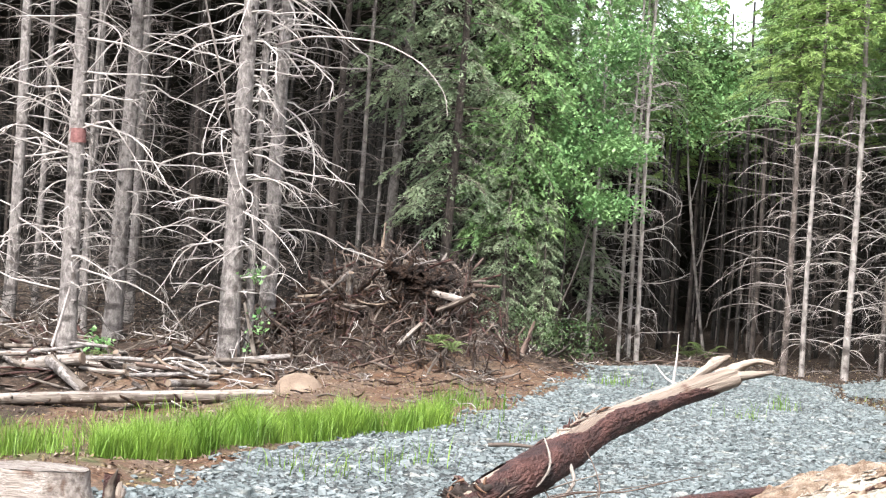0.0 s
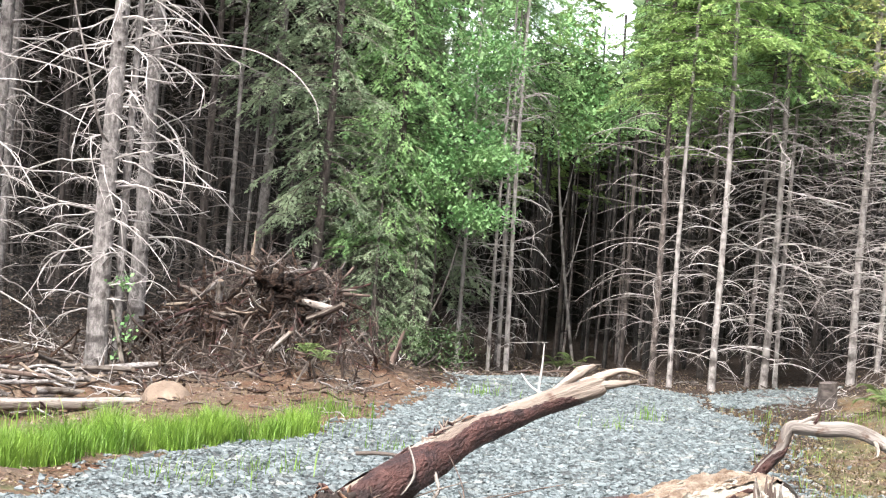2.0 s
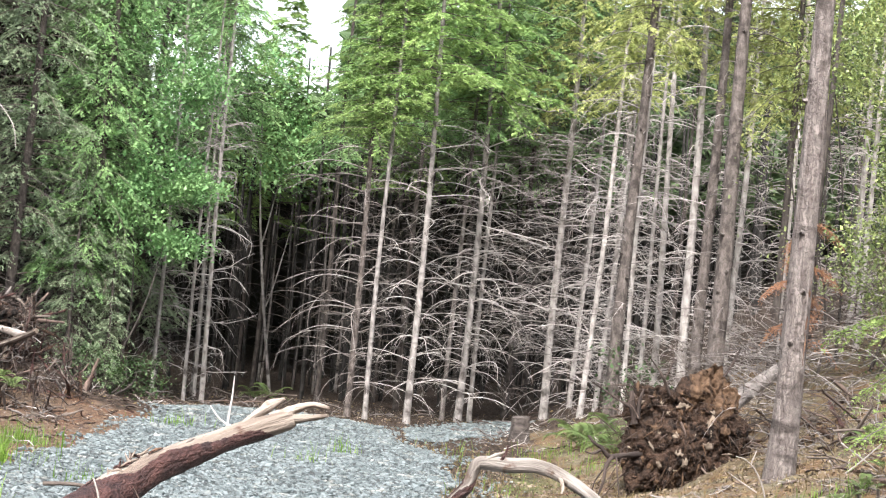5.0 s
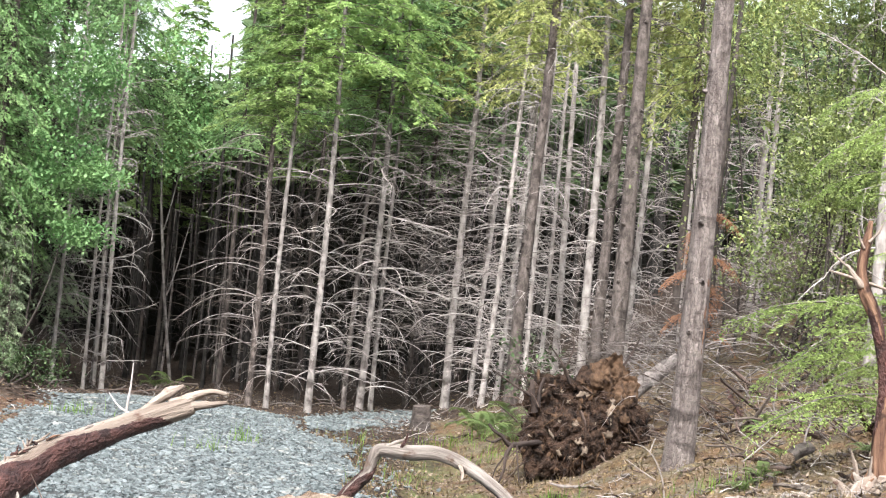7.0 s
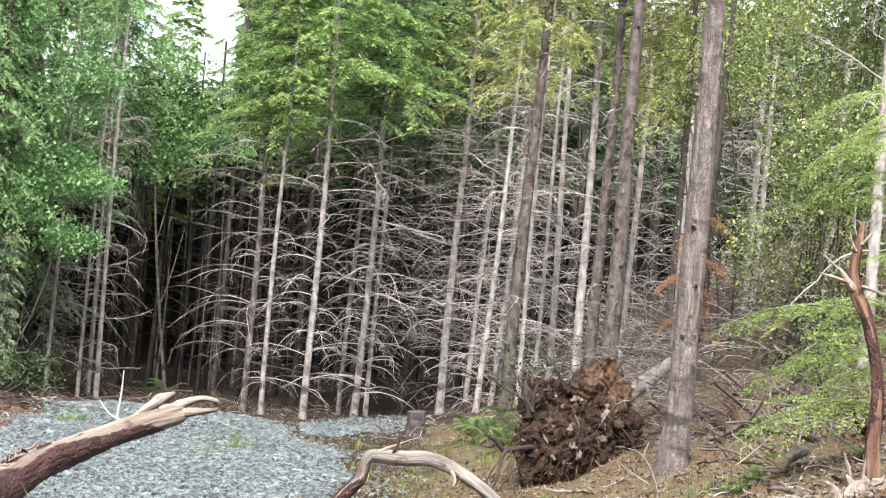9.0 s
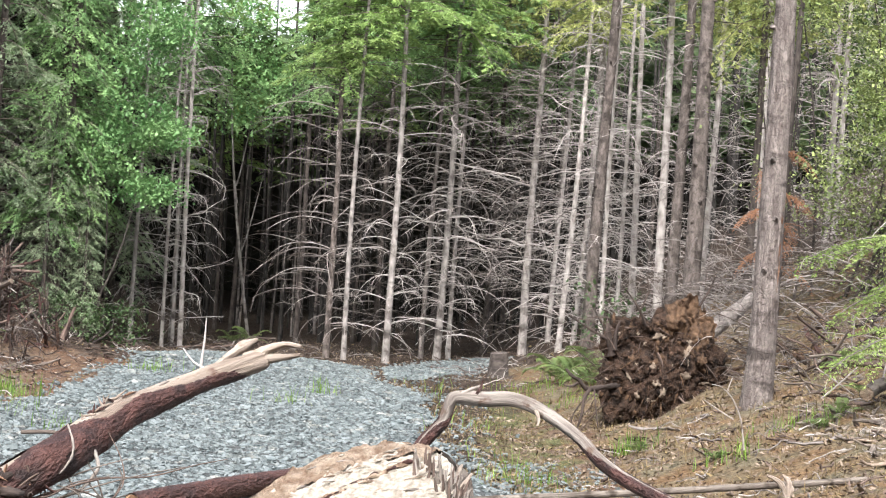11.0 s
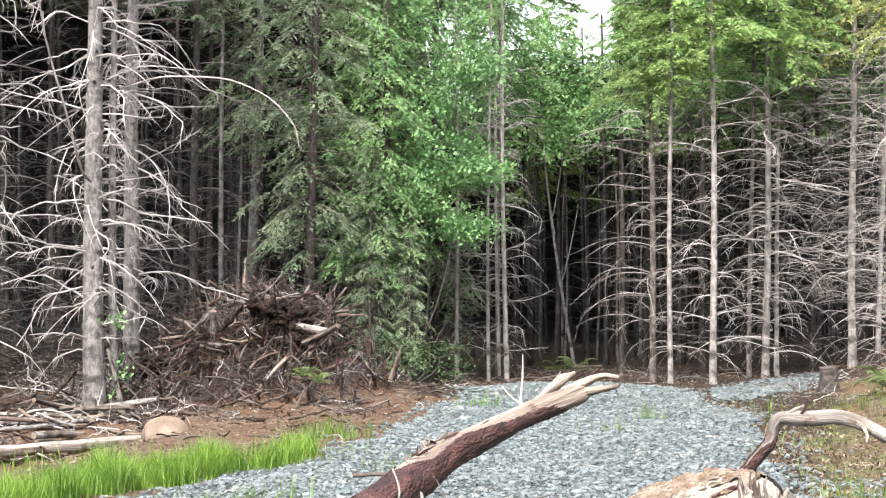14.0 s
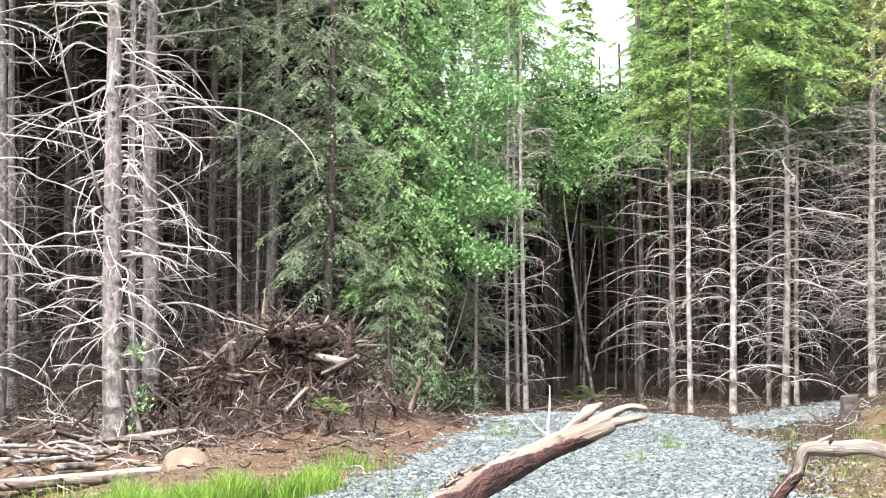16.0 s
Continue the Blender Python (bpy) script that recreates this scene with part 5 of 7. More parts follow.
# ---- grass and ferns ----
def blades(name, label, spots, material, seed, tall, category="grass"):
    rs = np.random.RandomState(seed)
    n = len(spots)
    b = np.array([(x, y, hz(x, y) - 0.01) for x, y in spots])
    hgt = tall * rs.uniform(0.35, 1.2, n) * (1 + 0.22 * bumps(b[:, 0], b[:, 1], 3.0))
    a = rs.uniform(0, 6.28, n)
    d = np.stack([np.cos(a), np.sin(a), 0 * a], 1)
    lean = rs.uniform(0.05, 0.95, n) * hgt
    w = np.stack([-np.sin(a), np.cos(a), 0 * a], 1) * (0.0022 + 0.0025 * rs.uniform(0, 1, n))[:, None]
    up = np.stack([0 * a, 0 * a, hgt], 1)
    m1 = b + up * 0.55 + d * (lean * 0.3)[:, None]
    tip = b + up + d * lean[:, None]
    vs = np.stack([b - w, b + w, m1 + w * 0.8, m1 - w * 0.8, tip], 1).reshape(-1, 3)
    i = np.arange(0, 5 * n, 5)
    g = Geo()
    g.add(vs, np.stack([i, i + 1, i + 2, i + 3], 1).tolist() + np.stack([i + 3, i + 2, i + 4], 1).tolist())
    return tagged(new(name, g.mesh(name, material)), label, category, kind="stuff")


def grass():
    rs = np.random.RandomState(5)
    spots, sparse, dry = [], [], []
    along = np.linspace(0, 1, 8)
    fx, fy = (-5.14, -4.93, -4.77, -4.61, -4.48, -4.26, -3.99, -3.84), (13.9, 14.14, 14.6, 15.29, 16.0, 16.85, 17.68, 19.0)
    bx, by = (-5.29, -5.27, -5.15, -4.94, -4.74, -4.43, -4.11, -3.92), (14.31, 15.11, 15.76, 16.38, 16.94, 17.53, 18.21, 19.43)
    while len(spots) < 13000:
        u, w = rs.uniform(), rs.uniform() ** 1.2
        x = np.interp(u, along, fx) * (1 - w) + np.interp(u, along, bx) * w + rs.normal(0, 0.04)
        y = np.interp(u, along, fy) * (1 - w) + np.interp(u, along, by) * w + rs.normal(0, 0.06)
        if bumps(x, y, 2.6) > -0.35 + rs.normal(0, 0.6) and rs.uniform() < 1.25 - 0.7 * u:
            spots.append((x, y))
    for cx, cy, r, k in ((-5.75, 13.9, 0.2, 500), (-6.0, 14.4, 0.25, 260), (-5.9, 15.4, 0.3, 200), (-5.4, 13.5, 0.16, 70), (-6.5, 15.6, 0.3, 60), (-6.0, 17.5, 0.3, 60), (-4.1, 21.3, 0.2, 160), (-4.3, 22.0, 0.15, 90), (-3.4, 15.2, 0.2, 60), (-2.95, 17.8, 0.12, 40),
                         (-3.3, 26.5, 0.2, 80), (-1.5, 22.5, 0.12, 40), (-1.2, 24.6, 0.1, 40), (0.75, 17.0, 0.15, 60), (2.3, 16.8, 0.12, 50), (1.75, 19.0, 0.12, 70), (3.0, 17.8, 0.18, 70), (-3.7, 14.2, 0.25, 70), (-4.0, 18.9, 0.4, 140), (-6.9, 19.3, 0.5, 70), (-7.7, 18.0, 0.6, 60), (1.5, 27.5, 0.4, 160), (1.9, 25.2, 0.3, 160)):
        sparse += [(cx + rs.normal(0, r), cy + rs.normal(0, r)) for _ in range(k)]
    for _ in range(3600):
        x, y = rs.uniform(0.9, 4.8), rs.uniform(13, 27)
        dry.append((x, y))
    for _ in range(1500):
        y = rs.uniform(13.5, 28)
        x = right_edge(y) + abs(rs.normal(0.35, 0.3))
        (sparse if rs.uniform() < 0.10 else dry).append((x, y))
    for _ in range(700):
        x, y = rs.uniform(-8.5, -4.4), rs.uniform(14, 24)
        dry.append((x, y))
    blades("grass", "lush bright green grass beside the gravel", spots, M["grass"], 1, 0.235)
    blades("grass_tufts", "scattered green grass tufts on soil and gravel", sparse, M["grass"], 2, 0.2)
    blades("dry_grass", "short straw-coloured dead grass on the bank", dry, M["grass_dry"], 3, 0.10)


grass()


def frond_mesh(seed, material, L=0.5):
    rs = np.random.RandomState(seed)
    rng = random.Random(seed)
    line = arc(L, 9, 1.1, 0.95, 0.1, rng)
    vs = []
    for i in range(26):
        u = 0.12 + 0.86 * i / 25
        p = np.array([np.interp(u * 8, np.arange(9), line[:, k]) for k in range(3)])
        for sg in (-1, 1):
            ln = 0.22 * L * math.sin(P * (u * 0.85 + 0.12)) + 0.01
            e = v3(0.35, sg, -0.15) * ln
            w = v3(0.045, 0, 0.01) * L * 0.45
            vs += [p, p + e * 0.45 + w, p + e, p + e * 0.45 - w]
    g = Geo()
    kites(g, np.array(vs))
    tube(g, line, np.linspace(0.005, 0.002, 9), 3)
    return g.mesh("frond", material, False)


FROND = [frond_mesh(900 + i, M["fern"]) for i in range(4)]


def fern(x, y, s, seed, z=0.0):
    t = thing("fern", (x, y, hz(x, y) + z), "green sword fern growing on the forest floor", "fern", "ferns")
    rng = random.Random(seed)
    for i in range(9):
        part("frond", FROND[i % 4], t, m=pose(0, 0, 0, 0, rng.uniform(-25, 15), i * 40 + rng.uniform(-15, 15)) @ Matrix.Scale(s * rng.uniform(0.7, 1.15), 4))


for i, (x, y, s) in enumerate(((2.05, 27.0, 1.3), (1.75, 27.6, 1.1), (2.3, 26.2, 1.3), (1.6, 28.3, 1.2), (1.9, 26.4, 1.0), (3.3, 17.9, 0.45), (3.1, 17.6, 0.4), (2.2, 17.0, 0.35), (1.75, 18.6, 0.4), (3.62, 18.7, 0.5), (-9.4, 25.6, 0.6), (-9.7, 25.9, 0.5), (-5.45, 26.3, 0.55), (-5.2, 26.0, 0.5), (-3.0, 36.2, 0.9), (-3.25, 36.0, 0.8), (-5.3, 31.0, 0.9), (3.9, 21.0, 0.6), (4.2, 18.2, 0.4))):
    fern(x, y, s, i, 0.25 if 26.5 > y > 25.9 and x < -5 else 0)


# ---- leafy growth ----
def leafy(name, place, label, category, lumps, count, size, material, stems, seed, clump=0.3):
    t = thing(name, place, label, category)
    rng = random.Random(seed)
    for i in range(stems):
        g = Geo()
        c, r = lumps[i % len(lumps)]
        e = v3(*c) + v3(rng.uniform(-0.4, 0.4), rng.uniform(-0.3, 0.3), rng.uniform(-0.2, 0.4)) * v3(*r)
        b = v3(rng.uniform(-0.4, 0.4), rng.uniform(-0.2, 0.2), -0.1)
        s = np.linspace(0, 1, 7)[:, None]
        tube(g, b + (e - b) * s + v3(0.15, 0, 0) * np.sin(s * P), np.linspace(0.022, 0.006, 7), 5)
        part("stem", g.mesh("stem", M["bark_dark"]), t)
    part("foliage", leaf_mass("foliage", material, seed, lumps, count, size, clump), t)
    return t


leafy("maple", (-4.95, 31.3, hz(-4.95, 31.3)), "bright green broadleaf tree leaning over the track's edge", "broadleaf tree",
      [((0.2, 0, 2.7), (0.5, 0.5, 0.4)), ((0.8, -0.1, 2.2), (0.42, 0.4, 0.2)), ((0.55, 0, 3.2), (0.55, 0.5, 0.4)), ((1.0, -0.1, 3.0), (0.32, 0.4, 0.22)), ((0.6, 0, 4.1), (0.6, 0.5, 0.5)), ((0.95, -0.1, 4.5), (0.4, 0.4, 0.35)), ((0.4, 0.2, 5.2), (0.65, 0.6, 0.6)), ((0.5, 0.2, 6.2), (0.6, 0.6, 0.6))], 11000, 0.052, M["leaf"], 2, 3, 0.14)
leafy("shrub", (5.0, 25.2, hz(5.0, 25.2)), "tall dark evergreen shrub with small glossy leaves", "shrub",
      [((0, 0, 1.2), (1.0, 0.7, 0.8)), ((0.3, 0, 2.4), (1.0, 0.7, 0.8)), ((-0.3, 0, 3.5), (1.0, 0.7, 0.8)), ((0.4, 0, 4.6), (1.1, 0.7, 0.8))], 20000, 0.040, M["leaf_dark"], 14, 5, 0.15)
leafy("shrub", (6.3, 25.6, hz(6.3, 25.6)), "tall dark evergreen shrub with small glossy leaves", "shrub",
      [((0, 0, 1.0), (1.0, 0.7, 0.8)), ((0.2, 0, 2.3), (1.0, 0.7, 0.8)), ((-0.2, 0, 3.4), (1.0, 0.7, 0.8))], 15000, 0.040, M["leaf_dark"], 12, 6, 0.15)
leafy("shrub", (4.3, 27.6, hz(4.3, 27.6)), "thin olive-green shrub between the bank trees", "shrub",
      [((0, 0, 1.6), (0.6, 0.5, 0.7)), ((-0.5, 0, 2.8), (0.6, 0.5, 0.8)), ((0.1, 0, 4.0), (0.7, 0.5, 0.8))], 4200, 0.036, M["leaf_dark"], 7, 7, 0.18)
leafy("shrub", (4.75, 23.6, hz(4.75, 23.6)), "dark evergreen shrub with small glossy leaves", "shrub",
      [((0, 0, 0.5), (0.6, 0.4, 0.4)), ((0.3, 0, 1.4), (0.6, 0.4, 0.6)), ((0.1, 0, 2.4), (0.6, 0.4, 0.6))], 7000, 0.036, M["leaf_dark"], 10, 15, 0.13)
leafy("sapling", (1.9, 28.6, hz(1.9, 28.6)), "small sapling with sparse light green leaves", "sapling", [((0.1, 0, 0.9), (0.3, 0.3, 0.5)), ((0.5, 0, 0.7), (0.3, 0.3, 0.4))], 300, 0.05, M["bush"], 4, 8, 0.12)
leafy("sapling", (-7.72, 26.0, hz(-7.72, 26.0)), "leafy shoot at the foot of a trunk", "sapling", [((0.1, 0, 0.45), (0.12, 0.1, 0.3)), ((0.0, 0, 1.15), (0.12, 0.1, 0.1))], 110, 0.055, M["leaf"], 2, 9, 0.06)
leafy("sapling", (-9.55, 25.7, hz(-9.55, 25.7)), "small leafy shoot by the log stack", "sapling", [((0, 0, 0.25), (0.2, 0.15, 0.12))], 110, 0.06, M["leaf"], 2, 10, 0.06)
leafy("bush", (-5.0, 30.0, hz(-5.0, 30.0)), "low bush under the green conifers, leaves darkened to look shaded", "bush", [((0, 0, 0.35), (0.5, 0.4, 0.35)), ((0.6, 0.3, 0.3), (0.4, 0.4, 0.3))], 1500, 0.04, M["bush"], 4, 11, 0.13)


def bough_mesh(seed, material, L, droop=0.6, reach=0.34):
    """A fir bough: side twigs that hang a little, each with a comb of fine needles."""
    rs = np.random.RandomState(seed)
    rng = random.Random(seed)
    line = arc(L, 10, 0.2, droop, 0.15, rng)
    g = Geo()
    stack = []
    for i in range(46):
        u = 0.10 + 0.9 * i / 45
        p = np.array([np.interp(u * 9, np.arange(10), line[:, k]) for k in range(3)])
        k = min(8, int(u * 9))
        fwd = line[k + 1] - line[k]
        fwd /= np.linalg.norm(fwd)
        out = np.cross(fwd, v3(0, 0, 1)) * (1 if i % 2 else -1)
        d = fwd * 0.75 + out * rs.uniform(0.5, 1.0) + v3(0, 0, rs.normal(-0.25, 0.22))
        d /= np.linalg.norm(d)
        ln = reach * rs.uniform(0.6, 1.2) * (1.1 - 0.75 * u)
        m = int(ln / 0.0042)
        w = np.sort(rs.uniform(0, 1, m))
        b = p + d * (ln * w)[:, None] - v3(0, 0, 1) * (0.35 * ln * w * w)[:, None]
        a = rs.uniform(0, 6.28, m)
        s1 = np.cross(d, v3(0, 0, 1))
        s2 = np.cross(s1, d)
        e = d * 0.55 + (s1 * np.cos(a)[:, None] * 1.0 + s2 * np.sin(a)[:, None] * 0.55)
        nl = 0.026 * rs.uniform(0.7, 1.3, m)[:, None]
        wv = np.cross(e, rs.normal(0, 1, (m, 3))) * nl * 0.10
        stack.append(np.stack([b, b + e * nl * 0.5 + wv, b + e * nl, b + e * nl * 0.5 - wv], 1).reshape(-1, 3))
    kites(g, np.concatenate(stack))
    tube(g, line, np.linspace(0.009, 0.003, 10), 4, 1)
    return g.mesh("bough", [material, M["dead_grey"]], False)


def young_fir():
    x, y = 4.25, 17.4
    t = thing("young_fir", (x, y, hz(x, y)), "young fir with bright yellow-green drooping boughs", "young fir tree")
    g = Geo()
    tube(g, [(0, 0, -0.2), (0.02, 0, 1.2), (0.0, 0, 3.6)], [0.045, 0.038, 0.015], 7)
    part("trunk", g.mesh("trunk", M["bark"]), t)
    ms = [bough_mesh(70 + i, M["needle_young"], 1.0, 0.45, 0.36) for i in range(5)]
    rng = random.Random(3)
    for z, a, L in ((1.05, 185, 1.5), (0.8, 178, 1.25), (0.5, 190, 1.3), (1.2, 168, 0.85), (0.7, 208, 0.9), (0.35, 182, 1.0), (0.95, 218, 0.7), (0.62, 170, 0.75), (1.0, 196, 1.0),
                    (2.25, 182, 1.0), (2.6, 192, 1.1), (2.9, 176, 0.9), (2.0, 178, 0.65), (2.45, 212, 0.7), (2.75, 205, 0.75), (1.6, 186, 0.45), (1.3, 250, 0.6), (1.8, 260, 0.6), (0.9, 20, 0.8), (1.9, 0, 0.7), (2.4, 60, 0.6)):
        part("bough", rng.choice(ms), t, m=pose(0, 0, z, rng.uniform(-30, 30), rng.uniform(-14, 10), a) @ Matrix.Scale(L, 4))


young_fir()


def rusty_boughs():
    t = thing("dead_fir", (3.9, 26.3, hz(3.9, 26.3)), "dead fir sapling with rust-brown needles", "dead sapling")
    g = Geo()
    tube(g, [(0, 0, -0.2), (0.02, 0, 1.2), (0.0, 0, 2.4)], [0.03, 0.025, 0.008], 6)
    part("trunk", g.mesh("trunk", M["dead_grey"]), t)
    ms = [bough_mesh(80 + i, M["needle_dead"], 0.7) for i in range(3)]
    for i in range(9):
        part("bough", ms[i % 3], t, m=pose(0, 0, 0.7 + i * 0.17, 0, 0, i * 137) @ Matrix.Scale(0.75, 4))


rusty_boughs()


# ---- upturned root plate on the bank ----
def root_plate():
    """A wall of roots and soil: an uneven plate, roots matted over it and torn roots round its rim."""
    o = v3(2.29, 22.45, 0.66)
    t = thing("root_plate", tuple(o), "upturned root plate of a fallen tree, caked with brown soil", "root plate")
    rng = random.Random(8)
    ang = np.radians([-180, -164, -132, -102, -37, -9, 31, 65, 110, 150, 180])
    reach = np.array([0.60, 0.66, 0.74, 0.60, 0.66, 0.68, 0.60, 0.74, 0.50, 0.72, 0.60])

    def rim(a):
        a = (a + P) % (2 * P) - P
        return float(np.interp(a, ang, reach)) * (1 + 0.13 * noise.noise(Vector((math.cos(a) * 5, math.sin(a) * 5, 1))) + 0.09 * noise.noise(Vector((math.cos(a) * 14, math.sin(a) * 14, 3))))

    def front(px, pz, q):
        n1 = noise.noise(Vector((px * 3, pz * 3, 2)))
        n2 = abs(noise.noise(Vector((px * 8, pz * 6, 5))))
        n3 = abs(noise.noise(Vector((px * 20, pz * 14, 9))))
        return -0.16 * (1 - q * q) - 0.12 * n1 - 0.13 * n2 - 0.06 * n3 + 0.12 * pz

    n, m = 170, 46
    vs = []
    for j in range(m + 1):
        q = j / m
        for i in range(n):
            a = 2 * P * i / n
            r = rim(a) * q
            px, pz = math.cos(a) * r, math.sin(a) * r
            vs.append((px, front(px, pz, q), pz))
    for j in range(9):
        q = 1 - j / 8
        for i in range(n):
            a = 2 * P * i / n
            r = rim(a) * q * 0.96
            vs.append((math.cos(a) * r, 0.10 + 0.22 * (1 - q * q) + 0.05 * noise.noise(Vector((a * 3, q * 3, 4))), math.sin(a) * r))
    g = Geo()
    g.add(vs, [(j * n + i, j * n + (i + 1) % n, (j + 1) * n + (i + 1) % n, (j + 1) * n + i) for j in range(m + 9) for i in range(n)])
    part("soil", g.mesh("soil", M["clod"]), t, "dark soil held by roots")
    g = Geo()
    vs = []
    for j in range(25):  # the tan crust at the upper rim
        for i in range(50):
            a = radians(28 + 62 * i / 49)
            q = 0.52 + 0.52 * j / 24 + 0.14 * noise.noise(Vector((i * 0.14, 0, 7))) * (1 - j / 24)
            r = rim(a) * q
            px, pz = math.cos(a) * r, math.sin(a) * r
            edge = min(1.0, 4 * min(j / 24, i / 49, 1 - i / 49))
            vs.append((px, front(px, pz, min(1, q)) - 0.05 * edge + 0.02 - 0.07 * abs(noise.noise(Vector((px * 16, pz * 16, 3)))), pz))
    g.add(vs, [(j * 50 + i, j * 50 + i + 1, (j + 1) * 50 + i + 1, (j + 1) * 50 + i) for j in range(24) for i in range(49)])
    part("crust", g.mesh("crust", M["clod_tan"]), t, "tan soil crust")
    for i in range(210):  # matted and hanging roots
        a, q = rng.uniform(0, 2 * P), rng.uniform(0.1, 1.0) ** 0.6
        r = rim(a) * q
        px, pz = math.cos(a) * r, math.sin(a) * r
        y = front(px, pz, q)
        L = rng.uniform(0.08, 0.34) * (1.2 if q > 0.8 else 1)
        d = v3(0.5 * math.cos(a) * q + rng.gauss(0, 0.35), rng.uniform(-0.15, 0.05), 0.4 * math.sin(a) * q - rng.uniform(0.1, 0.9))
        b = v3(px, y + 0.01, pz)
        e = b + d * L
        e[1] = min(e[1], front(e[0], e[2], 1) - 0.01) if q < 0.8 else e[1]
        k = rng.uniform(0.0025, 0.007) if i > 26 else rng.uniform(0.010, 0.02)
        path_tube("root", [b, (b + e) / 2 + v3(rng.uniform(-0.04, 0.04), -0.03, rng.uniform(-0.02, 0.04)), e], [k, k * 0.8, k * 0.3], M[("root", "clod", "root", "clod_tan")[i % 4]], t, 4, None, 0.15, i, fine=2)
    clods = [lump_mesh("clod", M[("clod_tan", "clod", "soil", "chip")[i % 4]], (0.05, 0.025, 0.035), i, 1.2, 10, 7, 2.2, 0.8) for i in range(12)]
    for i in range(230):
        a, q = rng.uniform(0, 2 * P), rng.uniform(0.02, 0.92) ** 0.55
        r = rim(a) * q
        px, pz = math.cos(a) * r, math.sin(a) * r
        kind = 0 if pz > 0.3 and px > 0 else rng.choice((1, 1, 2, 2, 1, 0, 3))
        part("clod", clods[4 * (i % 3) + kind], t, m=pose(px, front(px, pz, q) + 0.004, pz, rng.uniform(-40, 40), rng.uniform(0, 360), rng.uniform(-40, 40)) @ Matrix.Diagonal((rng.uniform(0.4, 1.3), 0.7, rng.uniform(0.4, 1.1), 1)))
    for i in range(50):  # spidery torn roots on the side towards the track
        b = v3(rng.uniform(-0.72, -0.45), rng.uniform(-0.2, 0.05), rng.uniform(-0.4, 0.36))
        d = v3(rng.uniform(-0.32, 0.05), rng.uniform(-0.1, 0.05), rng.gauss(0.0, 0.16))
        k = rng.uniform(0.0025, 0.007)
        path_tube("root", [b, b + d * 0.5 + v3(0, 0, rng.uniform(-0.03, 0.07)), b + d + v3(0, 0, -0.05)], [k, k * 0.8, k * 0.35], M["root"], t, 4, None, 0.1, 300 + i, fine=2)
    for i, (q, r) in enumerate((([(1.86, 22.3, 0.45), (1.66, 22.12, 0.42), (1.52, 22.0, 0.40), (1.44, 21.95, 0.50), (1.36, 21.9, 0.53), (1.30, 21.9, 0.60)], 0.03), ([(1.56, 22.0, 0.41), (1.49, 21.95, 0.30), (1.50, 21.92, 0.18), (1.45, 21.9, 0.02)], 0.02),
                                ([(1.60, 22.0, 0.41), (1.63, 21.95, 0.2), (1.66, 21.9, 0.02)], 0.009), ([(1.48, 21.95, 0.28), (1.40, 21.9, 0.16), (1.38, 21.9, 0.0)], 0.009), ([(1.44, 21.95, 0.47), (1.36, 21.9, 0.42), (1.28, 21.9, 0.44)], 0.014),
                                ([(1.78, 22.35, 0.75), (1.72, 22.3, 0.95), (1.71, 22.3, 1.07)], 0.04), ([(1.80, 22.3, 0.8), (1.80, 22.3, 0.98), (1.83, 22.3, 1.10)], 0.022), ([(1.72, 22.3, 0.9), (1.52, 22.2, 1.0), (1.30, 22.1, 1.12)], 0.014),
                                ([(2.60, 22.2, 1.3), (2.70, 22.2, 1.48), (2.74, 22.2, 1.60)], 0.014), ([(2.1, 22.3, 1.05), (2.0, 22.2, 1.25), (1.85, 22.2, 1.42)], 0.016), ([(2.02, 22.2, 1.22), (2.1, 22.2, 1.42), (2.05, 22.2, 1.6)], 0.01))):
        path_tube("root", np.array(q) - o, [r, r * 0.8, r * 0.4], M["root_dark"], t, 7, None, 0.3, 90 + i, fine=4)
    stem = np.array([(2.58, 22.75, 0.85), (3.24, 24.0, 1.28), (3.74, 25.1, 1.56)]) - o
    path_tube("trunk", stem, [0.10, 0.085, 0.06], M["bark_mid"], t, 10, None, 0.04, 92, "fallen trunk behind the root plate")
    for i in range(40):
        p = stem[0] + (stem[2] - stem[0]) * rng.uniform(0.15, 1)
        part("branch", rng.choice(BRANCH["grey"]), t, m=pose(*p, 0, rng.uniform(-60, 0), rng.uniform(120, 330)) @ Matrix.Scale(rng.uniform(0.5, 1.0), 4))


root_plate()


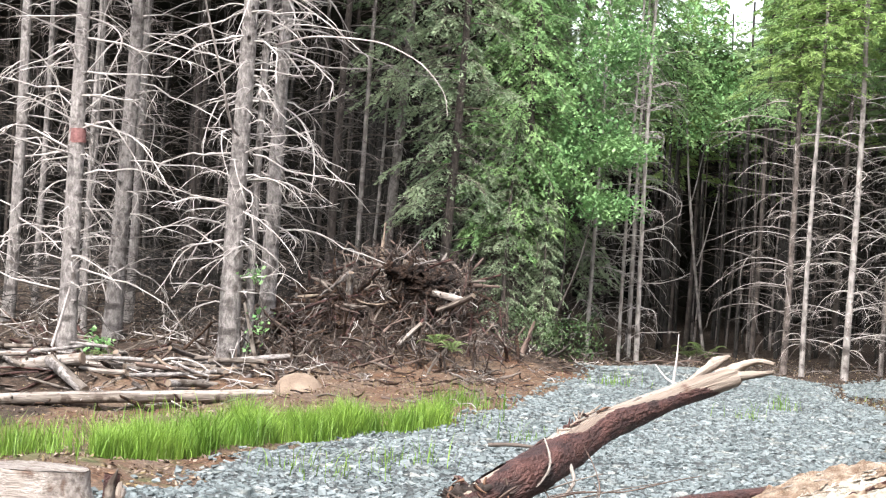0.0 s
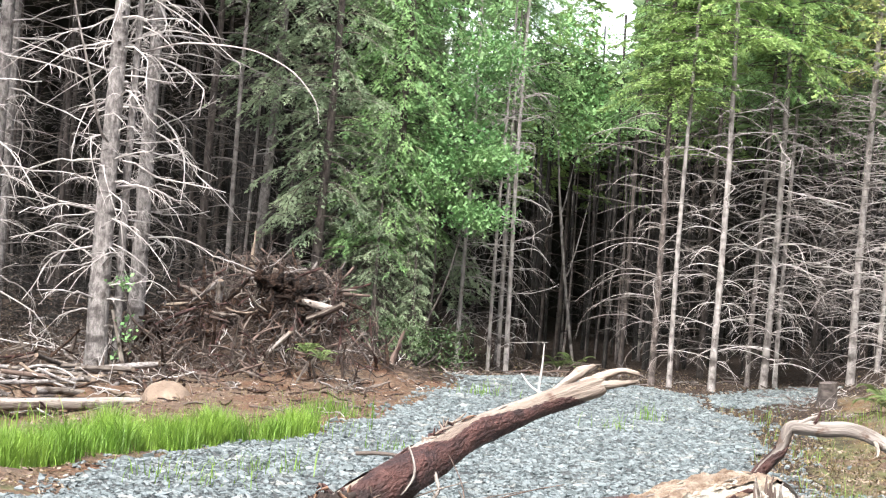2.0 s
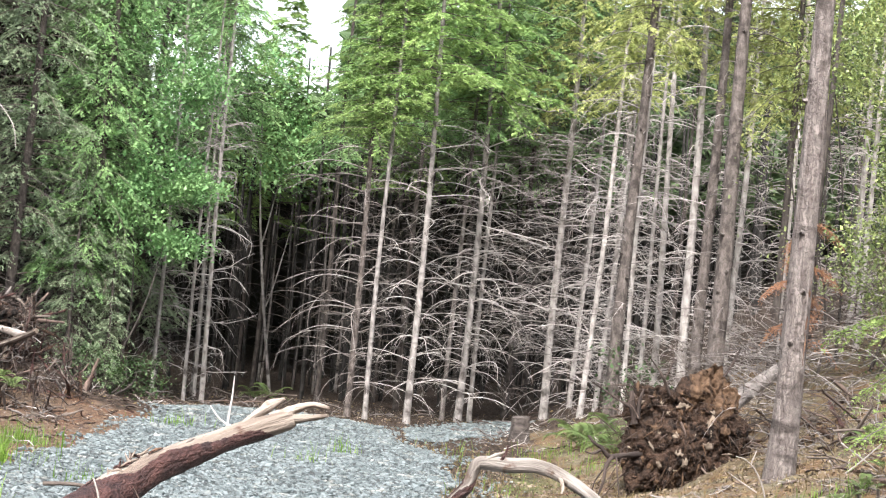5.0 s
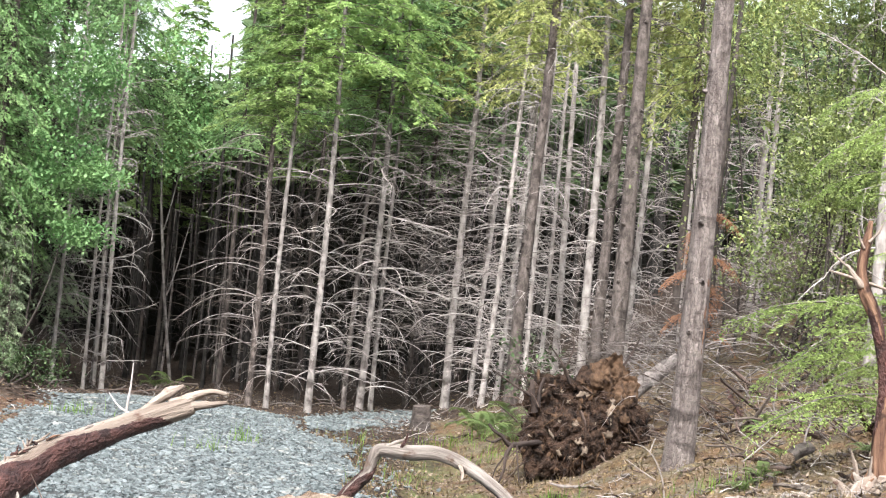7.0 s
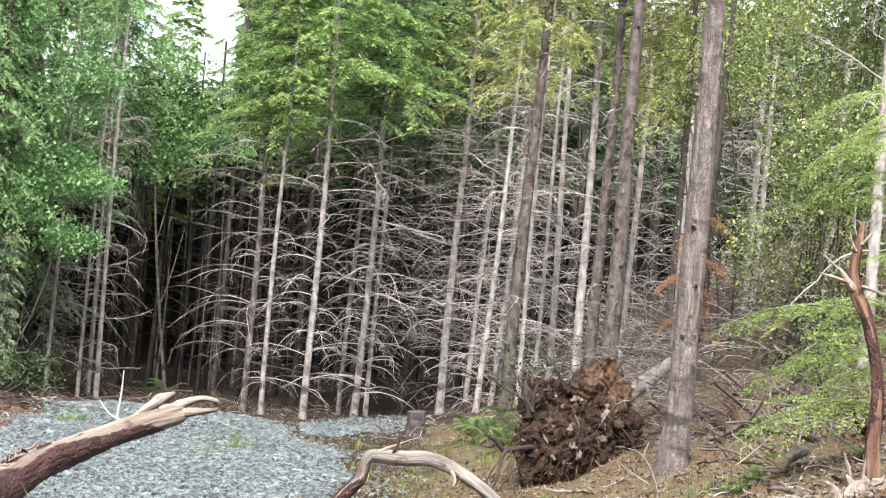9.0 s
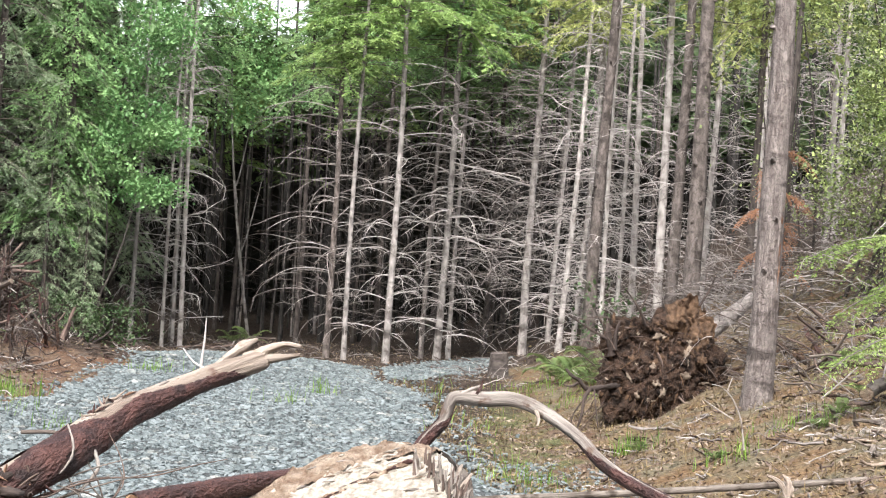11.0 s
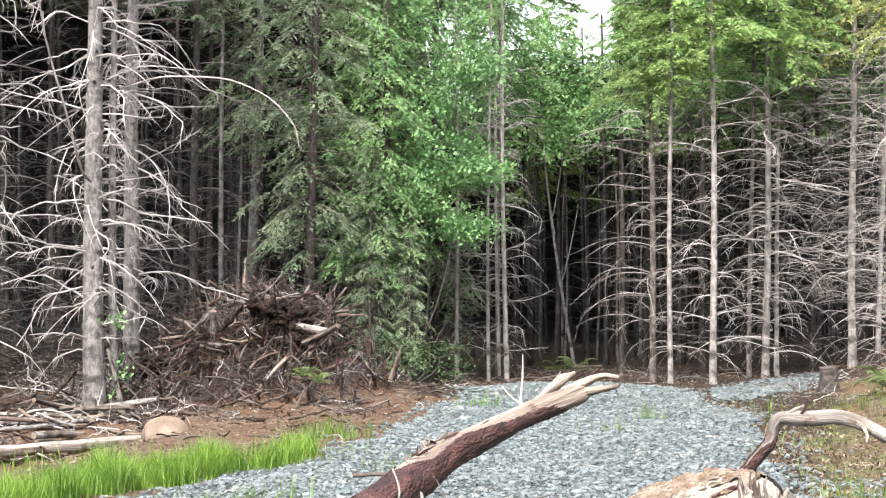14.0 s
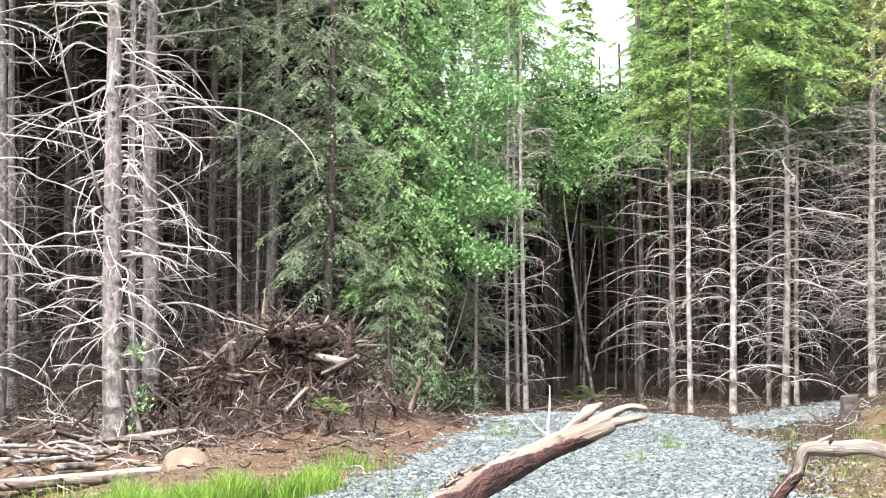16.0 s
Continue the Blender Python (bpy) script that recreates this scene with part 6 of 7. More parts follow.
# ---- foreground wood ----
def leaning_log():
    o = v3(-1.9, 10.3, 0.34)
    t = thing("fallen_log", tuple(o), "broken leaning log with red-brown bark and split pale top", "log")
    L = np.array([(-2.06, 9.95, 0.27), (-1.93, 10.1, 0.375), (-1.806, 10.25, 0.47), (-1.70, 10.45, 0.535), (-1.617, 10.7, 0.614), (-1.514, 10.9, 0.705), (-1.389, 11.15, 0.768), (-1.153, 11.5, 0.885), (-0.90, 11.8, 0.98)]) - o
    half_barked(t, L, [0.10, 0.10, 0.102, 0.102, 0.10, 0.086, 0.072, 0.063, 0.058], 2, (-0.5, -0.45, 0.75), [0.10, 0.14, 0.16, 0.10, 0.0, 0.0, 0.03, 0.20, 0.27, 0.24, 0.26, 0.30, 0.38, 0.7, 1.3], rough=0.2, soften=30)
    path_tube("splinter", np.array([(-1.12, 11.55, 0.95), (-1.01, 11.8, 1.045), (-0.94, 11.87, 1.085)]) - o, [0.012, 0.032, 0.010], M["wood"], t, 7, None, 0.15, 5, "pale splintered prong", 4)
    path_tube("splinter", np.array([(-0.98, 11.75, 0.97), (-0.87, 11.8, 1.045), (-0.78, 11.76, 1.08), (-0.69, 11.71, 1.07)]) - o, [0.045, 0.024, 0.017, 0.009], M["wood"], t, 7, None, 0.15, 6, "pale splintered prong", 4)
    path_tube("splinter", np.array([(-0.96, 11.78, 0.97), (-0.85, 11.78, 0.995), (-0.76, 11.74, 1.01), (-0.69, 11.7, 1.03)]) - o, [0.045, 0.026, 0.017, 0.010], M["wood"], t, 7, None, 0.15, 7, "pale splintered prong", 4)
    path_tube("bark_strip", np.array([(-1.62, 10.6, 0.66), (-1.56, 10.55, 0.55), (-1.53, 10.52, 0.48), (-1.6, 10.5, 0.38), (-1.72, 10.45, 0.33)]) - o, [0.007, 0.010, 0.009, 0.006], M["wood_grey"], t, 5, None, 0.2, 8, "hanging strip of pale bark", 4)
    path_tube("twig", np.array([(-1.2, 11.6, 0.90), (-1.2, 11.6, 0.98), (-1.19, 11.6, 1.07), (-1.19, 11.6, 1.19)]) - o, [0.008, 0.007, 0.006, 0.003], M["dead"], t, 6, None, 0.1, 20, "bleached upright twig")
    path_tube("twig", np.array([(-1.18, 11.6, 0.93), (-1.24, 11.6, 0.95), (-1.30, 11.6, 1.025)]) - o, [0.006, 0.005, 0.003], M["dead"], t, 5, None, 0.1, 21, "bleached upright twig")
    rng = random.Random(6)
    for i in range(16):
        b = v3(rng.uniform(-0.16, 0.05), rng.uniform(-0.2, 0.1), rng.uniform(-0.05, 0.14))
        d = v3(rng.uniform(-0.6, 0.9), rng.uniform(-0.5, 0.2), rng.uniform(-0.35, 0.25))
        k = rng.uniform(0.12, 0.34)
        path_tube("root", [b, b + d * k * 0.5 + v3(0, 0, 0.04), b + d * k], [rng.uniform(0.012, 0.03), 0.012, 0.004], M["log_bark"], t, 5, None, 0.15, 40 + i)
    for i in range(16):
        b = v3(rng.uniform(0.05, 0.45), rng.uniform(-0.1, 0.25), rng.uniform(-0.10, 0.04))
        d = v3(rng.gauss(0.1, 0.22), rng.uniform(-0.1, 0.1), rng.uniform(0.0, 0.26))
        path_tube("twig", [b, b + d * 0.5 + v3(rng.uniform(-0.06, 0.06), 0, 0.04), b + d + v3(rng.uniform(-0.08, 0.08), 0, 0)], [0.005, 0.0035, 0.002], M["dead_dark"], t, 4, None, 0.1, 140 + i)
    part("root_clod", lump_mesh("root_clod", M["root_dark"], (0.12, 0.10, 0.06), 77, 0.9, 40, 24, 2.2, 0.5, 0.25), t, "dark clod of roots and soil", pose(-0.06, -0.22, 0.055))
    for i in range(34):  # torn rootlets over the broken foot
        b = v3(rng.uniform(-0.15, 0.12), rng.uniform(-0.3, -0.15), rng.uniform(0.03, 0.16))
        d = v3(rng.uniform(-0.8, 0.9), rng.uniform(-0.4, 0.1), rng.uniform(-0.5, 0.5))
        k = rng.uniform(0.05, 0.17)
        path_tube("root", [b, b + d * k * 0.5 + v3(0, 0, rng.uniform(-0.02, 0.03)), b + d * k], [rng.uniform(0.004, 0.011), 0.006, 0.002], M[("root_dark", "root", "root_red")[i % 3]], t, 4, None, 0.15, 240 + i, fine=2)
    path_tube("bark_strip", np.array([(-1.68, 10.42, 0.69), (-1.64, 10.36, 0.62), (-1.628, 10.34, 0.56), (-1.67, 10.28, 0.47), (-1.77, 10.2, 0.42)]) - o, [0.004, 0.006, 0.007, 0.005, 0.003], M["wood_grey"], t, 5, None, 0.3, 9, "hanging strip of pale bark", 4)
    for i in range(12):  # lifted flakes of bark and split wood along the torn edge
        s = 0.5 + 0.36 * i / 11
        p = np.array([np.interp(s * 8, np.arange(9), L[:, k]) for k in range(3)])
        d = (L[6] - L[5]) * rng.uniform(0.3, 0.7)
        b = p + v3(-0.035, -0.045, 0.05) + v3(0, 0, rng.uniform(-0.035, 0.02))
        path_tube("flake", [b - d * 0.5, b + v3(-0.006, -0.008, 0.008), b + d * 0.5], [0.004, rng.uniform(0.006, 0.013), 0.002], M[("log_bark", "wood_grey", "root_red", "wood")[i % 4]], t, 5, None, 0.3, 300 + i, fine=2)
    for i in range(14):
        s = rng.uniform(0.5, 0.66)
        p = np.array([np.interp(s * 8, np.arange(9), L[:, k]) for k in range(3)])
        b = p + v3(-0.045, -0.03, 0.075)
        d = v3(rng.uniform(-0.03, 0.06), rng.uniform(-0.02, 0.04), rng.uniform(0.01, 0.05))
        path_tube("splinter", [b - d * 0.5, b, b + d], [0.008, 0.007, 0.002], M["wood" if i % 2 else "log_bark"], t, 4, None, 0.2, 60 + i, fine=2)
    for i, q in enumerate(([(-1.75, 10.3, 0.36), (-1.5, 10.4, 0.46), (-1.3, 10.5, 0.45), (-1.1, 10.6, 0.52), (-0.95, 10.7, 0.55)], [(-1.5, 10.3, 0.30), (-1.38, 10.4, 0.42), (-1.42, 10.45, 0.55), (-1.5, 10.5, 0.66)], [(-1.6, 10.2, 0.30), (-1.3, 10.3, 0.36), (-1.05, 10.4, 0.36)],
                           [(-1.85, 10.2, 0.32), (-1.65, 10.25, 0.42), (-1.5, 10.3, 0.38), (-1.35, 10.3, 0.28)], [(-1.9, 10.2, 0.35), (-1.7, 10.2, 0.36), (-1.62, 10.25, 0.44), (-1.45, 10.3, 0.47)])):
        path_tube("twig", np.array(q) - o, [0.0055, 0.004, 0.002], M["root"], t, 4, None, 0.1, 80 + i)


leaning_log()


def bare_stick(place, pts, rad, label, material="wood", name="stick", category="stick", seed=1, extra=()):
    t = thing(name, place, label, category)
    path_tube("stem", np.array(pts) - np.array(place), rad, M[material], t, 6, None, 0.1, seed)
    for q, r in extra:
        path_tube("fork", np.array(q) - np.array(place), r, M[material], t, 5, None, 0.1, seed + 1)
    return t


bare_stick((2.34, 16.5, 0.36), [(2.34, 16.5, 0.33), (2.31, 16.5, 0.55), (2.24, 16.5, 0.7), (2.15, 16.5, 0.79), (2.07, 16.5, 0.80)], [0.008, 0.007, 0.005, 0.004], "bent pale twig rising from the bank", "wood_grey",
           extra=[([(2.19, 16.5, 0.76), (2.2, 16.5, 0.8), (2.22, 16.5, 0.86)], [0.006, 0.004]), ([(2.25, 16.5, 0.55), (2.12, 16.5, 0.62), (2.02, 16.5, 0.68)], [0.006, 0.004])])
bare_stick((-2.9, 17.0, 0.03), [(-3.1, 17.0, 0.04), (-2.9, 17.0, 0.06), (-2.65, 17.0, 0.05)], [0.018, 0.018, 0.012], "dark stick lying on the gravel", "dead_dark")
bare_stick((-8.1, 24.5, -0.15), [(-8.51, 24.5, -0.12), (-8.21, 24.5, 0.05), (-7.86, 24.5, 0.02), (-7.65, 24.5, -0.15)], [0.014, 0.014, 0.012, 0.010], "bleached curved branch arching over the log stack", "dead")
bare_stick((3.3, 18.0, 0.6), [(3.15, 18.0, 0.68), (3.28, 18.0, 0.8), (3.42, 18.0, 0.95)], [0.007, 0.007, 0.005], "pale stick crossed over another on the bank", "dead")
bare_stick((3.25, 18.05, 0.6), [(3.1, 18.05, 0.92), (3.25, 18.05, 0.83), (3.42, 18.05, 0.72)], [0.006, 0.006, 0.005], "pale stick crossed over another on the bank", "dead")
bare_stick((-7.5, 25.8, -0.15), [(-7.52, 25.8, -0.15), (-7.65, 25.9, 0.25), (-7.80, 26.0, 0.68)], [0.035, 0.03, 0.02], "broken pale stick leaning against a trunk", "log_pale")
bare_stick((-10.1, 25.7, -0.15), [(-10.13, 25.65, -0.15), (-10.06, 25.75, 0.25), (-9.97, 25.8, 0.72)], [0.02, 0.018, 0.01], "white curved stick leaning on a trunk", "dead")


def arched_snag():
    o = v3(0.56, 13.0, 0.1)
    t = thing("arched_branch", tuple(o), "bleached arched branch with flaking bark at both ends", "dead branch")
    A = np.array([(-0.17, 13.0, 0.40), (-0.057, 13.0, 0.457), (-0.02, 13.0, 0.515), (0.035, 13.0, 0.578), (0.09, 13.0, 0.637), (0.108, 13.0, 0.72), (0.13, 13.0, 0.785), (0.22, 13.0, 0.79), (0.333, 13.0, 0.786), (0.45, 13.0, 0.80), (0.571, 13.0, 0.777), (0.735, 12.95, 0.70), (0.89, 12.8, 0.60), (0.98, 12.7, 0.50), (1.14, 12.5, 0.41), (1.36, 12.2, 0.33), (1.6, 11.9, 0.2)]) - o
    half_barked(t, A, [0.046, 0.044, 0.042, 0.040, 0.038, 0.036, 0.040, 0.046, 0.047, 0.044, 0.040, 0.037, 0.034, 0.038, 0.041, 0.044, 0.046], 4, (0.1, -0.5, 0.8), [0.0, 0.02, 0.03, 0.05, 0.12, 0.6, 1.2, 1.3, 1.3, 1.3, 1.2, 1.0, 0.6, 0.2, 0.06, 0.05, 0.1], mats=("log_bark", "wood_grey"), n=170, sides=36, rough=0.2, soften=12)
    path_tube("broken_tip", np.array([(0.085, 12.98, 0.66), (0.12, 12.98, 0.76), (0.20, 12.98, 0.82), (0.30, 13.0, 0.865)]) - o, [0.012, 0.016, 0.014, 0.006], M["wood_grey"], t, 7, None, 0.15, 4)
    path_tube("stub", np.array([(0.26, 12.98, 0.80), (0.29, 12.97, 0.85), (0.30, 12.97, 0.90)]) - o, [0.012, 0.01, 0.005], M["log_bark"], t, 5, None, 0.15, 5)
    path_tube("stub", np.array([(0.62, 12.96, 0.74), (0.64, 12.9, 0.69), (0.63, 12.88, 0.66)]) - o, [0.015, 0.01, 0.006], M["wood"], t, 5, None, 0.15, 6)


arched_snag()


def stump(name, x, y, r, top, label, tilt=(0, 0), seed=1, face="sawdust", bark="bark", spikes=14, rough=0.006):
    """A cut stump with a rough sawn face and torn slivers on its rim."""
    z = hz(x, y)
    t = thing(name, (x, y, z), label, "stump")
    rng = random.Random(seed)
    n, g = 110, Geo()
    rings = []
    hgt = top - z
    wob = [1 + 0.10 * noise.noise(Vector((math.cos(2 * P * i / n) * 1.4, math.sin(2 * P * i / n) * 1.4, seed))) for i in range(n)]
    for zz, k in ((-0.15, 1.25), (0.1, 1.1), (hgt * 0.6, 1.0), (hgt, 0.97)):
        rings.append([(math.cos(2 * P * i / n) * r * k * wob[i], math.sin(2 * P * i / n) * r * k * wob[i], zz + (tilt[0] * math.cos(2 * P * i / n) + tilt[1] * math.sin(2 * P * i / n)) * r * max(0, zz) / hgt) for i in range(n)])
    g.add(np.array(rings).reshape(-1, 3), [(j * n + i, j * n + (i + 1) % n, (j + 1) * n + (i + 1) % n, (j + 1) * n + i) for j in range(3) for i in range(n)])
    part("bark", g.mesh("bark", M[bark]), t)
    g = Geo()
    vs = []
    for k in range(37):
        for i in range(n):
            q = 0.97 * (1 - k / 36.0) * 0.97
            a = 2 * P * i / n
            px, py = math.cos(a) * r * q * wob[i], math.sin(a) * r * q * wob[i]
            vs.append((px, py, hgt + 0.004 + tilt[0] * px + tilt[1] * py + rough * (noise.noise(Vector((px * 7, py * 7, seed))) + 0.7 * noise.noise(Vector((px * 24, py * 24, seed))) + 0.5 * noise.noise(Vector((px * 60, py * 60, seed)))) + 0.05 * r * (k / 36.0)))
    g.add(vs, [(k * n + i, k * n + (i + 1) % n, (k + 1) * n + (i + 1) % n, (k + 1) * n + i) for k in range(36) for i in range(n)])
    part("cut_face", g.mesh("cut_face", M[face]), t, "pale rough sawn wood")
    for i in range(spikes):
        a = rng.gauss(-0.2, 0.7)
        p = v3(math.cos(a) * r * 0.95, math.sin(a) * r * 0.95, hgt - 0.06 + tilt[0] * math.cos(a) * r + tilt[1] * math.sin(a) * r)
        e = p + v3(rng.uniform(-0.05, 0.07), rng.uniform(-0.03, 0.03), rng.uniform(0.0, 0.12))
        path_tube("sliver", [p - v3(rng.uniform(-0.03, 0.03), 0, 0.22), p, e], [rng.uniform(0.02, 0.045), 0.028, 0.005], M[("wood_grey", "log_pale", "wood")[i % 3]], t, 5, None, 0.35, i, fine=3)
    return t


def torn_stump():
    """The broad stump: a sawn face with a stained rim, a torn crease across it and a fence of slivers."""
    cx, cy = -0.34, 10.0
    t = stump("stump", cx, cy, 0.52, 0.45, "broad sawn stump covered with pale sawdust and torn slivers", (0.30, 0.40), 3, "sawdust", "log_pale", 8, 0.022)
    z0 = t.location.z
    face = [c for c in t.children if c.name.startswith("cut_face")][0]
    rng = random.Random(17)

    def at_face(px, py):
        return 0.466 - z0 + 0.30 * px + 0.40 * py

    g = Geo()
    vs = []
    n, m = 90, 10
    for i in range(n):
        a = radians(35 + 185 * i / (n - 1))
        inner = 0.41 + 0.09 * noise.noise(Vector((a * 3, 1, 0))) + 0.05 * noise.noise(Vector((a * 11, 2, 0))) - 0.12 * math.sin(P * i / (n - 1))
        for j in range(m):
            q = inner + (0.515 - inner) * j / (m - 1)
            px, py = q * math.cos(a), q * math.sin(a)
            edge = math.sin(P * min(1, j / (m - 1) + 0.08)) ** 0.5
            vs.append((px, py, at_face(px, py) + 0.016 * edge - 0.008 + 0.022 * noise.noise(Vector((px * 16, py * 16, 5))) + 0.014 * noise.noise(Vector((px * 45, py * 45, 8)))))
    g.add(vs, [(i * m + j, i * m + j + 1, (i + 1) * m + j + 1, (i + 1) * m + j) for i in range(n - 1) for j in range(m - 1)])
    part("stained_rim", g.mesh("stained_rim", M["rust_wood"]), t, "rust-stained fibrous rim")
    for i in range(26):  # torn crease
        u = i / 25
        px, py = -0.30 + 0.56 * u + rng.uniform(-0.015, 0.015), -0.04 + 0.27 * u + rng.uniform(-0.015, 0.015)
        z = at_face(px, py) + 0.008
        L = rng.uniform(0.02, 0.05)
        path_tube("splinter", [(px - L, py - L * 0.5, z - 0.012), (px, py, z + rng.uniform(0, 0.012)), (px + L, py + L * 0.5, z)], [0.004, rng.uniform(0.007, 0.014), 0.004], M[("rust_wood", "log_bark", "rust_wood")[i % 3]], face, 5, None, 0.3, i, fine=2)
    for i in range(70):  # loose fibres on the face
        a, q = rng.uniform(0, 2 * P), 0.44 * rng.random() ** 0.5
        px, py = q * math.cos(a), q * math.sin(a)
        z = at_face(px, py) + 0.008
        L = rng.uniform(0.015, 0.05)
        path_tube("splinter", [(px - L, py - L * 0.45, z - 0.006), (px, py, z + rng.uniform(0.0, 0.012)), (px + L, py + L * 0.45, z + rng.uniform(-0.004, 0.012))], [0.002, rng.uniform(0.003, 0.008), 0.002], M[("sawdust", "rust_wood", "sawdust", "wood_grey")[i % 4]], face, 4, None, 0.3, 400 + i, fine=2)
    for i in range(54):  # slivers along the broken side
        u = rng.random()
        px, py = 0.27 + 0.25 * u + rng.gauss(0, 0.02), 0.27 - 0.50 * u + rng.gauss(0, 0.03)
        z = at_face(px, py)
        h = rng.uniform(-0.02, 0.085)
        w = rng.uniform(0.010, 0.026)
        path_tube("sliver", [(px + 0.02, py - 0.04, z - 0.32), (px, py, z - 0.04), (px + rng.uniform(-0.03, 0.05), py + rng.uniform(-0.02, 0.02), z + h)], [w, w * 0.85, 0.003], M[("wood_grey", "log_pale", "root", "wood_grey", "root")[i % 5]], t, 5, None, 0.35, 200 + i, fine=3)


torn_stump()
stump("stump", -4.44, 11.0, 0.30, 0.255, "weathered pale stump with a sawn top", (0.0, -0.03), 5, "wood_grey", "wood_grey", 0)
stump("stump", -3.98, 10.9, 0.045, 0.27, "thin splintered stub beside a stump", (0.0, 0.0), 6, "wood_fresh", "log_bark", 3)
stump("stump", 0.90, 31.0, 0.13, 0.34, "small weathered dark stump by the track", (0.1, 0.1), 7, "bark_brown", "bark_dark", 0)
log((-1.25, 9.65, 0.42), (-0.62, 10.55, 0.50), 0.055, "log_bark", "wood_fresh", "red-brown log lying before the stump", seed=21, bare=0.05)
log((0.3, 14.5, 0.03), (3.4, 14.45, 0.42), 0.024, "log_pale", "wood_fresh", "thin pole lying across the foot of the bank", seed=22, bend=0.005, name="pole", category="pole")
log((3.47, 17.8, 0.75), (3.75, 18.35, 0.83), 0.06, "bark_brown", "rust_wood", "short log with a fresh orange cut end on the bank", seed=23)


def pole_splinters():
    t = thing("wood_splinter", (2.31, 14.4, 0.24), "torn white splinters lying over the pole", "splinter")
    for i, (dx, dz, r) in enumerate(((-0.08, 0.10, 0.02), (0.02, 0.11, 0.024), (0.06, 0.05, 0.022))):
        path_tube("sliver", [(dx - 0.03, -0.02, dz), (dx * 0.5 + 0.03, -0.03, dz * 0.6), (0.03, -0.03, -0.06)], [0.008, r, r * 0.9], M["wood"], t, 6, None, 0.25, i)


pole_splinters()


def torn_trunk():
    o = v3(3.77, 16.0, hz(3.77, 16.0))
    t = thing("torn_trunk", tuple(o), "standing torn red-brown sapling trunk stripped of its bark", "dead trunk")
    Q = np.array([(3.79, 16.0, 0.62), (3.779, 16.0, 0.90), (3.772, 16.0, 1.15), (3.778, 16.0, 1.35), (3.755, 16.0, 1.544), (3.697, 16.0, 1.773), (3.611, 16.0, 2.02), (3.53, 16.0, 2.13)]) - o
    half_barked(t, Q, [0.078, 0.068, 0.054, 0.048, 0.045, 0.044, 0.044, 0.034], 6, (0.2, -0.9, 0.1), [0.75, 0.7, 0.5, 0.12, 0.0, 0.0, 0.05, 0.25, 0.5], mats=("log_bark", "root_red"), n=130, sides=34, rough=0.3)
    prong = np.array([(3.64, 15.99, 1.93), (3.57, 15.99, 2.06), (3.515, 16.0, 2.2), (3.524, 16.0, 2.33), (3.54, 16.0, 2.46), (3.556, 16.0, 2.606)]) - o
    half_barked(t, prong, [0.034, 0.043, 0.042, 0.036, 0.034, 0.014], 9, (-0.6, -0.8, 0.1), [0.35, 0.5, 0.6, 0.5, 0.4], mats=("log_bark", "root_red"), n=60, sides=22, rough=0.5)
    for i, (q, r) in enumerate((([(3.53, 15.98, 2.12), (3.47, 15.96, 2.19), (3.40, 15.96, 2.27)], 0.03), ([(3.50, 15.97, 2.17), (3.39, 15.95, 2.19), (3.27, 15.94, 2.216)], 0.017), ([(3.46, 15.97, 2.22), (3.36, 15.95, 2.29), (3.25, 15.94, 2.365)], 0.012),
                                ([(3.58, 15.97, 2.15), (3.66, 15.95, 2.13), (3.76, 15.95, 2.10)], 0.013), ([(3.55, 15.97, 2.45), (3.61, 15.95, 2.52), (3.64, 15.95, 2.60)], 0.012), ([(3.52, 15.97, 2.4), (3.47, 15.95, 2.47), (3.46, 15.95, 2.54)], 0.010))):
        path_tube("splinter", np.array(q) - o, [r, r * 0.8, r * 0.35], M["wood"], t, 6, None, 0.3, 30 + i, "pale splintered stub", 3)
    rng = random.Random(12)
    for i in range(16):  # shards standing round the broken foot
        b = v3(3.60 + 0.26 * rng.random(), 15.9 + rng.uniform(-0.12, 0.06), 0.60)
        h = rng.uniform(0.08, 0.34) * (1.25 if i % 5 == 0 else 0.8)
        k = rng.uniform(0.018, 0.042)
        path_tube("splinter", [b - o, b - o + v3(rng.uniform(-0.03, 0.03), 0, h * 0.6), b - o + v3(rng.uniform(-0.07, 0.07), 0, h)], [k, k * 0.75, 0.004], M[("wood", "wood_fresh", "wood_grey")[i % 3]], t, 6, None, 0.4, 60 + i, fine=3)
    for i in range(9):  # thick bleached pieces of the burst butt
        x = 3.52 + 0.05 * i + rng.uniform(-0.02, 0.02)
        b = v3(x, 15.72 + rng.uniform(-0.06, 0.06), 0.52)
        h = rng.uniform(0.13, 0.22) + (0.12 if i in (2, 5) else 0)
        k = rng.uniform(0.035, 0.055)
        path_tube("splinter", [b - o, b - o + v3(rng.uniform(-0.04, 0.04), 0.05, h * 0.6), b - o + v3(rng.uniform(-0.09, 0.09), 0.08, h)], [k, k * 0.8, 0.006], M[("wood", "wood", "bleached")[i % 3]], t, 7, None, 0.4, 90 + i, "bleached splintered wood", 4)
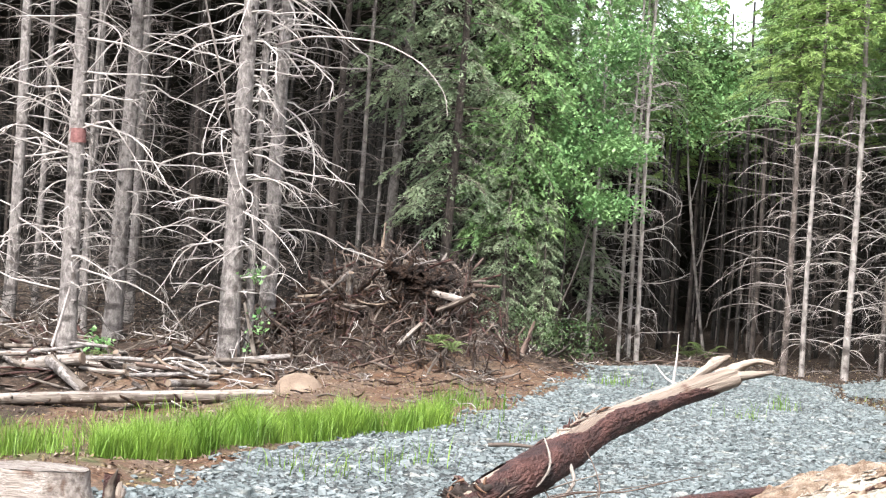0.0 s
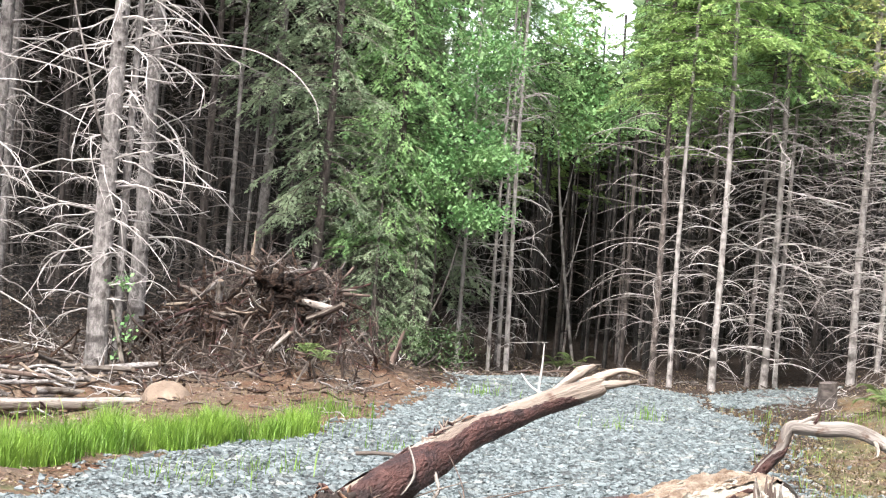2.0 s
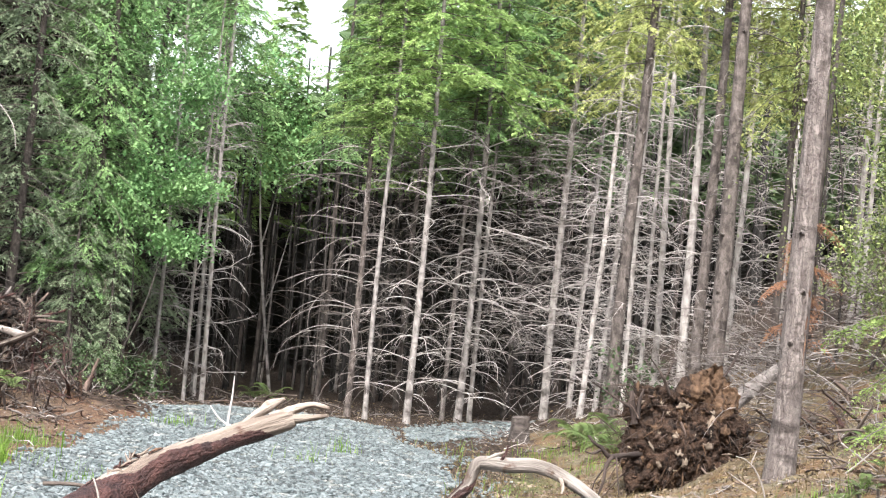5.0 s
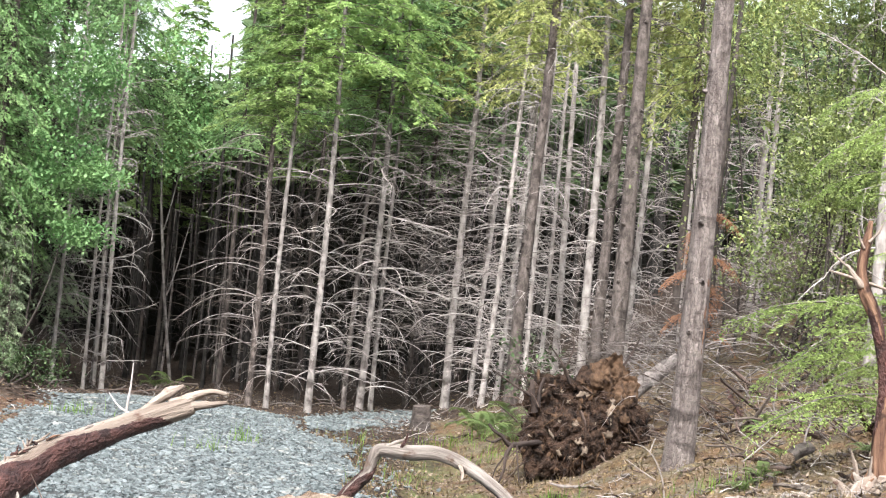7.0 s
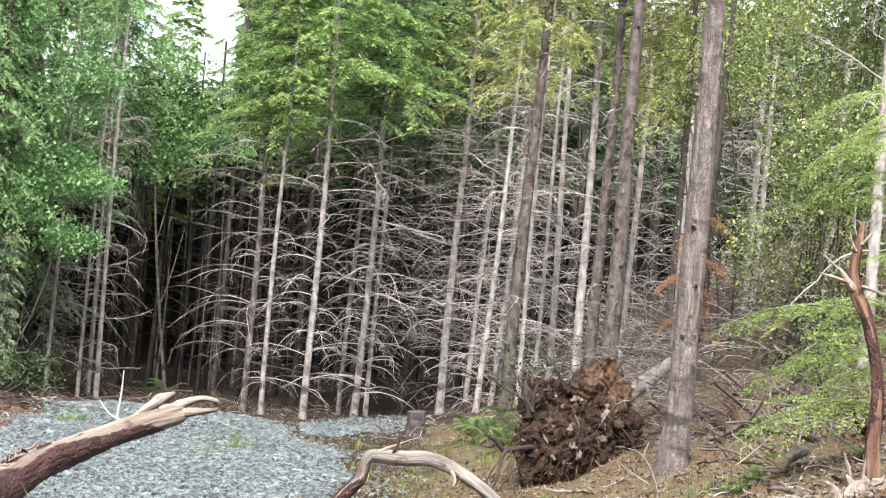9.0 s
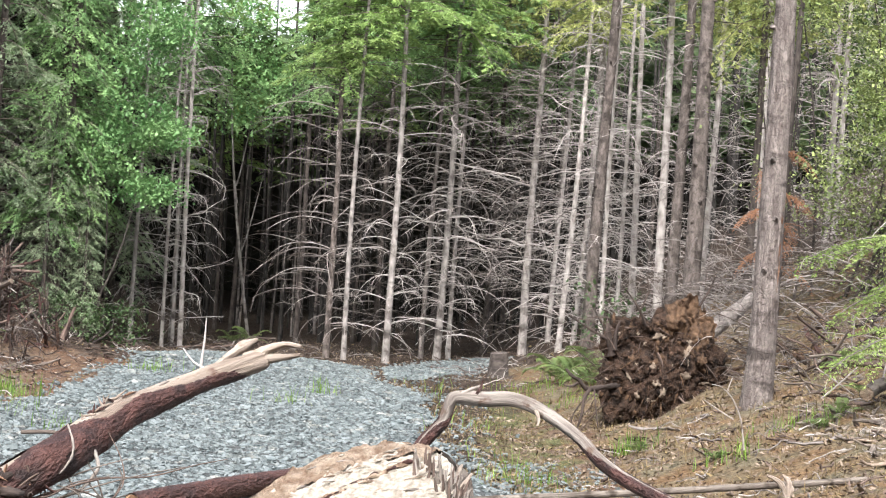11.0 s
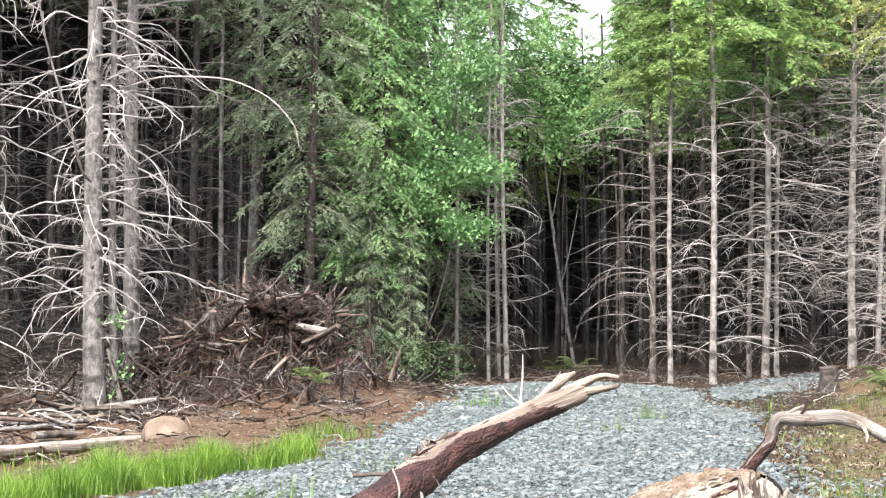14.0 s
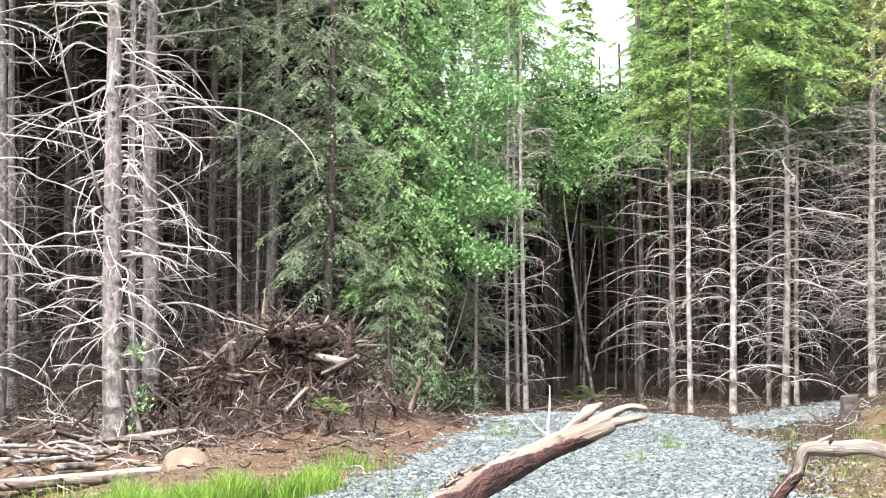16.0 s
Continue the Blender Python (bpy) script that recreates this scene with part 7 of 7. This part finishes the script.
    for i, q in enumerate(([(3.72, 15.95, 0.74), (3.58, 15.7, 0.68), (3.44, 15.5, 0.55)], [(3.80, 15.95, 0.74), (3.92, 15.8, 0.74), (4.1, 15.7, 0.74)], [(3.70, 15.9, 0.72), (3.62, 15.6, 0.62), (3.60, 15.4, 0.50)])):
        path_tube("root", np.array(q) - o, [0.05, 0.045, 0.03], M["wood"], t, 7, None, 0.2, 5 + i)


torn_trunk()


def forest_litter():
    """Small chips, needles and dead leaves on the bare ground."""
    rs = np.random.RandomState(21)
    n = 48000
    y = 12.5 + 26 * rs.uniform(0, 1, n) ** 1.2
    x = rs.uniform(-0.42, 0.24, n) * y
    keep = gravelled(x, y) < rs.uniform(-0.2, 0.25, n) ** 3
    x, y = x[keep], y[keep]
    n = len(x)
    c = np.stack([x, y, height(x, y) + 0.015], 1)
    a = rs.uniform(0, 6.28, n)
    u = np.stack([np.cos(a), np.sin(a), rs.normal(0, 0.35, n)], 1) * rs.uniform(0.008, 0.032, n)[:, None]
    w = np.stack([-np.sin(a), np.cos(a), rs.normal(0, 0.5, n)], 1) * rs.uniform(0.004, 0.011, n)[:, None]
    vs = np.stack([c - u, c + w, c + u, c - w], 1)
    k = 9000
    y2 = rs.uniform(12.6, 24, k)
    x2 = right_edge(y2) + 0.15 + 4.2 * rs.uniform(0, 1, k)
    c2 = np.stack([x2, y2, height(x2, y2) + 0.02], 1)
    a2 = rs.uniform(0, 6.28, k)
    u2 = np.stack([np.cos(a2), np.sin(a2), rs.normal(0, 0.45, k)], 1) * rs.uniform(0.01, 0.042, k)[:, None]
    w2 = np.stack([-np.sin(a2), np.cos(a2), rs.normal(0, 0.6, k)], 1) * rs.uniform(0.003, 0.010, k)[:, None]
    vs = np.concatenate([vs, np.stack([c2 - u2, c2 + w2, c2 + u2, c2 - w2], 1)])
    for name, m, part_of, label in (("bark_chips", M["chip"], slice(0, None, 2), "wood chips and bark strewn over the soil"), ("dead_leaves", M["grass_dry"], slice(1, None, 4), "dry straw and dead leaves on the soil"), ("dark_litter", M["root"], slice(3, None, 4), "dark rotting litter on the soil")):
        g = Geo()
        kites(g, vs[part_of].reshape(-1, 3))
        tagged(new(name, g.mesh(name, m, False)), label, "litter", kind="stuff")


forest_litter()
